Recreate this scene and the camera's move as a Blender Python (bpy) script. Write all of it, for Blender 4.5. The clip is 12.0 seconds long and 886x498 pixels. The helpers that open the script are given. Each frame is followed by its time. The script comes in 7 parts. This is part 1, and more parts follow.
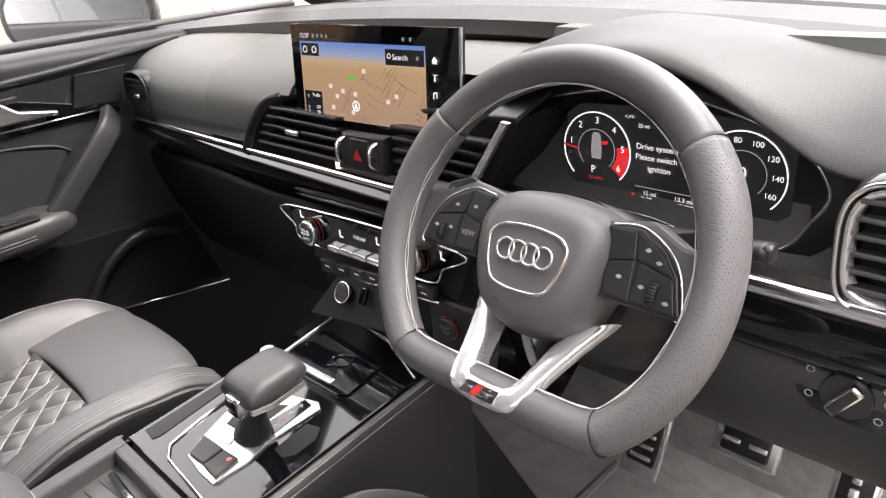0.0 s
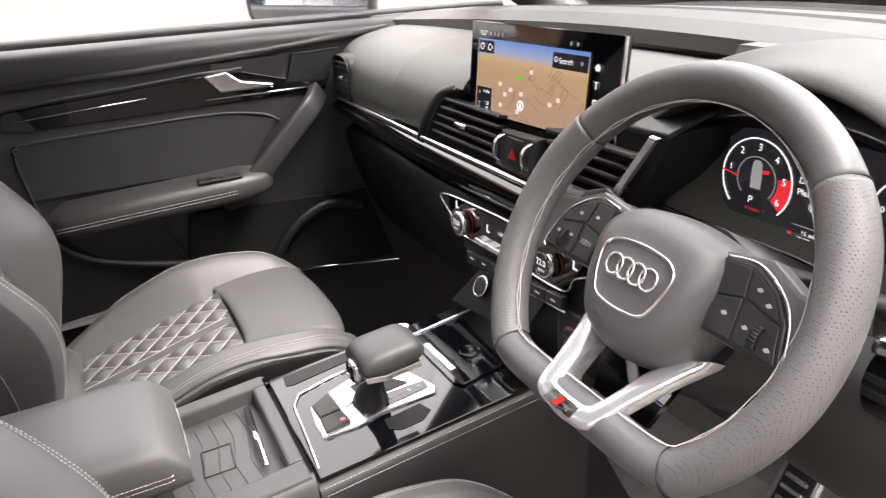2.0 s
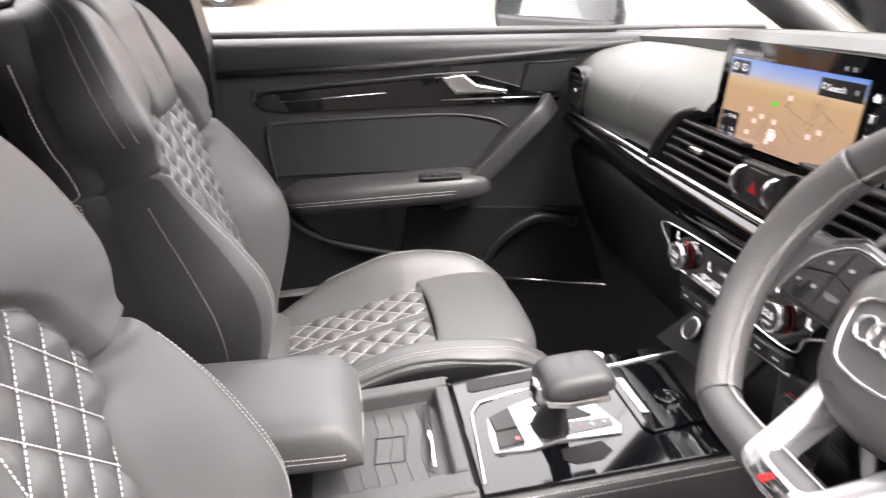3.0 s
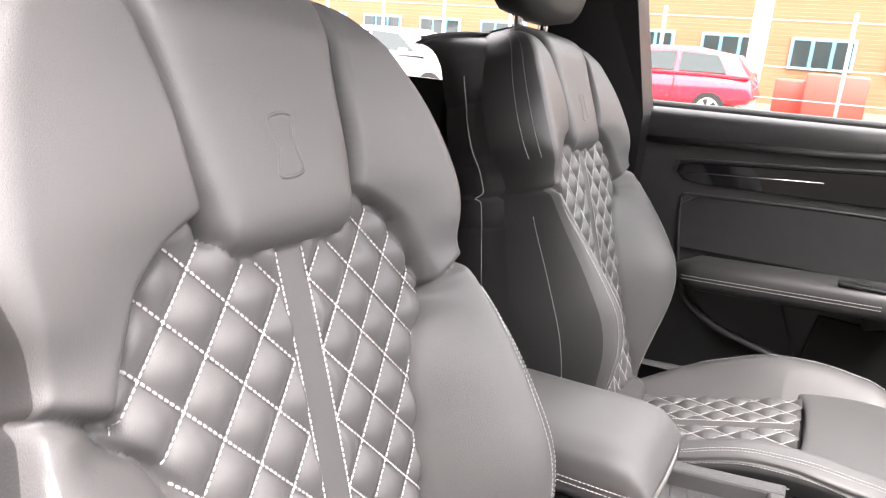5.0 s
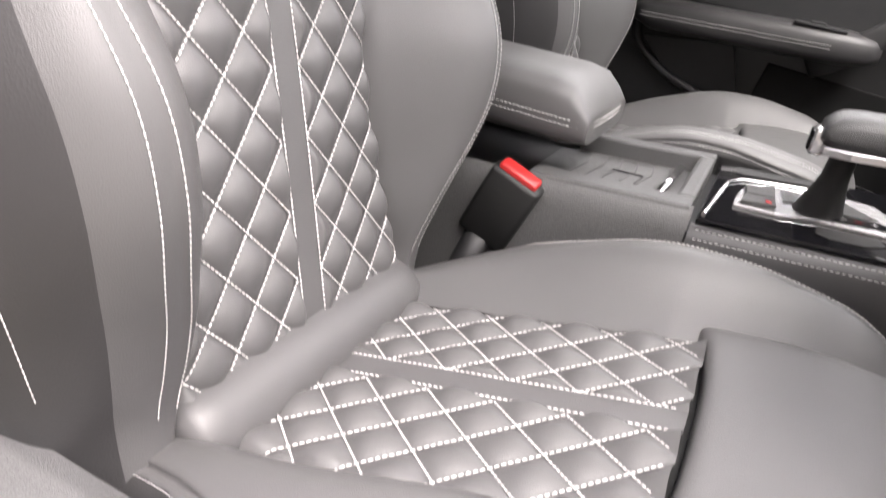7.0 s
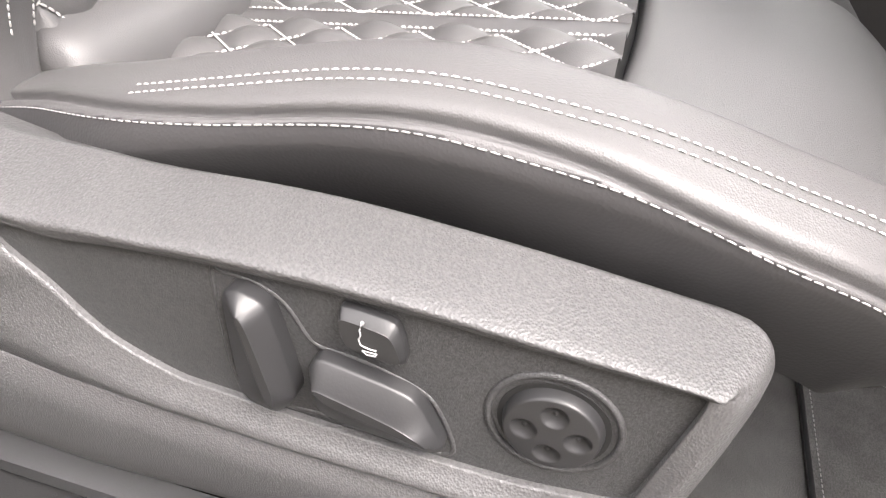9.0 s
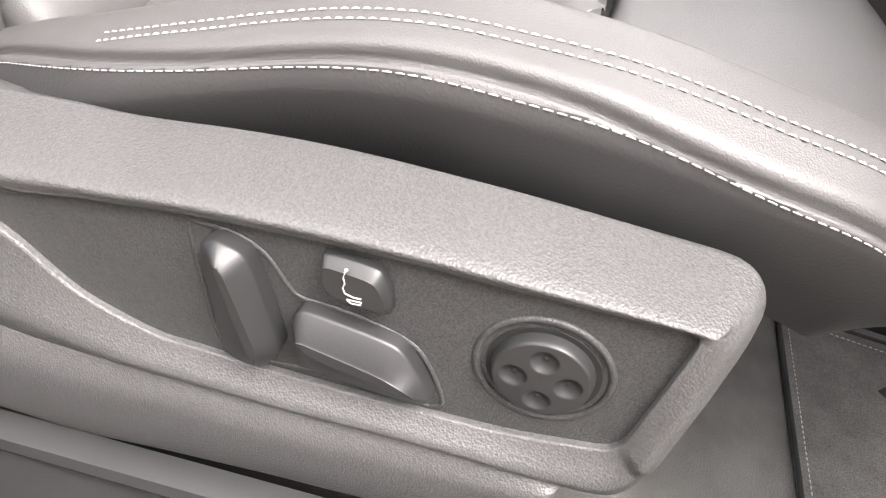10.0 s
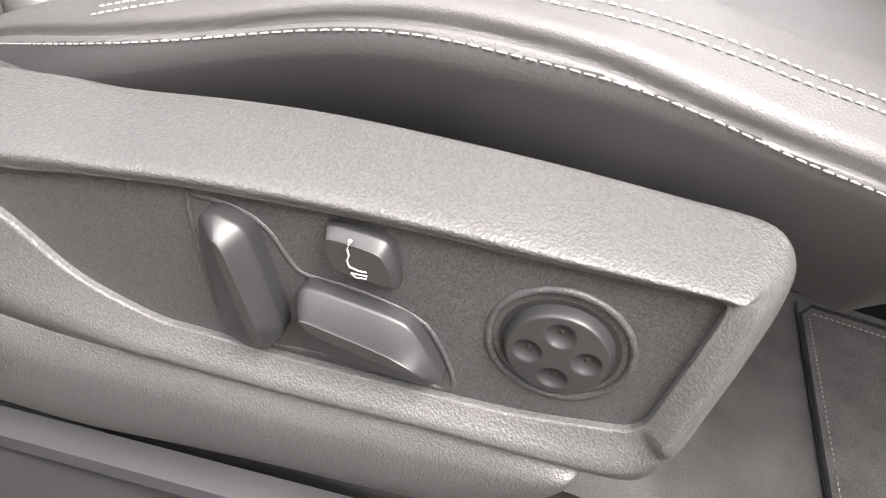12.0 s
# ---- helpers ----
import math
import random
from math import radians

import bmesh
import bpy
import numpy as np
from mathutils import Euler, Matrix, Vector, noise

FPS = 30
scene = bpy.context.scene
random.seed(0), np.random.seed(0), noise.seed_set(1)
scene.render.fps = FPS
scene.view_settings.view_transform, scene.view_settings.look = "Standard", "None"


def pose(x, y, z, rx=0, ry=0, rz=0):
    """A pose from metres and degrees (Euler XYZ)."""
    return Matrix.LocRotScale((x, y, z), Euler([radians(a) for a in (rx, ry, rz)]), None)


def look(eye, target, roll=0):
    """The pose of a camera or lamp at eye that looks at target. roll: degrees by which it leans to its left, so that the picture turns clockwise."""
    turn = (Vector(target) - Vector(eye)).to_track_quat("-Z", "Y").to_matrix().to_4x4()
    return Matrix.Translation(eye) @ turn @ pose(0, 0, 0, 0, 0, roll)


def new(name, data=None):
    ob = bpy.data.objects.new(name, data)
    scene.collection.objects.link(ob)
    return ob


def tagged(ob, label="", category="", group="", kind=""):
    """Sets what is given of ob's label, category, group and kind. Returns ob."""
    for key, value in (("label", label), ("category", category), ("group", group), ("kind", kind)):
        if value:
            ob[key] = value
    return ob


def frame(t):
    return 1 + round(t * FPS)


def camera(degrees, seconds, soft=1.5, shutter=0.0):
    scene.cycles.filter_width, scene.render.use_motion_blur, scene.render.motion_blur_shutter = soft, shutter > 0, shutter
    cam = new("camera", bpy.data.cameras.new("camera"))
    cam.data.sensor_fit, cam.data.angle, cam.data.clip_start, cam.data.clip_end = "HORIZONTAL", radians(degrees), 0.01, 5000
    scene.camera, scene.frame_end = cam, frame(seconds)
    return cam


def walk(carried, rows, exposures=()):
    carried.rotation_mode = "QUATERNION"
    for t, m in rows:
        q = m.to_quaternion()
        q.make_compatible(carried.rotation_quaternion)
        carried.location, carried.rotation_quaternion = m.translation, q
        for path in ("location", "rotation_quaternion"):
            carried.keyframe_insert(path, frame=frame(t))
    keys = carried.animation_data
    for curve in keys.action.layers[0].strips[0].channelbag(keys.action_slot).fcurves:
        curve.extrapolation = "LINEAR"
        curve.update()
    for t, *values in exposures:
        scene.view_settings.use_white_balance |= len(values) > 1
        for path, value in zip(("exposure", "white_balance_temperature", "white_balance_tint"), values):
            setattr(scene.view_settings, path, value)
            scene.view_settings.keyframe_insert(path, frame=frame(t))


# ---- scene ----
cam = camera(63.7, 12.0, 1.15, 0.3)
PATH = [
    (0, (0.715, -0.155, 1.113), (-0.609, 1.094, 0.284), -5.5),
    (0.5, (0.717, -0.152, 1.109), (-0.653, 1.054, 0.292), -5.0),
    (1, (0.729, -0.139, 1.107), (-0.715, 0.986, 0.302), -4.6),
    (1.5, (0.746, -0.12, 1.105), (-0.796, 0.875, 0.312), -3.9),
    (2, (0.767, -0.1, 1.104), (-0.886, 0.712, 0.324), -2.9),
    (2.5, (0.777, -0.083, 1.097), (-0.984, 0.488, 0.338), -1.7),
    (3, (0.736, -0.083, 1.083), (-1.112, 0.181, 0.366), -0.4),
    (3.5, (0.686, -0.086, 1.074), (-1.198, -0.198, 0.413), 0.6),
    (3.7, (0.686, -0.084, 1.062), (-1.195, -0.353, 0.437), 1.2),
    (5.3, (0.757, 0.025, 0.968), (-0.947, -0.912, 0.5), 6.5),
    (5.5, (0.761, 0.033, 0.952), (-0.938, -0.906, 0.47), 7.3),
    (6, (0.771, 0.044, 0.904), (-0.931, -0.849, 0.351), 9.3),
    (6.5, (0.779, 0.055, 0.84), (-0.925, -0.734, 0.154), 10.7),
    (7, (0.788, 0.067, 0.764), (-0.902, -0.589, -0.079), 11.5),
    (7.5, (0.794, 0.075, 0.71), (-0.861, -0.445, -0.285), 12.2),
    (7.7, (0.795, 0.08, 0.694), (-0.841, -0.397, -0.353), 12.3),
    (9.3, (0.795, 0.081, 0.644), (-0.729, -0.109, -0.638), 15.4),
    (9.5, (0.795, 0.08, 0.641), (-0.726, -0.09, -0.646), 15.6),
    (10, (0.797, 0.083, 0.636), (-0.72, -0.077, -0.657), 15.3),
    (10.5, (0.797, 0.087, 0.629), (-0.727, -0.073, -0.657), 14.9),
    (11, (0.797, 0.092, 0.625), (-0.732, -0.082, -0.652), 14.3),
    (11.5, (0.797, 0.089, 0.622), (-0.733, -0.101, -0.652), 13.9),
    (12, (0.795, 0.087, 0.62), (-0.726, -0.114, -0.663), 13.5),
]
walk(cam, [(t, look(eye, target, roll)) for t, eye, target, roll in PATH], [(0.0, 3.55, 6800, 18), (1.5, 3.6, 6800, 18), (2.5, 3.85, 6800, 18), (3.2, 4.05, 6800, 18), (5.5, 3.92, 6800, 18), (6.5, 3.72, 6800, 18), (8.0, 3.8, 6800, 18), (9.4, 3.86, 6800, 15), (12.0, 3.92, 6800, 15)])

# ---- light ----
world = bpy.data.worlds.new("overcast_sky")
scene.world = world
world.use_nodes = True
_n, _l = world.node_tree.nodes, world.node_tree.links
_sky = _n.new("ShaderNodeTexSky")
_sky.sky_type, _sky.sun_disc = "NISHITA", False
_sky.sun_elevation, _sky.sun_rotation = radians(61), radians(43)
_sky.air_density, _sky.dust_density = 1.0, 4.0
_hs = _n.new("ShaderNodeHueSaturation")
_hs.inputs["Saturation"].default_value = 0.12
_l.new(_sky.outputs[0], _hs.inputs["Color"])
_cloud = _n.new("ShaderNodeMixRGB")
_cloud.inputs[0].default_value = 0.8
_cloud.inputs[2].default_value = (4.0, 4.03, 4.1, 1)
_l.new(_hs.outputs[0], _cloud.inputs[1])
_l.new(_cloud.outputs[0], _n["Background"].inputs["Color"])
_n["Background"].inputs["Strength"].default_value = 0.15
_sun = bpy.data.lights.new("sun", "SUN")
_sun.energy, _sun.angle, _sun.color = 0.6, radians(30), (1.0, 0.97, 0.93)
sun = new("sun", _sun)
sun.matrix_world = look((2.6, 2.8, 7.0), (0, 0, 0))


# ---- materials ----
def mat(name, color, rough=0.5, metal=0.0, spec=0.5, grain=0.0, scale=400.0, stain=0.12, stain_scale=9.0,
        kind="noise", coat=0.0, rough_var=0.08, emit=0.0, sheen=0.0, speck=0.0):
    m = bpy.data.materials.new(name)
    m.use_nodes = True
    nt = m.node_tree
    b = nt.nodes["Principled BSDF"]
    b.inputs["Roughness"].default_value = rough
    b.inputs["Metallic"].default_value = metal
    b.inputs["Specular IOR Level"].default_value = spec
    b.inputs["Coat Weight"].default_value = coat
    b.inputs["Sheen Weight"].default_value = sheen
    co = nt.nodes.new("ShaderNodeTexCoord")
    n1 = nt.nodes.new("ShaderNodeTexNoise")
    n1.inputs["Scale"].default_value, n1.inputs["Detail"].default_value = stain_scale, 4
    nt.links.new(co.outputs["Object"], n1.inputs["Vector"])
    mix = nt.nodes.new("ShaderNodeMixRGB")
    mix.inputs[1].default_value = (*[c * (1 - stain) for c in color], 1)
    mix.inputs[2].default_value = (*[min(1, c * (1 + stain)) for c in color], 1)
    nt.links.new(n1.outputs["Fac"], mix.inputs[0])
    if speck:
        n2 = nt.nodes.new("ShaderNodeTexNoise")
        n2.inputs["Scale"].default_value, n2.inputs["Detail"].default_value = scale * 0.8, 2
        nt.links.new(co.outputs["Object"], n2.inputs["Vector"])
        mp2 = nt.nodes.new("ShaderNodeMapRange")
        mp2.inputs["From Min"].default_value, mp2.inputs["From Max"].default_value = 0.35, 0.65
        mp2.inputs["To Min"].default_value, mp2.inputs["To Max"].default_value = 1 - speck, 1 + speck
        nt.links.new(n2.outputs["Fac"], mp2.inputs["Value"])
        mul = nt.nodes.new("ShaderNodeVectorMath")
        mul.operation = "SCALE"
        nt.links.new(mix.outputs[0], mul.inputs[0])
        nt.links.new(mp2.outputs[0], mul.inputs["Scale"])
        nt.links.new(mul.outputs[0], b.inputs["Base Color"])
    else:
        nt.links.new(mix.outputs[0], b.inputs["Base Color"])
    if rough_var:
        mr = nt.nodes.new("ShaderNodeMapRange")
        mr.inputs["To Min"].default_value, mr.inputs["To Max"].default_value = max(0.02, rough - rough_var), rough + rough_var
        nt.links.new(n1.outputs["Fac"], mr.inputs["Value"])
        nt.links.new(mr.outputs[0], b.inputs["Roughness"])
    if grain:
        if kind == "voronoi":
            g = nt.nodes.new("ShaderNodeTexVoronoi")
            g.inputs["Scale"].default_value = scale
            out = g.outputs["Distance"]
        elif kind == "dots":
            g = nt.nodes.new("ShaderNodeTexVoronoi")
            g.inputs["Scale"].default_value, g.inputs["Randomness"].default_value = scale, 0.12
            mp = nt.nodes.new("ShaderNodeMapRange")
            mp.inputs["From Min"].default_value, mp.inputs["From Max"].default_value = 0.15, 0.36
            nt.links.new(g.outputs["Distance"], mp.inputs["Value"])
            out = mp.outputs[0]
            hole = nt.nodes.new("ShaderNodeMapRange")
            hole.inputs["From Min"].default_value, hole.inputs["From Max"].default_value = 0.14, 0.26
            hole.inputs["To Min"].default_value = 0.12
            nt.links.new(g.outputs["Distance"], hole.inputs["Value"])
            hm = nt.nodes.new("ShaderNodeVectorMath")
            hm.operation = "SCALE"
            nt.links.new(mix.outputs[0], hm.inputs[0])
            nt.links.new(hole.outputs[0], hm.inputs["Scale"])
            nt.links.new(hm.outputs[0], b.inputs["Base Color"])
        else:
            g = nt.nodes.new("ShaderNodeTexNoise")
            g.inputs["Scale"].default_value, g.inputs["Detail"].default_value = scale, 3
            out = g.outputs["Fac"]
        nt.links.new(co.outputs["Object"], g.inputs["Vector"])
        bp = nt.nodes.new("ShaderNodeBump")
        bp.inputs["Strength"].default_value, bp.inputs["Distance"].default_value = grain, 0.0004
        nt.links.new(out, bp.inputs["Height"])
        nt.links.new(bp.outputs[0], b.inputs["Normal"])
    if emit:
        b.inputs["Emission Color"].default_value = (*color, 1)
        b.inputs["Emission Strength"].default_value = emit
    return m


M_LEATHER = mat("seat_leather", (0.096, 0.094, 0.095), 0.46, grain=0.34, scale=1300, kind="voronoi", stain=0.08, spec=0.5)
# darker side leather; on seat skirts and rims its tone also holds shade
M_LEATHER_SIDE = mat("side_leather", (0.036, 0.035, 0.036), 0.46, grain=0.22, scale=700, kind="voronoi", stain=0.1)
M_WHEEL = mat("wheel_leather", (0.100, 0.099, 0.100), 0.42, grain=0.25, scale=900, kind="voronoi", stain=0.1)
M_WHEEL_GRIP = mat("perforated_leather", (0.118, 0.116, 0.117), 0.44, grain=0.8, scale=470, kind="dots", stain=0.1)
M_TRIM = mat("grained_plastic", (0.076, 0.075, 0.076), 0.41, grain=0.62, scale=1000, kind="voronoi", stain=0.08, speck=0.17)
M_PANEL = mat("fine_grained_plastic", (0.043, 0.043, 0.044), 0.42, grain=0.9, scale=1300, stain=0.1, speck=0.36)
M_DASH = mat("dash_soft_plastic", (0.039, 0.039, 0.038), 0.5, grain=0.5, scale=900, kind="voronoi", stain=0.08)
M_DASH_PALE = mat("dash_grey_green_plastic", (0.062, 0.064, 0.058), 0.5, grain=0.4, scale=900, kind="voronoi", stain=0.06)
M_PLASTIC = mat("dark_plastic", (0.010, 0.010, 0.011), 0.48, grain=0.3, scale=900, stain=0.1)
M_DOOR = mat("door_soft_plastic", (0.030, 0.030, 0.031), 0.48, grain=0.4, scale=900, kind="voronoi", stain=0.1)
M_BUTTON = mat("button_plastic", (0.022, 0.022, 0.023), 0.38, spec=0.45, grain=0.1, scale=900, stain=0.08)
M_GLOSS = mat("gloss_black", (0.003, 0.003, 0.004), 0.05, rough_var=0.02, coat=0.25, spec=0.4, stain=0.1)
M_CHROME = mat("satin_chrome", (0.85, 0.85, 0.86), 0.2, metal=1.0, stain=0.04, rough_var=0.04)
M_ALU = mat("brushed_aluminium", (0.75, 0.75, 0.76), 0.24, metal=0.75, grain=0.12, scale=900, stain=0.06)
M_RAIL = mat("rail_metal", (0.11, 0.11, 0.113), 0.35, metal=0.5, grain=0.2, scale=700)
M_ALCANTARA = mat("suede_cloth", (0.028, 0.028, 0.029), 0.9, grain=0.5, scale=900, stain=0.2, stain_scale=25, sheen=0.15, spec=0.2)
M_CARPET = mat("carpet", (0.145, 0.143, 0.138), 0.95, grain=1.0, scale=1100, stain=0.5, speck=0.3, stain_scale=22, sheen=0.1, spec=0.1)
M_RUBBER = mat("black_rubber", (0.01, 0.01, 0.01), 0.6, grain=0.3, scale=500)
# near-black colour standing in for the shade in gaps, recesses and hidden corners
M_SHADE_BLACK = mat("shade_black", (0.004, 0.004, 0.004), 0.8)
M_THREAD = mat("white_thread", (0.55, 0.54, 0.53), 0.75, grain=0.4, scale=2000)
M_KNOB = mat("knob_leather", (0.050, 0.050, 0.051), 0.45, grain=0.8, scale=470, kind="dots", stain=0.1)
M_RED = mat("red_plastic", (0.42, 0.02, 0.02), 0.35)
M_WHITE_INK = mat("white_print", (0.36, 0.36, 0.36), 0.6)
M_HEADLINER = mat("grey_headliner", (0.10, 0.10, 0.10), 0.9, grain=0.3, scale=700)


def glow(name, color, strength):
    m = bpy.data.materials.new(name)
    m.use_nodes = True
    b = m.node_tree.nodes["Principled BSDF"]
    b.inputs["Base Color"].default_value = (0.01, 0.01, 0.01, 1)
    b.inputs["Roughness"].default_value = 0.15
    b.inputs["Emission Color"].default_value = (*color, 1)
    b.inputs["Emission Strength"].default_value = strength
    return m


G_WHITE = glow("lit_white", (0.9, 0.92, 0.95), 0.11)
G_RED = glow("lit_red", (0.9, 0.03, 0.04), 0.07)
G_DIM = glow("lit_grey", (0.4, 0.4, 0.42), 0.06)
G_BLACK = glow("display_black", (0.01, 0.01, 0.012), 0.1)


def tinted_pane(name, tint):
    m = bpy.data.materials.new(name)
    m.use_nodes = True
    nt = m.node_tree
    nt.nodes.remove(nt.nodes["Principled BSDF"])
    tr, gl, fr, mx = nt.nodes.new("ShaderNodeBsdfTransparent"), nt.nodes.new("ShaderNodeBsdfGlossy"), nt.nodes.new("ShaderNodeFresnel"), nt.nodes.new("ShaderNodeMixShader")
    tr.inputs["Color"].default_value = (*tint, 1)
    gl.inputs["Roughness"].default_value = 0.0
    fr.inputs["IOR"].default_value = 1.25
    nt.links.new(fr.outputs[0], mx.inputs[0])
    nt.links.new(tr.outputs[0], mx.inputs[1])
    nt.links.new(gl.outputs[0], mx.inputs[2])
    nt.links.new(mx.outputs[0], nt.nodes["Material Output"].inputs["Surface"])
    return m


M_PANE = tinted_pane("tinted_window_glass", (0.95, 0.96, 0.955))
M_SCREEN_PANE = tinted_pane("windscreen_glass", (0.90, 0.915, 0.91))


# ---- builders ----
ORIGIN = {}


def root(name, at, label, category, group="", kind=""):
    ob = new(name)
    ob.location = at
    ob.empty_display_size = 0.05
    ORIGIN[ob.name] = Vector(at)
    return tagged(ob, label, category, group, kind)


def part(name, shape, material, parent, label=""):
    """Links a bmesh or mesh, given in world places, as one mesh object under a thing or a part."""
    if isinstance(shape, bmesh.types.BMesh):
        me = bpy.data.meshes.new(name)
        shape.to_mesh(me)
        shape.free()
    else:
        me = shape
    me.materials.append(material)
    ob = new(name, me)
    if parent is not None:
        o = ORIGIN[parent.name]
        me.transform(Matrix.Translation(-o))
        ob.parent = parent
        ORIGIN[ob.name] = o
    if label:
        tagged(ob, label)
    return ob


def solo(name, shape, material, label, category, kind="", group=""):
    """A thing that is one mesh."""
    ob = part(name, shape, material, None)
    ORIGIN[ob.name] = Vector((0, 0, 0))
    return tagged(ob, label, category, group, kind)


def curve(*pts):
    """A smooth function through the given (x, y) knots."""
    xs = np.array([p[0] for p in pts], float)
    ys = np.array([p[1] for p in pts], float)
    t = np.gradient(ys, xs)
    gx, gy = [], []
    for i in range(len(xs) - 1):
        h = xs[i + 1] - xs[i]
        u = np.linspace(0, 1, 24, endpoint=False)
        gx.append(xs[i] + u * h)
        gy.append((2*u**3 - 3*u**2 + 1) * ys[i] + (u**3 - 2*u**2 + u) * h * t[i] + (-2*u**3 + 3*u**2) * ys[i+1] + (u**3 - u**2) * h * t[i+1])
    gx.append([xs[-1]])
    gy.append([ys[-1]])
    gx, gy = np.concatenate(gx), np.concatenate(gy)
    return lambda v: np.interp(v, gx, gy)


def spline(pts, n, closed=False):
    """n points along a smooth line through pts, as an array."""
    p = np.array(pts, float)
    if closed:
        p = np.vstack([p[-1], p, p[0], p[1]])
    else:
        p = np.vstack([2 * p[0] - p[1], p, 2 * p[-1] - p[-2]])
    m = len(p) - 3
    out = []
    for k in np.linspace(0, m, n, endpoint=not closed):
        i = min(int(k), m - 1)
        u = k - i
        a, b, c, d = p[i], p[i + 1], p[i + 2], p[i + 3]
        out.append(0.5 * (2*b + (c - a) * u + (2*a - 5*b + 4*c - d) * u*u + (3*b - a - 3*c + d) * u**3))
    return np.array(out)


def sheet(name, P, keep=None, wrap=False, smooth=True):
    """A mesh from a grid of points (nu, nv, 3); keep: which of its cells."""
    nu, nv = P.shape[:2]
    faces = []
    for i in range(nu if wrap else nu - 1):
        for j in range(nv - 1):
            if keep is None or keep[i, j]:
                k = (i + 1) % nu
                faces.append((i*nv + j, k*nv + j, k*nv + j + 1, i*nv + j + 1))
    me = bpy.data.meshes.new(name)
    used = sorted({v for f in faces for v in f})
    idx = {v: i for i, v in enumerate(used)}
    flat = P.reshape(-1, 3)
    me.from_pydata([tuple(flat[v]) for v in used], [], [tuple(idx[v] for v in f) for f in faces])
    if smooth:
        me.polygons.foreach_set("use_smooth", [True] * len(me.polygons))
    me.update()
    return me


def loft(rings, caps=True, smooth=True):
    """A closed skin over rings of equal point counts."""
    bm = bmesh.new()
    rows = [[bm.verts.new(tuple(p)) for p in r] for r in rings]
    n = len(rows[0])
    for a, b in zip(rows, rows[1:]):
        for i in range(n):
            f = bm.faces.new((a[i], a[(i+1) % n], b[(i+1) % n], b[i]))
            f.smooth = smooth
    if caps:
        bm.faces.new(rows[0][::-1])
        bm.faces.new(rows[-1])
    bmesh.ops.recalc_face_normals(bm, faces=bm.faces)
    return bm


def block(cx, cy, cz, sx, sy, sz, bevel=0.003, rot=None, seg=2, taper=1.0):
    """A rounded box; rot: a matrix that turns it about its middle; taper: the top's size."""
    bm = bmesh.new()
    bmesh.ops.create_cube(bm, size=1)
    for v in bm.verts:
        k = taper if v.co.z > 0 else 1
        v.co = Vector((v.co.x * sx * k, v.co.y * sy * k, v.co.z * sz))
    if bevel:
        bmesh.ops.bevel(bm, geom=list(bm.edges), offset=min(bevel, 0.45 * min(sx, sy, sz)), segments=seg, profile=0.5, affect="EDGES")
    for f in bm.faces:
        f.smooth = bevel > 0.002
    m = Matrix.Translation((cx, cy, cz)) @ (rot.to_4x4() if rot else Matrix())
    bmesh.ops.transform(bm, matrix=m, verts=bm.verts)
    return bm


def merge(*bms):
    out = bmesh.new()
    for b in bms:
        me = bpy.data.meshes.new("tmp")
        b.to_mesh(me)
        b.free()
        out.from_mesh(me)
        bpy.data.meshes.remove(me)
    return out


def tube(path, r, n=8, closed=False, up=(0, 0, 1), flat=1.0, caps=True):
    """A rod along a list of points; r: one radius or a list; flat: its height to its width."""
    p = [Vector(q) for q in path]
    m = len(p)
    rings = []
    for i in range(m):
        a, b = (p[(i-1) % m], p[(i+1) % m]) if closed else (p[max(i-1, 0)], p[min(i+1, m-1)])
        t = (b - a).normalized()
        s = t.cross(Vector(up))
        s = s.normalized() if s.length > 1e-4 else t.orthogonal().normalized()
        w = s.cross(t)
        k = r[i] if hasattr(r, "__len__") else r
        rings.append([p[i] + s * k * math.cos(q) + w * k * flat * math.sin(q) for q in [2*math.pi*j/n for j in range(n)]])
    if closed:
        rings.append(rings[0])
    bm = loft(rings, caps=caps and not closed)
    if closed:
        bmesh.ops.remove_doubles(bm, verts=bm.verts, dist=1e-6)
    return bm


def prism(outline, axis, depth, bevel=0.0):
    """A plate: an outline of 3D points pushed along axis (a vector) by depth, edges eased."""
    bm = bmesh.new()
    d = Vector(axis).normalized() * depth
    a = [bm.verts.new(tuple(q)) for q in outline]
    f = bm.faces.new(a)
    r = bmesh.ops.extrude_face_region(bm, geom=[f])
    top = [v for v in r["geom"] if isinstance(v, bmesh.types.BMVert)]
    bmesh.ops.translate(bm, vec=d, verts=top)
    bmesh.ops.recalc_face_normals(bm, faces=bm.faces)
    if bevel:
        tf = [q for q in r["geom"] if isinstance(q, bmesh.types.BMFace)]
        es = list({e for q in tf for e in q.edges})
        bmesh.ops.bevel(bm, geom=es, offset=bevel, segments=2, profile=0.5, affect="EDGES")
    return bm


def disc(center, axis, r, h, n=32, bevel=0.0, r2=None):
    """A short cylinder whose base is at center and which rises along axis."""
    a = Vector(axis).normalized()
    s = a.orthogonal().normalized()
    w = a.cross(s)
    c = Vector(center)
    ring = lambda rr, hh: [c + a * hh + (s * math.cos(2*math.pi*i/n) + w * math.sin(2*math.pi*i/n)) * rr for i in range(n)]
    r2 = r if r2 is None else r2
    rs = [ring(r, 0)]
    if bevel:
        rs += [ring(r2, h - bevel), ring(r2 - bevel * 0.3, h - bevel * 0.3), ring(r2 - bevel, h)]
    else:
        rs += [ring(r2, h)]
    bm = loft(rs)
    return bm


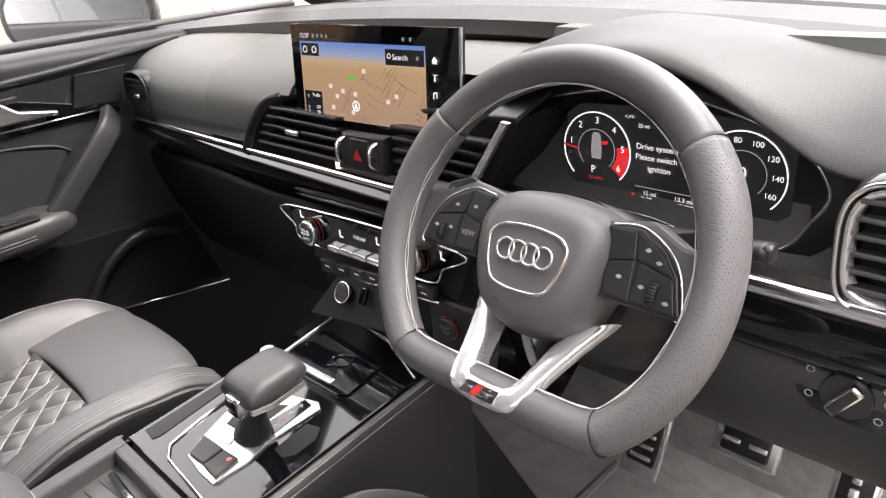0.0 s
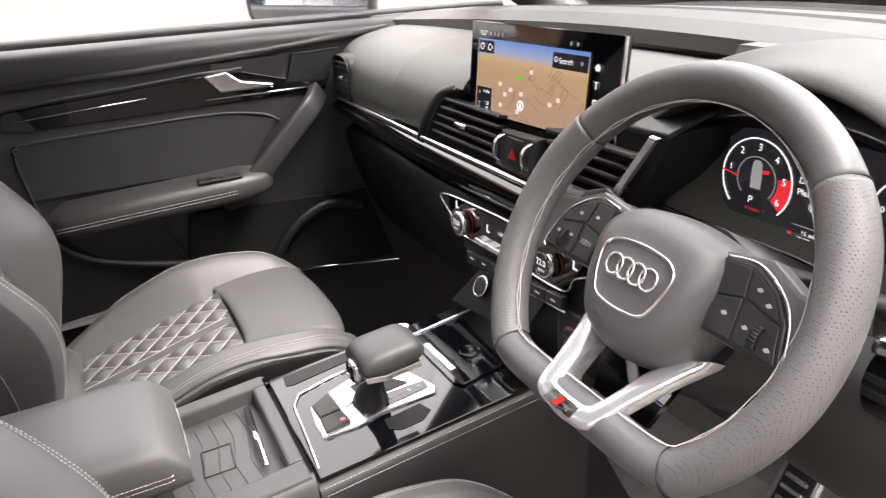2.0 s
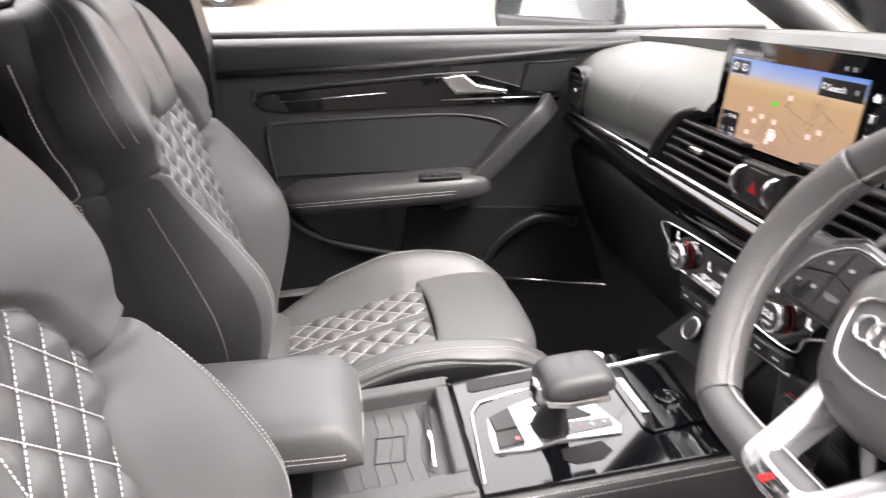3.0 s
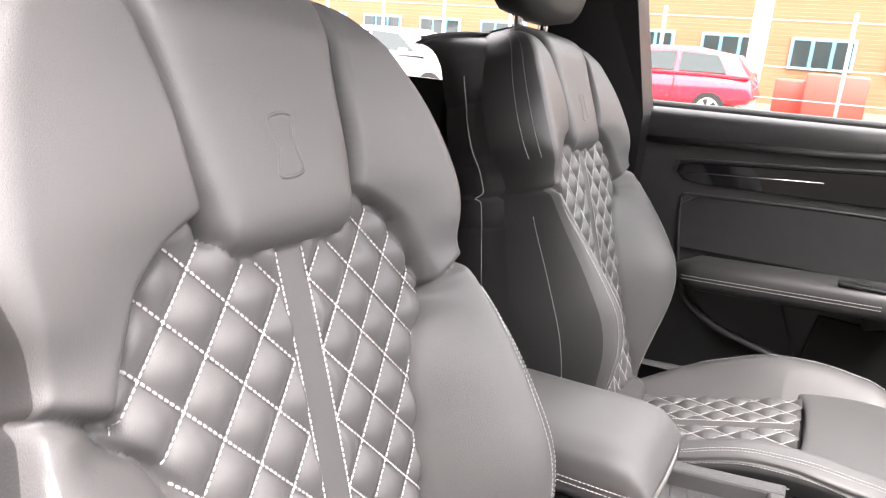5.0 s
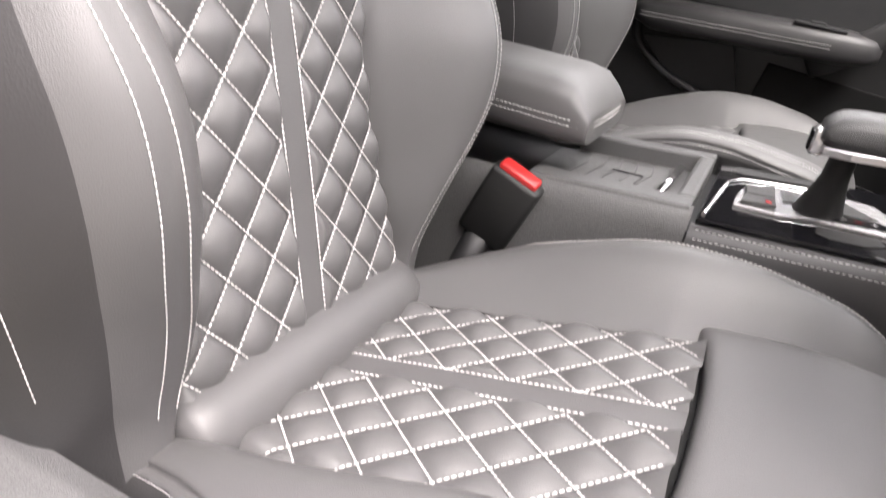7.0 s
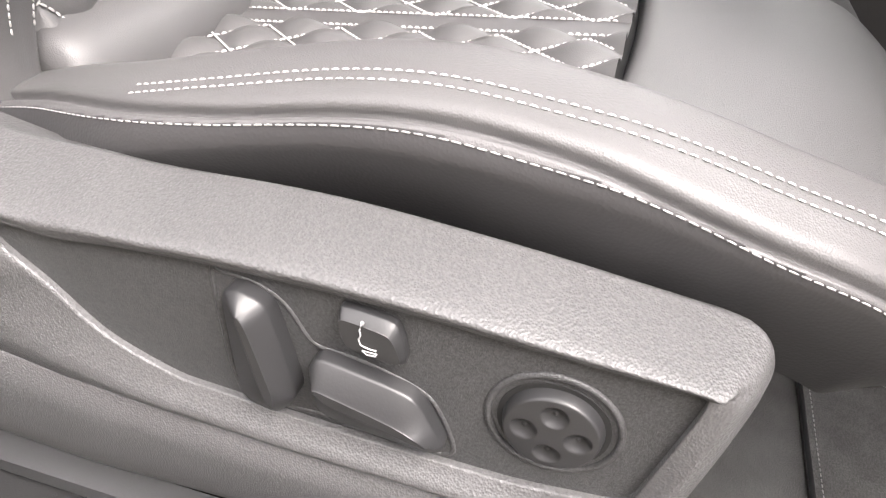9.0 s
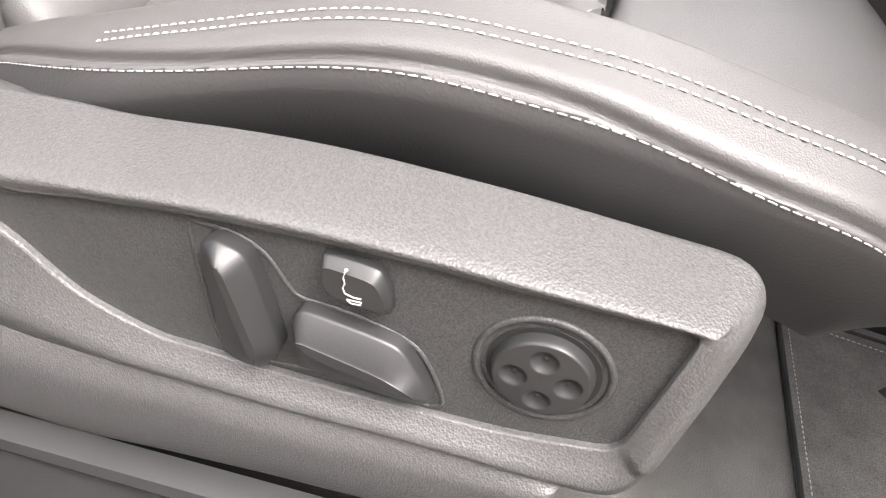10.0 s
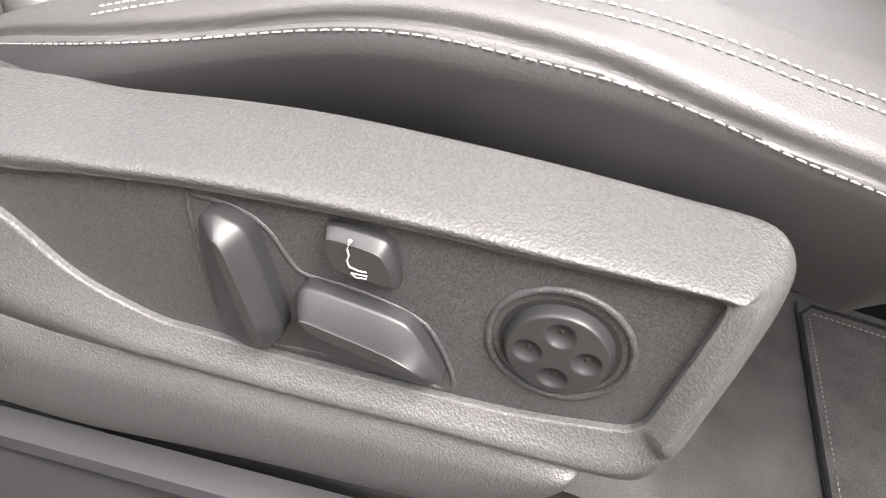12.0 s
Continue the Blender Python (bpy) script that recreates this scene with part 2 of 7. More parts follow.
def ring(center, axis, R, r, n=40, m=8, flat=1.0):
    a = Vector(axis).normalized()
    s = a.orthogonal().normalized()
    w = a.cross(s)
    c = Vector(center)
    return tube([c + (s * math.cos(2*math.pi*i/n) + w * math.sin(2*math.pi*i/n)) * R for i in range(n)], r, m, closed=True, up=a, flat=flat)


def stitch_mesh(runs, pitch=0.0046, length=0.0033, width=0.0011, height=0.0008):
    """Short thread stitches along runs; a run is (points, normals)."""
    V, Fc = [], []
    for P, N in runs:
        P, N = np.asarray(P, float), np.asarray(N, float)
        if len(P) < 2:
            continue
        seg = np.linalg.norm(np.diff(P, axis=0), axis=1)
        L = np.concatenate([[0], np.cumsum(seg)])
        k = int(L[-1] / pitch)
        for i in range(k):
            a = (i + 0.15) * pitch
            q = [np.array([np.interp(v, L, P[:, c]) for c in range(3)]) for v in (a, a + length)]
            n = np.array([np.interp(a, L, N[:, c]) for c in range(3)])
            n /= np.linalg.norm(n) + 1e-9
            t = q[1] - q[0]
            t /= np.linalg.norm(t) + 1e-9
            w = np.cross(t, n) * width / 2
            o = len(V)
            mid = (q[0] + q[1]) / 2
            V += [q[0] - w*0.6, q[0] + w*0.6, mid + w + n*height*0.2, mid - w + n*height*0.2, q[1] + w*0.6, q[1] - w*0.6, mid + n*height - t*length*0.25, mid + n*height + t*length*0.25]
            Fc += [(o, o+1, o+6), (o+1, o+2, o+7, o+6), (o+2, o+4, o+7), (o+4, o+5, o+7), (o+5, o+3, o+6, o+7), (o+3, o, o+6)]
    me = bpy.data.meshes.new("stitching")
    me.from_pydata([tuple(v) for v in V], [], Fc)
    me.update()
    return me


def wording(name, text, at, right, up, size, material, parent, align="CENTER", label=""):
    """Letters laid flat: at the given place, along right and up."""
    cu = bpy.data.curves.new(name, "FONT")
    cu.body, cu.size, cu.align_x, cu.align_y = text, size, align, "CENTER"
    tmp = bpy.data.objects.new("tmp", cu)
    scene.collection.objects.link(tmp)
    bpy.context.view_layer.update()
    me = bpy.data.meshes.new_from_object(tmp)
    bpy.data.objects.remove(tmp)
    bpy.data.curves.remove(cu)
    r, u = Vector(right).normalized(), Vector(up).normalized()
    n = r.cross(u)
    M = Matrix((r, u, n)).transposed().to_4x4()
    M.translation = Vector(at)
    me.transform(M)
    return part(name, me, material, parent, label)


# ---- seats ----
BACK_Y = lambda z: -0.073 - 0.28 * z
CUSH_Z = lambda y: 0.441 + 0.28 * (y + 0.134)
W_QUILT = curve((0.40, 0.142), (0.467, 0.138), (0.51, 0.124), (0.55, 0.116), (0.62, 0.108), (0.70, 0.114), (0.75, 0.124), (0.775, 0.138), (0.795, 0.158), (0.815, 0.150), (0.84, 0.138), (0.865, 0.122), (0.883, 0.097), (0.895, 0.07), (1.2, 0.07))
W_OUT = curve((0.40, 0.198), (0.46, 0.210), (0.50, 0.222), (0.54, 0.232), (0.58, 0.241), (0.62, 0.247), (0.66, 0.249), (0.70, 0.242), (0.77, 0.225), (0.82, 0.208), (0.845, 0.212), (0.88, 0.232), (0.92, 0.232), (0.97, 0.208), (1.01, 0.172), (1.04, 0.12), (1.055, 0.075))
B_OUT = curve((0.40, 0.0), (0.47, 0.012), (0.50, 0.028), (0.53, 0.045), (0.56, 0.062), (0.60, 0.080), (0.64, 0.086), (0.70, 0.072), (0.76, 0.050), (0.80, 0.034), (0.83, 0.022), (0.86, 0.03), (0.92, 0.03), (1.0, 0.018), (1.055, 0.0))
# the ridge of the bolster and of the wing above it
PEAK = curve((0.40, 0.147), (0.47, 0.150), (0.50, 0.153), (0.53, 0.160), (0.56, 0.171), (0.60, 0.182), (0.64, 0.189), (0.70, 0.200), (0.76, 0.206), (0.80, 0.202), (0.83, 0.190), (0.88, 0.192), (0.92, 0.184), (0.97, 0.167), (1.01, 0.141), (1.04, 0.105), (1.055, 0.073))
TOP_ROLL = curve((0.0, 0.0), (0.98, 0.0), (1.01, 0.004), (1.035, 0.018), (1.055, 0.05))
W_PAD = curve((0.80, 0.05), (0.862, 0.052), (0.875, 0.066), (0.90, 0.074), (0.96, 0.082), (1.02, 0.09), (1.06, 0.09))
DS, DH = 0.047, 0.049
STRIP = 0.0148


def quilt(s, h):
    """Height of the padded diamonds; 0 on the seams."""
    s = np.abs(s) - STRIP
    h = h - 0.0065
    a = np.abs(np.sin(np.pi * (s / DS + h / DH)))
    b = np.abs(np.sin(np.pi * (s / DS - h / DH)))
    p = np.power(np.clip(a * b, 0, 1), 0.62) * 0.0085
    return np.where(s < 0, 0.003, p)


def groove(d, width=0.005, depth=0.007):
    return -depth * np.exp(-(d / width) ** 2)


def notch_z(s):
    """Where the shoulder wing meets the lower bolster."""
    return 0.80 + 0.42 * (np.abs(s) - 0.15)


def back_d(s, z):
    """How far the backrest's face stands before its plane."""
    a = np.abs(s)
    wq, wo, b = W_QUILT(z), W_OUT(z), B_OUT(z)
    pk = PEAK(z)
    wing = z > notch_z(s)
    q = np.clip((a - wq) / np.maximum(pk - wq, 1e-4), 0, 1)
    rise = np.where(wing, 0.012 + (b - 0.012) * q, b * np.sin(q * np.pi / 2) ** 1.25)
    rise = np.where((z > 0.80) & (a > wq), np.where(wing, rise + 0.006, rise), rise)
    d = np.where(a < wq, quilt(s, z), rise)
    pad = (a < W_PAD(z)) & (z > 0.864)
    edge = np.minimum(W_PAD(z) - a, (z - 0.864) * 0.8)
    d = np.where(pad, 0.004 + 0.020 * (1 - np.exp(-np.clip(edge, 0, 1) / 0.006)), d)
    d = d + np.where(pad | (z > 0.90), 0, groove(a - wq))
    d = d + np.where((z > 0.862), groove(np.where(z > 0.874, a - W_PAD(z), 1), 0.004, 0.010), 0)
    d = d + np.where((a > wq - 0.01), groove((z - notch_z(s)) * 0.8, 0.0035, 0.010), 0)
    return d - TOP_ROLL(z)


SIDE_DEPTH = curve((0.40, 0.13), (0.60, 0.125), (0.75, 0.095), (0.86, 0.072), (0.95, 0.062), (1.055, 0.05))
E_SEAM = curve((0.40, 20.0), (0.60, 20.0), (0.72, 20.0), (0.80, 19.0))
C_WQ = 0.124
# where the fold and the low seam run round the side bolster
F_CREASE = curve((-0.30, 0.53), (-0.18, 0.552), (-0.11, 0.577), (-0.07, 0.607), (-0.04, 0.627), (0.09, 0.642), (0.12, 0.662), (0.16, 0.669), (0.29, 0.665))
F_LOW = curve((-0.30, 0.57), (-0.16, 0.592), (-0.10, 0.617), (-0.06, 0.645), (-0.03, 0.66), (0.05, 0.668), (0.12, 0.682), (0.157, 0.697), (0.29, 0.70))
BASE = curve((-0.32, 0.389), (-0.1, 0.4505), (0.0, 0.4785), (0.06, 0.4952), (0.10, 0.5055), (0.14, 0.512), (0.20, 0.513), (0.25, 0.503), (0.31, 0.482))
CREST = curve((-0.30, 0.0), (-0.22, 0.010), (-0.14, 0.032), (-0.05, 0.052), (0.03, 0.060), (0.09, 0.050), (0.15, 0.036), (0.20, 0.026), (0.26, -0.004), (0.31, -0.04))
C_OUT = curve((-0.30, 0.16), (-0.2, 0.182), (-0.15, 0.198), (-0.1, 0.216), (0.0, 0.221), (0.10, 0.222), (0.18, 0.216), (0.24, 0.200), (0.30, 0.17))


def cush_d(s, y):
    a = np.abs(s)
    c = CREST(y)
    pk = C_OUT(y) - 0.040
    q = np.clip((a - C_WQ) / (pk - C_WQ), 0, 1)
    d = np.where(a < C_WQ, quilt(s, y + 0.033), c * np.sin(q * np.pi / 2) ** 1.1)
    return d + groove(a - C_WQ)


def build_seat(name, label, cx, sg, dy, dz, powered):
    thing = root(name, (cx, -0.05 + dy, 0.15), label, "car seat", "front seats")
    off = np.array([0, dy, dz])

    def back_pt(s, z, lift=0.0):
        s, z = np.asarray(s, float), np.asarray(z, float)
        d = back_d(s, z) + lift
        return np.stack([cx + sg * s, BACK_Y(z) + 0.963 * d, z + 0.27 * d], -1) + off

    # backrest: across from edge to edge, the rims rolled over
    zs = np.concatenate([np.linspace(0.42, 1.0, 330), np.linspace(1.0, 1.055, 34)[1:]])
    us = np.linspace(-1, 1, 321)
    ku = len(us) / 230
    P = np.zeros((len(us), len(zs), 3))
    reg = np.zeros((len(us), len(zs)), int)
    for j, z in enumerate(zs):
        wq, wo = W_QUILT(z), W_OUT(z)
        pk = PEAK(z)
        k = np.abs(us)
        s = np.sign(us) * np.where(k < 0.82, k / 0.82 * pk, pk)
        P[:, j] = back_pt(s, np.full_like(s, z))
        th = np.clip((k - 0.82) / 0.18, 0, 1) * np.pi / 2
        out, drop = (wo - pk) * np.sin(th), (B_OUT(z) + 0.05) * (1 - np.cos(th))
        P[:, j, 0] += sg * np.sign(us) * out
        P[:, j, 1] -= 0.963 * drop
        P[:, j, 2] -= 0.27 * drop
        a = np.abs(s)
        r = np.where(a < wq, 0, np.where(z > notch_z(s), 2, 1))
        r = np.where((a < W_PAD(z)) & (z > 0.864), 3, r)
        r = np.where((k > 0.885) | ((k > 0.86) & (z > notch_z(s))), 5, r)
        reg[:, j] = r * 2 + (us > 0)
    ke = np.arange(len(us))
    for j, z in enumerate(zs):
        if z < 0.80:
            for c0 in (ku * float(E_SEAM(z)), len(us) - 1 - ku * float(E_SEAM(z))):
                P[:, j, 1] -= 0.0018 * np.exp(-((ke - c0) / (1.1 * ku)) ** 2)
    for _ in range(2):
        P[1:-1, 1:-1] = 0.4 * P[1:-1, 1:-1] + 0.15 * (P[:-2, 1:-1] + P[2:, 1:-1] + P[1:-1, :-2] + P[1:-1, 2:])
    regc = reg[:-1, :-1]
    part("quilted_back_panel", sheet("q", P, regc // 2 == 0), M_LEATHER, thing, "diamond-quilted grey leather panel with white stitching")
    part("upper_pad", sheet("q", P, regc // 2 == 3), M_LEATHER, thing, "smooth grey leather pad with an embossed emblem")
    for side in (0, 1):
        part("back_bolster", sheet("q", P, regc == 2 + side), M_LEATHER, thing)
        part("shoulder_wing", sheet("q", P, regc == 4 + side), M_LEATHER, thing)
    # sides of the backrest and its rear shell
    sides, us0 = [], us
    for side, e in ((-1, 0), (1, -1)):
        E0 = P[e]
        n = 9
        S = np.zeros((n, len(zs), 3))
        for i in range(n):
            f = i / (n - 1)
            S[i] = E0
            S[i, :, 0] = cx + np.sign(E0[:, 0] - cx) * (np.abs(E0[:, 0] - cx) * (1 - f ** 0.6) + np.maximum(0.205, np.abs(E0[:, 0] - cx) * 0.92) * f ** 0.6 + 0.010 * math.sin(f * math.pi))
            S[i, :, 1] = E0[:, 1] - f * SIDE_DEPTH(zs)
            S[i, :, 2] = E0[:, 2] - f * 0.02
        sides.append((S, side))
        # rim takes the darker leather, shade of the turned-away edge included
        part("rim_panel", sheet("q", P, regc == 10 + (1 if side > 0 else 0)), M_LEATHER_SIDE, thing, "leather rim panel, darker tone that also carries its shade")
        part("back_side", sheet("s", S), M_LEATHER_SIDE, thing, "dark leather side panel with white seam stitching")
    R = np.zeros((12, len(zs), 3))
    for i in range(12):
        f = i / 11
        for j in range(len(zs)):
            w = W_OUT(zs[j]) * 0.9
            R[i, j] = (cx + w * (2 * f - 1), BACK_Y(zs[j]) - SIDE_DEPTH(zs[j]) - 0.05 - 0.02 * math.sin(f * math.pi) + dy, zs[j] + dz - 0.03)
    part("back_shell", sheet("r", R), M_PLASTIC, thing)
    # top cap of the backrest
    top = P[:, -1]
    T = np.zeros((8, len(us), 3))
    for i in range(8):
        f = i / 7
        T[i] = top
        T[i, :, 1] = top[:, 1] - f * 0.06
        T[i, :, 2] = top[:, 2] + 0.004 * math.sin(f * math.pi) - 0.02 * f
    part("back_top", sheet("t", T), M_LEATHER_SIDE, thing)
    # headrest on two chrome posts
    for ps in (-0.055, 0.055):
        part("headrest_post", tube([(cx + ps, -0.405 + dy, 1.0 + dz), (cx + ps, -0.413 + dy, 1.13 + dz)], 0.007, 12), M_CHROME, thing, "polished chrome post")
    rings = []
    for k in np.linspace(0, 1, 18):
        zz = 1.058 + 0.19 * k + dz
        rr = math.sin(math.acos(max(-1, min(1, 2 * k - 1)))) ** 0.45 if 0 < k < 1 else 0.25
        rings.append([(cx + 0.15 * rr * (abs(math.cos(q)) ** 0.6) * math.copysign(1, math.cos(q)), -0.40 + dy + 0.052 * rr * (abs(math.sin(q)) ** 0.7) * math.copysign(1, math.sin(q)), zz) for q in np.linspace(0, 2 * math.pi, 40, endpoint=False)])
    part("headrest", loft(rings), M_LEATHER_SIDE, thing)

    # cushion
    ys = np.linspace(-0.285, 0.092, 150)
    us = np.linspace(-1, 1, 190)
    Q = np.zeros((len(us), len(ys), 3))
    rc = np.zeros((len(us), len(ys)), int)

    def cush_pt(s, y, lift=0.0):
        s, y = np.asarray(s, float), np.asarray(y, float)
        d = cush_d(s, y) + lift
        return np.stack([cx + sg * s, y - 0.27 * d, CUSH_Z(np.minimum(y, 0.12)) + 0.963 * d], -1) + off

    for j, y in enumerate(ys):
        k = np.abs(us)
        s = np.sign(us) * np.minimum(k, 1) * C_WQ
        Q[:, j] = cush_pt(s, np.full_like(s, y))
    part("quilted_cushion", sheet("c", Q), M_LEATHER, thing, "diamond-quilted grey leather cushion with white stitching")
    # front thigh pad
    prof = spline([(0.096, 0.496), (0.10, 0.510), (0.125, 0.516), (0.18, 0.523), (0.235, 0.521), (0.258, 0.508), (0.262, 0.492), (0.256, 0.478), (0.24, 0.470)], 40)
    fs = np.linspace(-1, 1, 60)
    Fp = np.zeros((60, 40, 3))
    for i, f in enumerate(fs):
        e = (1 - abs(f)) * 0.150
        r = 0.016 * (1 - min(1, e / 0.016)) ** 2
        Fp[i] = np.stack([np.full(40, cx + sg * f * 0.150), prof[:, 0] - 0.02 * abs(f) ** 3, prof[:, 1] - r * np.where(prof[:, 1] > 0.45, 1, 0)], -1) + off
    part("thigh_pad", sheet("f", Fp), M_LEATHER, thing, "smooth grey leather front pad")
    # black filler that puts shade between cushion and thigh pad
    part("pad_gap_shade", block(cx, 0.094 + dy, 0.487 + dz, 0.25, 0.012, 0.02, 0.002), M_SHADE_BLACK, thing)
    # roll between cushion and backrest
    part("rear_roll", tube([(cx + k_, -0.186 + dy, 0.436 + dz) for k_ in (-0.144, -0.142, -0.136, -0.12, 0.12, 0.136, 0.142, 0.144)], [0.016, 0.024, 0.029, 0.032, 0.032, 0.029, 0.024, 0.016], 24), M_LEATHER, thing)
    # side bolsters of the cushion with their skirts
    yb = np.linspace(-0.29, 0.285, 170)
    runs_top, runs_low = [], []
    for side in (-1, 1):
        nb = 130
        Bp = np.zeros((nb, len(yb), 3))
        for i in range(nb):
            f = i / (nb - 1)
            for j, y in enumerate(yb):
                pk, wo = C_OUT(y) - 0.040, C_OUT(y)
                inner = C_WQ
                base = float(BASE(y))
                c = CREST(y)
                if f < 0.45:
                    q = f / 0.45
                    s, d = inner + (pk - inner) * q, c * math.sin(q * math.pi / 2) ** 1.1
                    d = d - 0.012 * (1 - q) * min(1, max(0, (y - 0.06) / 0.05))
                elif f < 0.72:
                    th = (f - 0.45) / 0.27 * math.pi / 2
                    s, d = pk + (wo - pk) * math.sin(th), c - 0.024 * (1 - math.cos(th))
                else:
                    q = (f - 0.72) / 0.28
                    s = wo + 0.002 * math.sin(q * math.pi) - (0.044 - 0.022 * min(1, max(0, (y - 0.05) / 0.06))) * q ** 1.1
                    d = c - 0.024 - (0.085 - 0.030 * min(1, max(0, (y - 0.06) / 0.06))) * (1 - 0.75 * min(1, max(0, (y - 0.205) / 0.035))) * q
                fc = float(F_CREASE(y))
                g = -0.0036 * math.exp(-((f - fc) / 0.008) ** 2) + 0.0010 * math.exp(-((f - fc + 0.035) / 0.03) ** 2)
                front = max(0.0, (y - 0.255) / 0.03) ** 2
                Bp[i, j] = (cx + sg * side * (s + g - 0.03 * front), y + dy, base + 0.97 * d + g - 0.04 * front * (1 if f < 0.72 else 1) + dz)
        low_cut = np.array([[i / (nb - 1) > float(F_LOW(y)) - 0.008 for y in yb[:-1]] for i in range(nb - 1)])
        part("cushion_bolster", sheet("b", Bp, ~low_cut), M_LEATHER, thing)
        # skirt in darker leather, partly to put its shade into the colour
        part("cushion_skirt", sheet("b", Bp, low_cut), M_LEATHER_SIDE, thing, "leather skirt below the seam, darker leather that also carries its shade")
        fk = np.linspace(0, 1, nb)
        at = lambda fy: np.array([[np.interp(float(fy(y)), fk, Bp[:, j, k]) for k in range(3)] for j, y in enumerate(yb)])
        fr = [at(lambda y: 0.540), at(lambda y: 0.564), at(F_LOW)]
        sel = slice(60, -6)
        nn = np.tile([sg * side * 0.25, 0, 1.0], (len(yb), 1))
        n2 = np.tile([sg * side * 1.0, 0, 0.7], (len(yb), 1))
        for r_ in fr[:2]:
            runs_top.append((r_[sel] + np.array([0, 0, 0.0006]), nn[sel]))
        runs_low.append((fr[2] + np.array([sg * side * 0.0006, 0, 0.0004]), n2))
    tagged(part("bolster_stitching", stitch_mesh(runs_top, 0.0040, 0.0028, 0.0008, 0.0006), M_THREAD, thing, "white double seam stitching"), kind="stuff")
    tagged(part("skirt_stitching", stitch_mesh(runs_low, 0.0043, 0.0032, 0.0007, 0.0006), M_THREAD, thing, "white seam stitching"), kind="stuff")

    # quilting thread
    runs = []
    for m in range(-40, 41):
        for fam in (1, -1):
            for side in (-1, 1):
                s = np.linspace(STRIP, 0.17, 90)
                h = 0.0065 + fam * (m * DH - (s - STRIP) / DS * DH)
                ok = (h > 0.455) & (h < 0.90) & (s < W_QUILT(h) - 0.002) & ~((s < W_PAD(h) + 0.004) & (h > 0.860))
                if ok.sum() > 3:
                    pts = back_pt(side * s[ok], h[ok], 0.0029)
                    runs.append((pts, np.tile([0, 0.96, 0.27], (len(pts), 1))))
    for side in (-1, 1):
        h = np.linspace(0.455, 0.862, 120)
        pts = back_pt(np.full(120, side * (STRIP - 0.0016)), h, 0.0008)
        runs.append((pts, np.tile([0, 0.96, 0.27], (120, 1))))
    tagged(part("back_stitching", stitch_mesh(runs, 0.0044, 0.0034, 0.0017, 0.0011), M_THREAD, thing, "white quilting thread"), kind="stuff")
    runs = []
    for m in range(-40, 41):
        for fam in (1, -1):
            for side in (-1, 1):
                s = np.linspace(STRIP, C_WQ - 0.003, 70)
                y = fam * (m * DH - (s - STRIP) / DS * DH) - 0.0265
                ok = (y > -0.25) & (y < 0.088)
                if ok.sum() > 3:
                    pts = cush_pt(side * s[ok], y[ok], 0.0022)
                    runs.append((pts, np.tile([0, -0.27, 0.96], (len(pts), 1))))
    for side in (-1, 1):
        y = np.linspace(-0.25, 0.088, 90)
        pts = cush_pt(np.full(90, side * (STRIP - 0.0016)), y, 0.0008)
        runs.append((pts, np.tile([0, -0.27, 0.96], (90, 1))))
    tagged(part("cushion_stitching", stitch_mesh(runs, 0.0044, 0.0034, 0.0017, 0.0011), M_THREAD, thing, "white quilting thread"), kind="stuff")
    # seam thread on the rims of the backrest
    runs = []
    for flip in (False, True):
        nr = np.array([sg * (0.8 if flip else -0.8), 0.6, 0])
        for off_e in (-1.9, 1.9):
            pts = []
            for j, z in enumerate(zs):
                if 0.465 < z < 0.795:
                    e = ku * (float(E_SEAM(z)) + off_e)
                    e = len(us0) - 1 - e if flip else e
                    k0 = int(e)
                    pts.append(P[k0, j] * (1 - e + k0) + P[k0 + 1, j] * (e - k0) + nr * 0.0006)
            runs.append((np.array(pts), np.tile(nr, (len(pts), 1))))
        for e, hi in ((int(8 * ku), zs > 0.86), (int(12 * ku), zs > 0.86), (int(7 * ku), (zs > 0.50) & (zs < 0.79))):
            rim = P[len(us0) - 1 - e if flip else e, hi]
            runs.append((rim + nr * 0.0008, np.tile(nr, (len(rim), 1))))
    for S_, sd in sides:
        runs.append((S_[3, 60:-40] + np.array([sd * sg * 0.0008, 0, 0]), np.tile([sd * sg, 0.0, 0.0], (len(zs) - 100, 1))))
    tagged(part("rim_stitching", stitch_mesh(runs, 0.0044, 0.0033, 0.0011, 0.0009), M_THREAD, thing, "white double seam stitching"), kind="stuff")
    # embossed mark on the upper pad
    mark = [(0.010, 0.946), (-0.012, 0.944), (-0.009, 0.926), (-0.013, 0.908), (0.010, 0.910), (0.008, 0.928)]
    part("embossed_mark", tube([back_pt(-u * sg, h, -0.0007) for u, h, _ in spline([(u, h, 0) for u, h in mark], 60, closed=True)], 0.0015, 8, closed=True, up=(0, 1, 0)), M_LEATHER, thing, "raised mark in the leather")
    # frame under the cushion
    part("seat_frame", block(cx, -0.12 + dy, 0.33 + dz, 0.36, 0.36, 0.16, 0.02), M_PLASTIC, thing)
    for rs in (-0.17, 0.17):
        # rails coloured near-black for the shade under the seat
        part("seat_rail", block(cx + rs, -0.02 + dy, 0.20, 0.05, 0.52, 0.08, 0.006), M_SHADE_BLACK, thing)
        xr = cx + (0.231 if rs > 0 else -0.231)
        part("rail_cover", prism([(xr - 0.012, -0.34 + dy, 0.199), (xr + 0.004, -0.34 + dy, 0.195), (xr + 0.004, 0.16 + dy, 0.290), (xr - 0.012, 0.16 + dy, 0.294)], (0, 0, -1), 0.014, 0.002), M_RAIL, thing, "satin metal rail cover")
    return thing


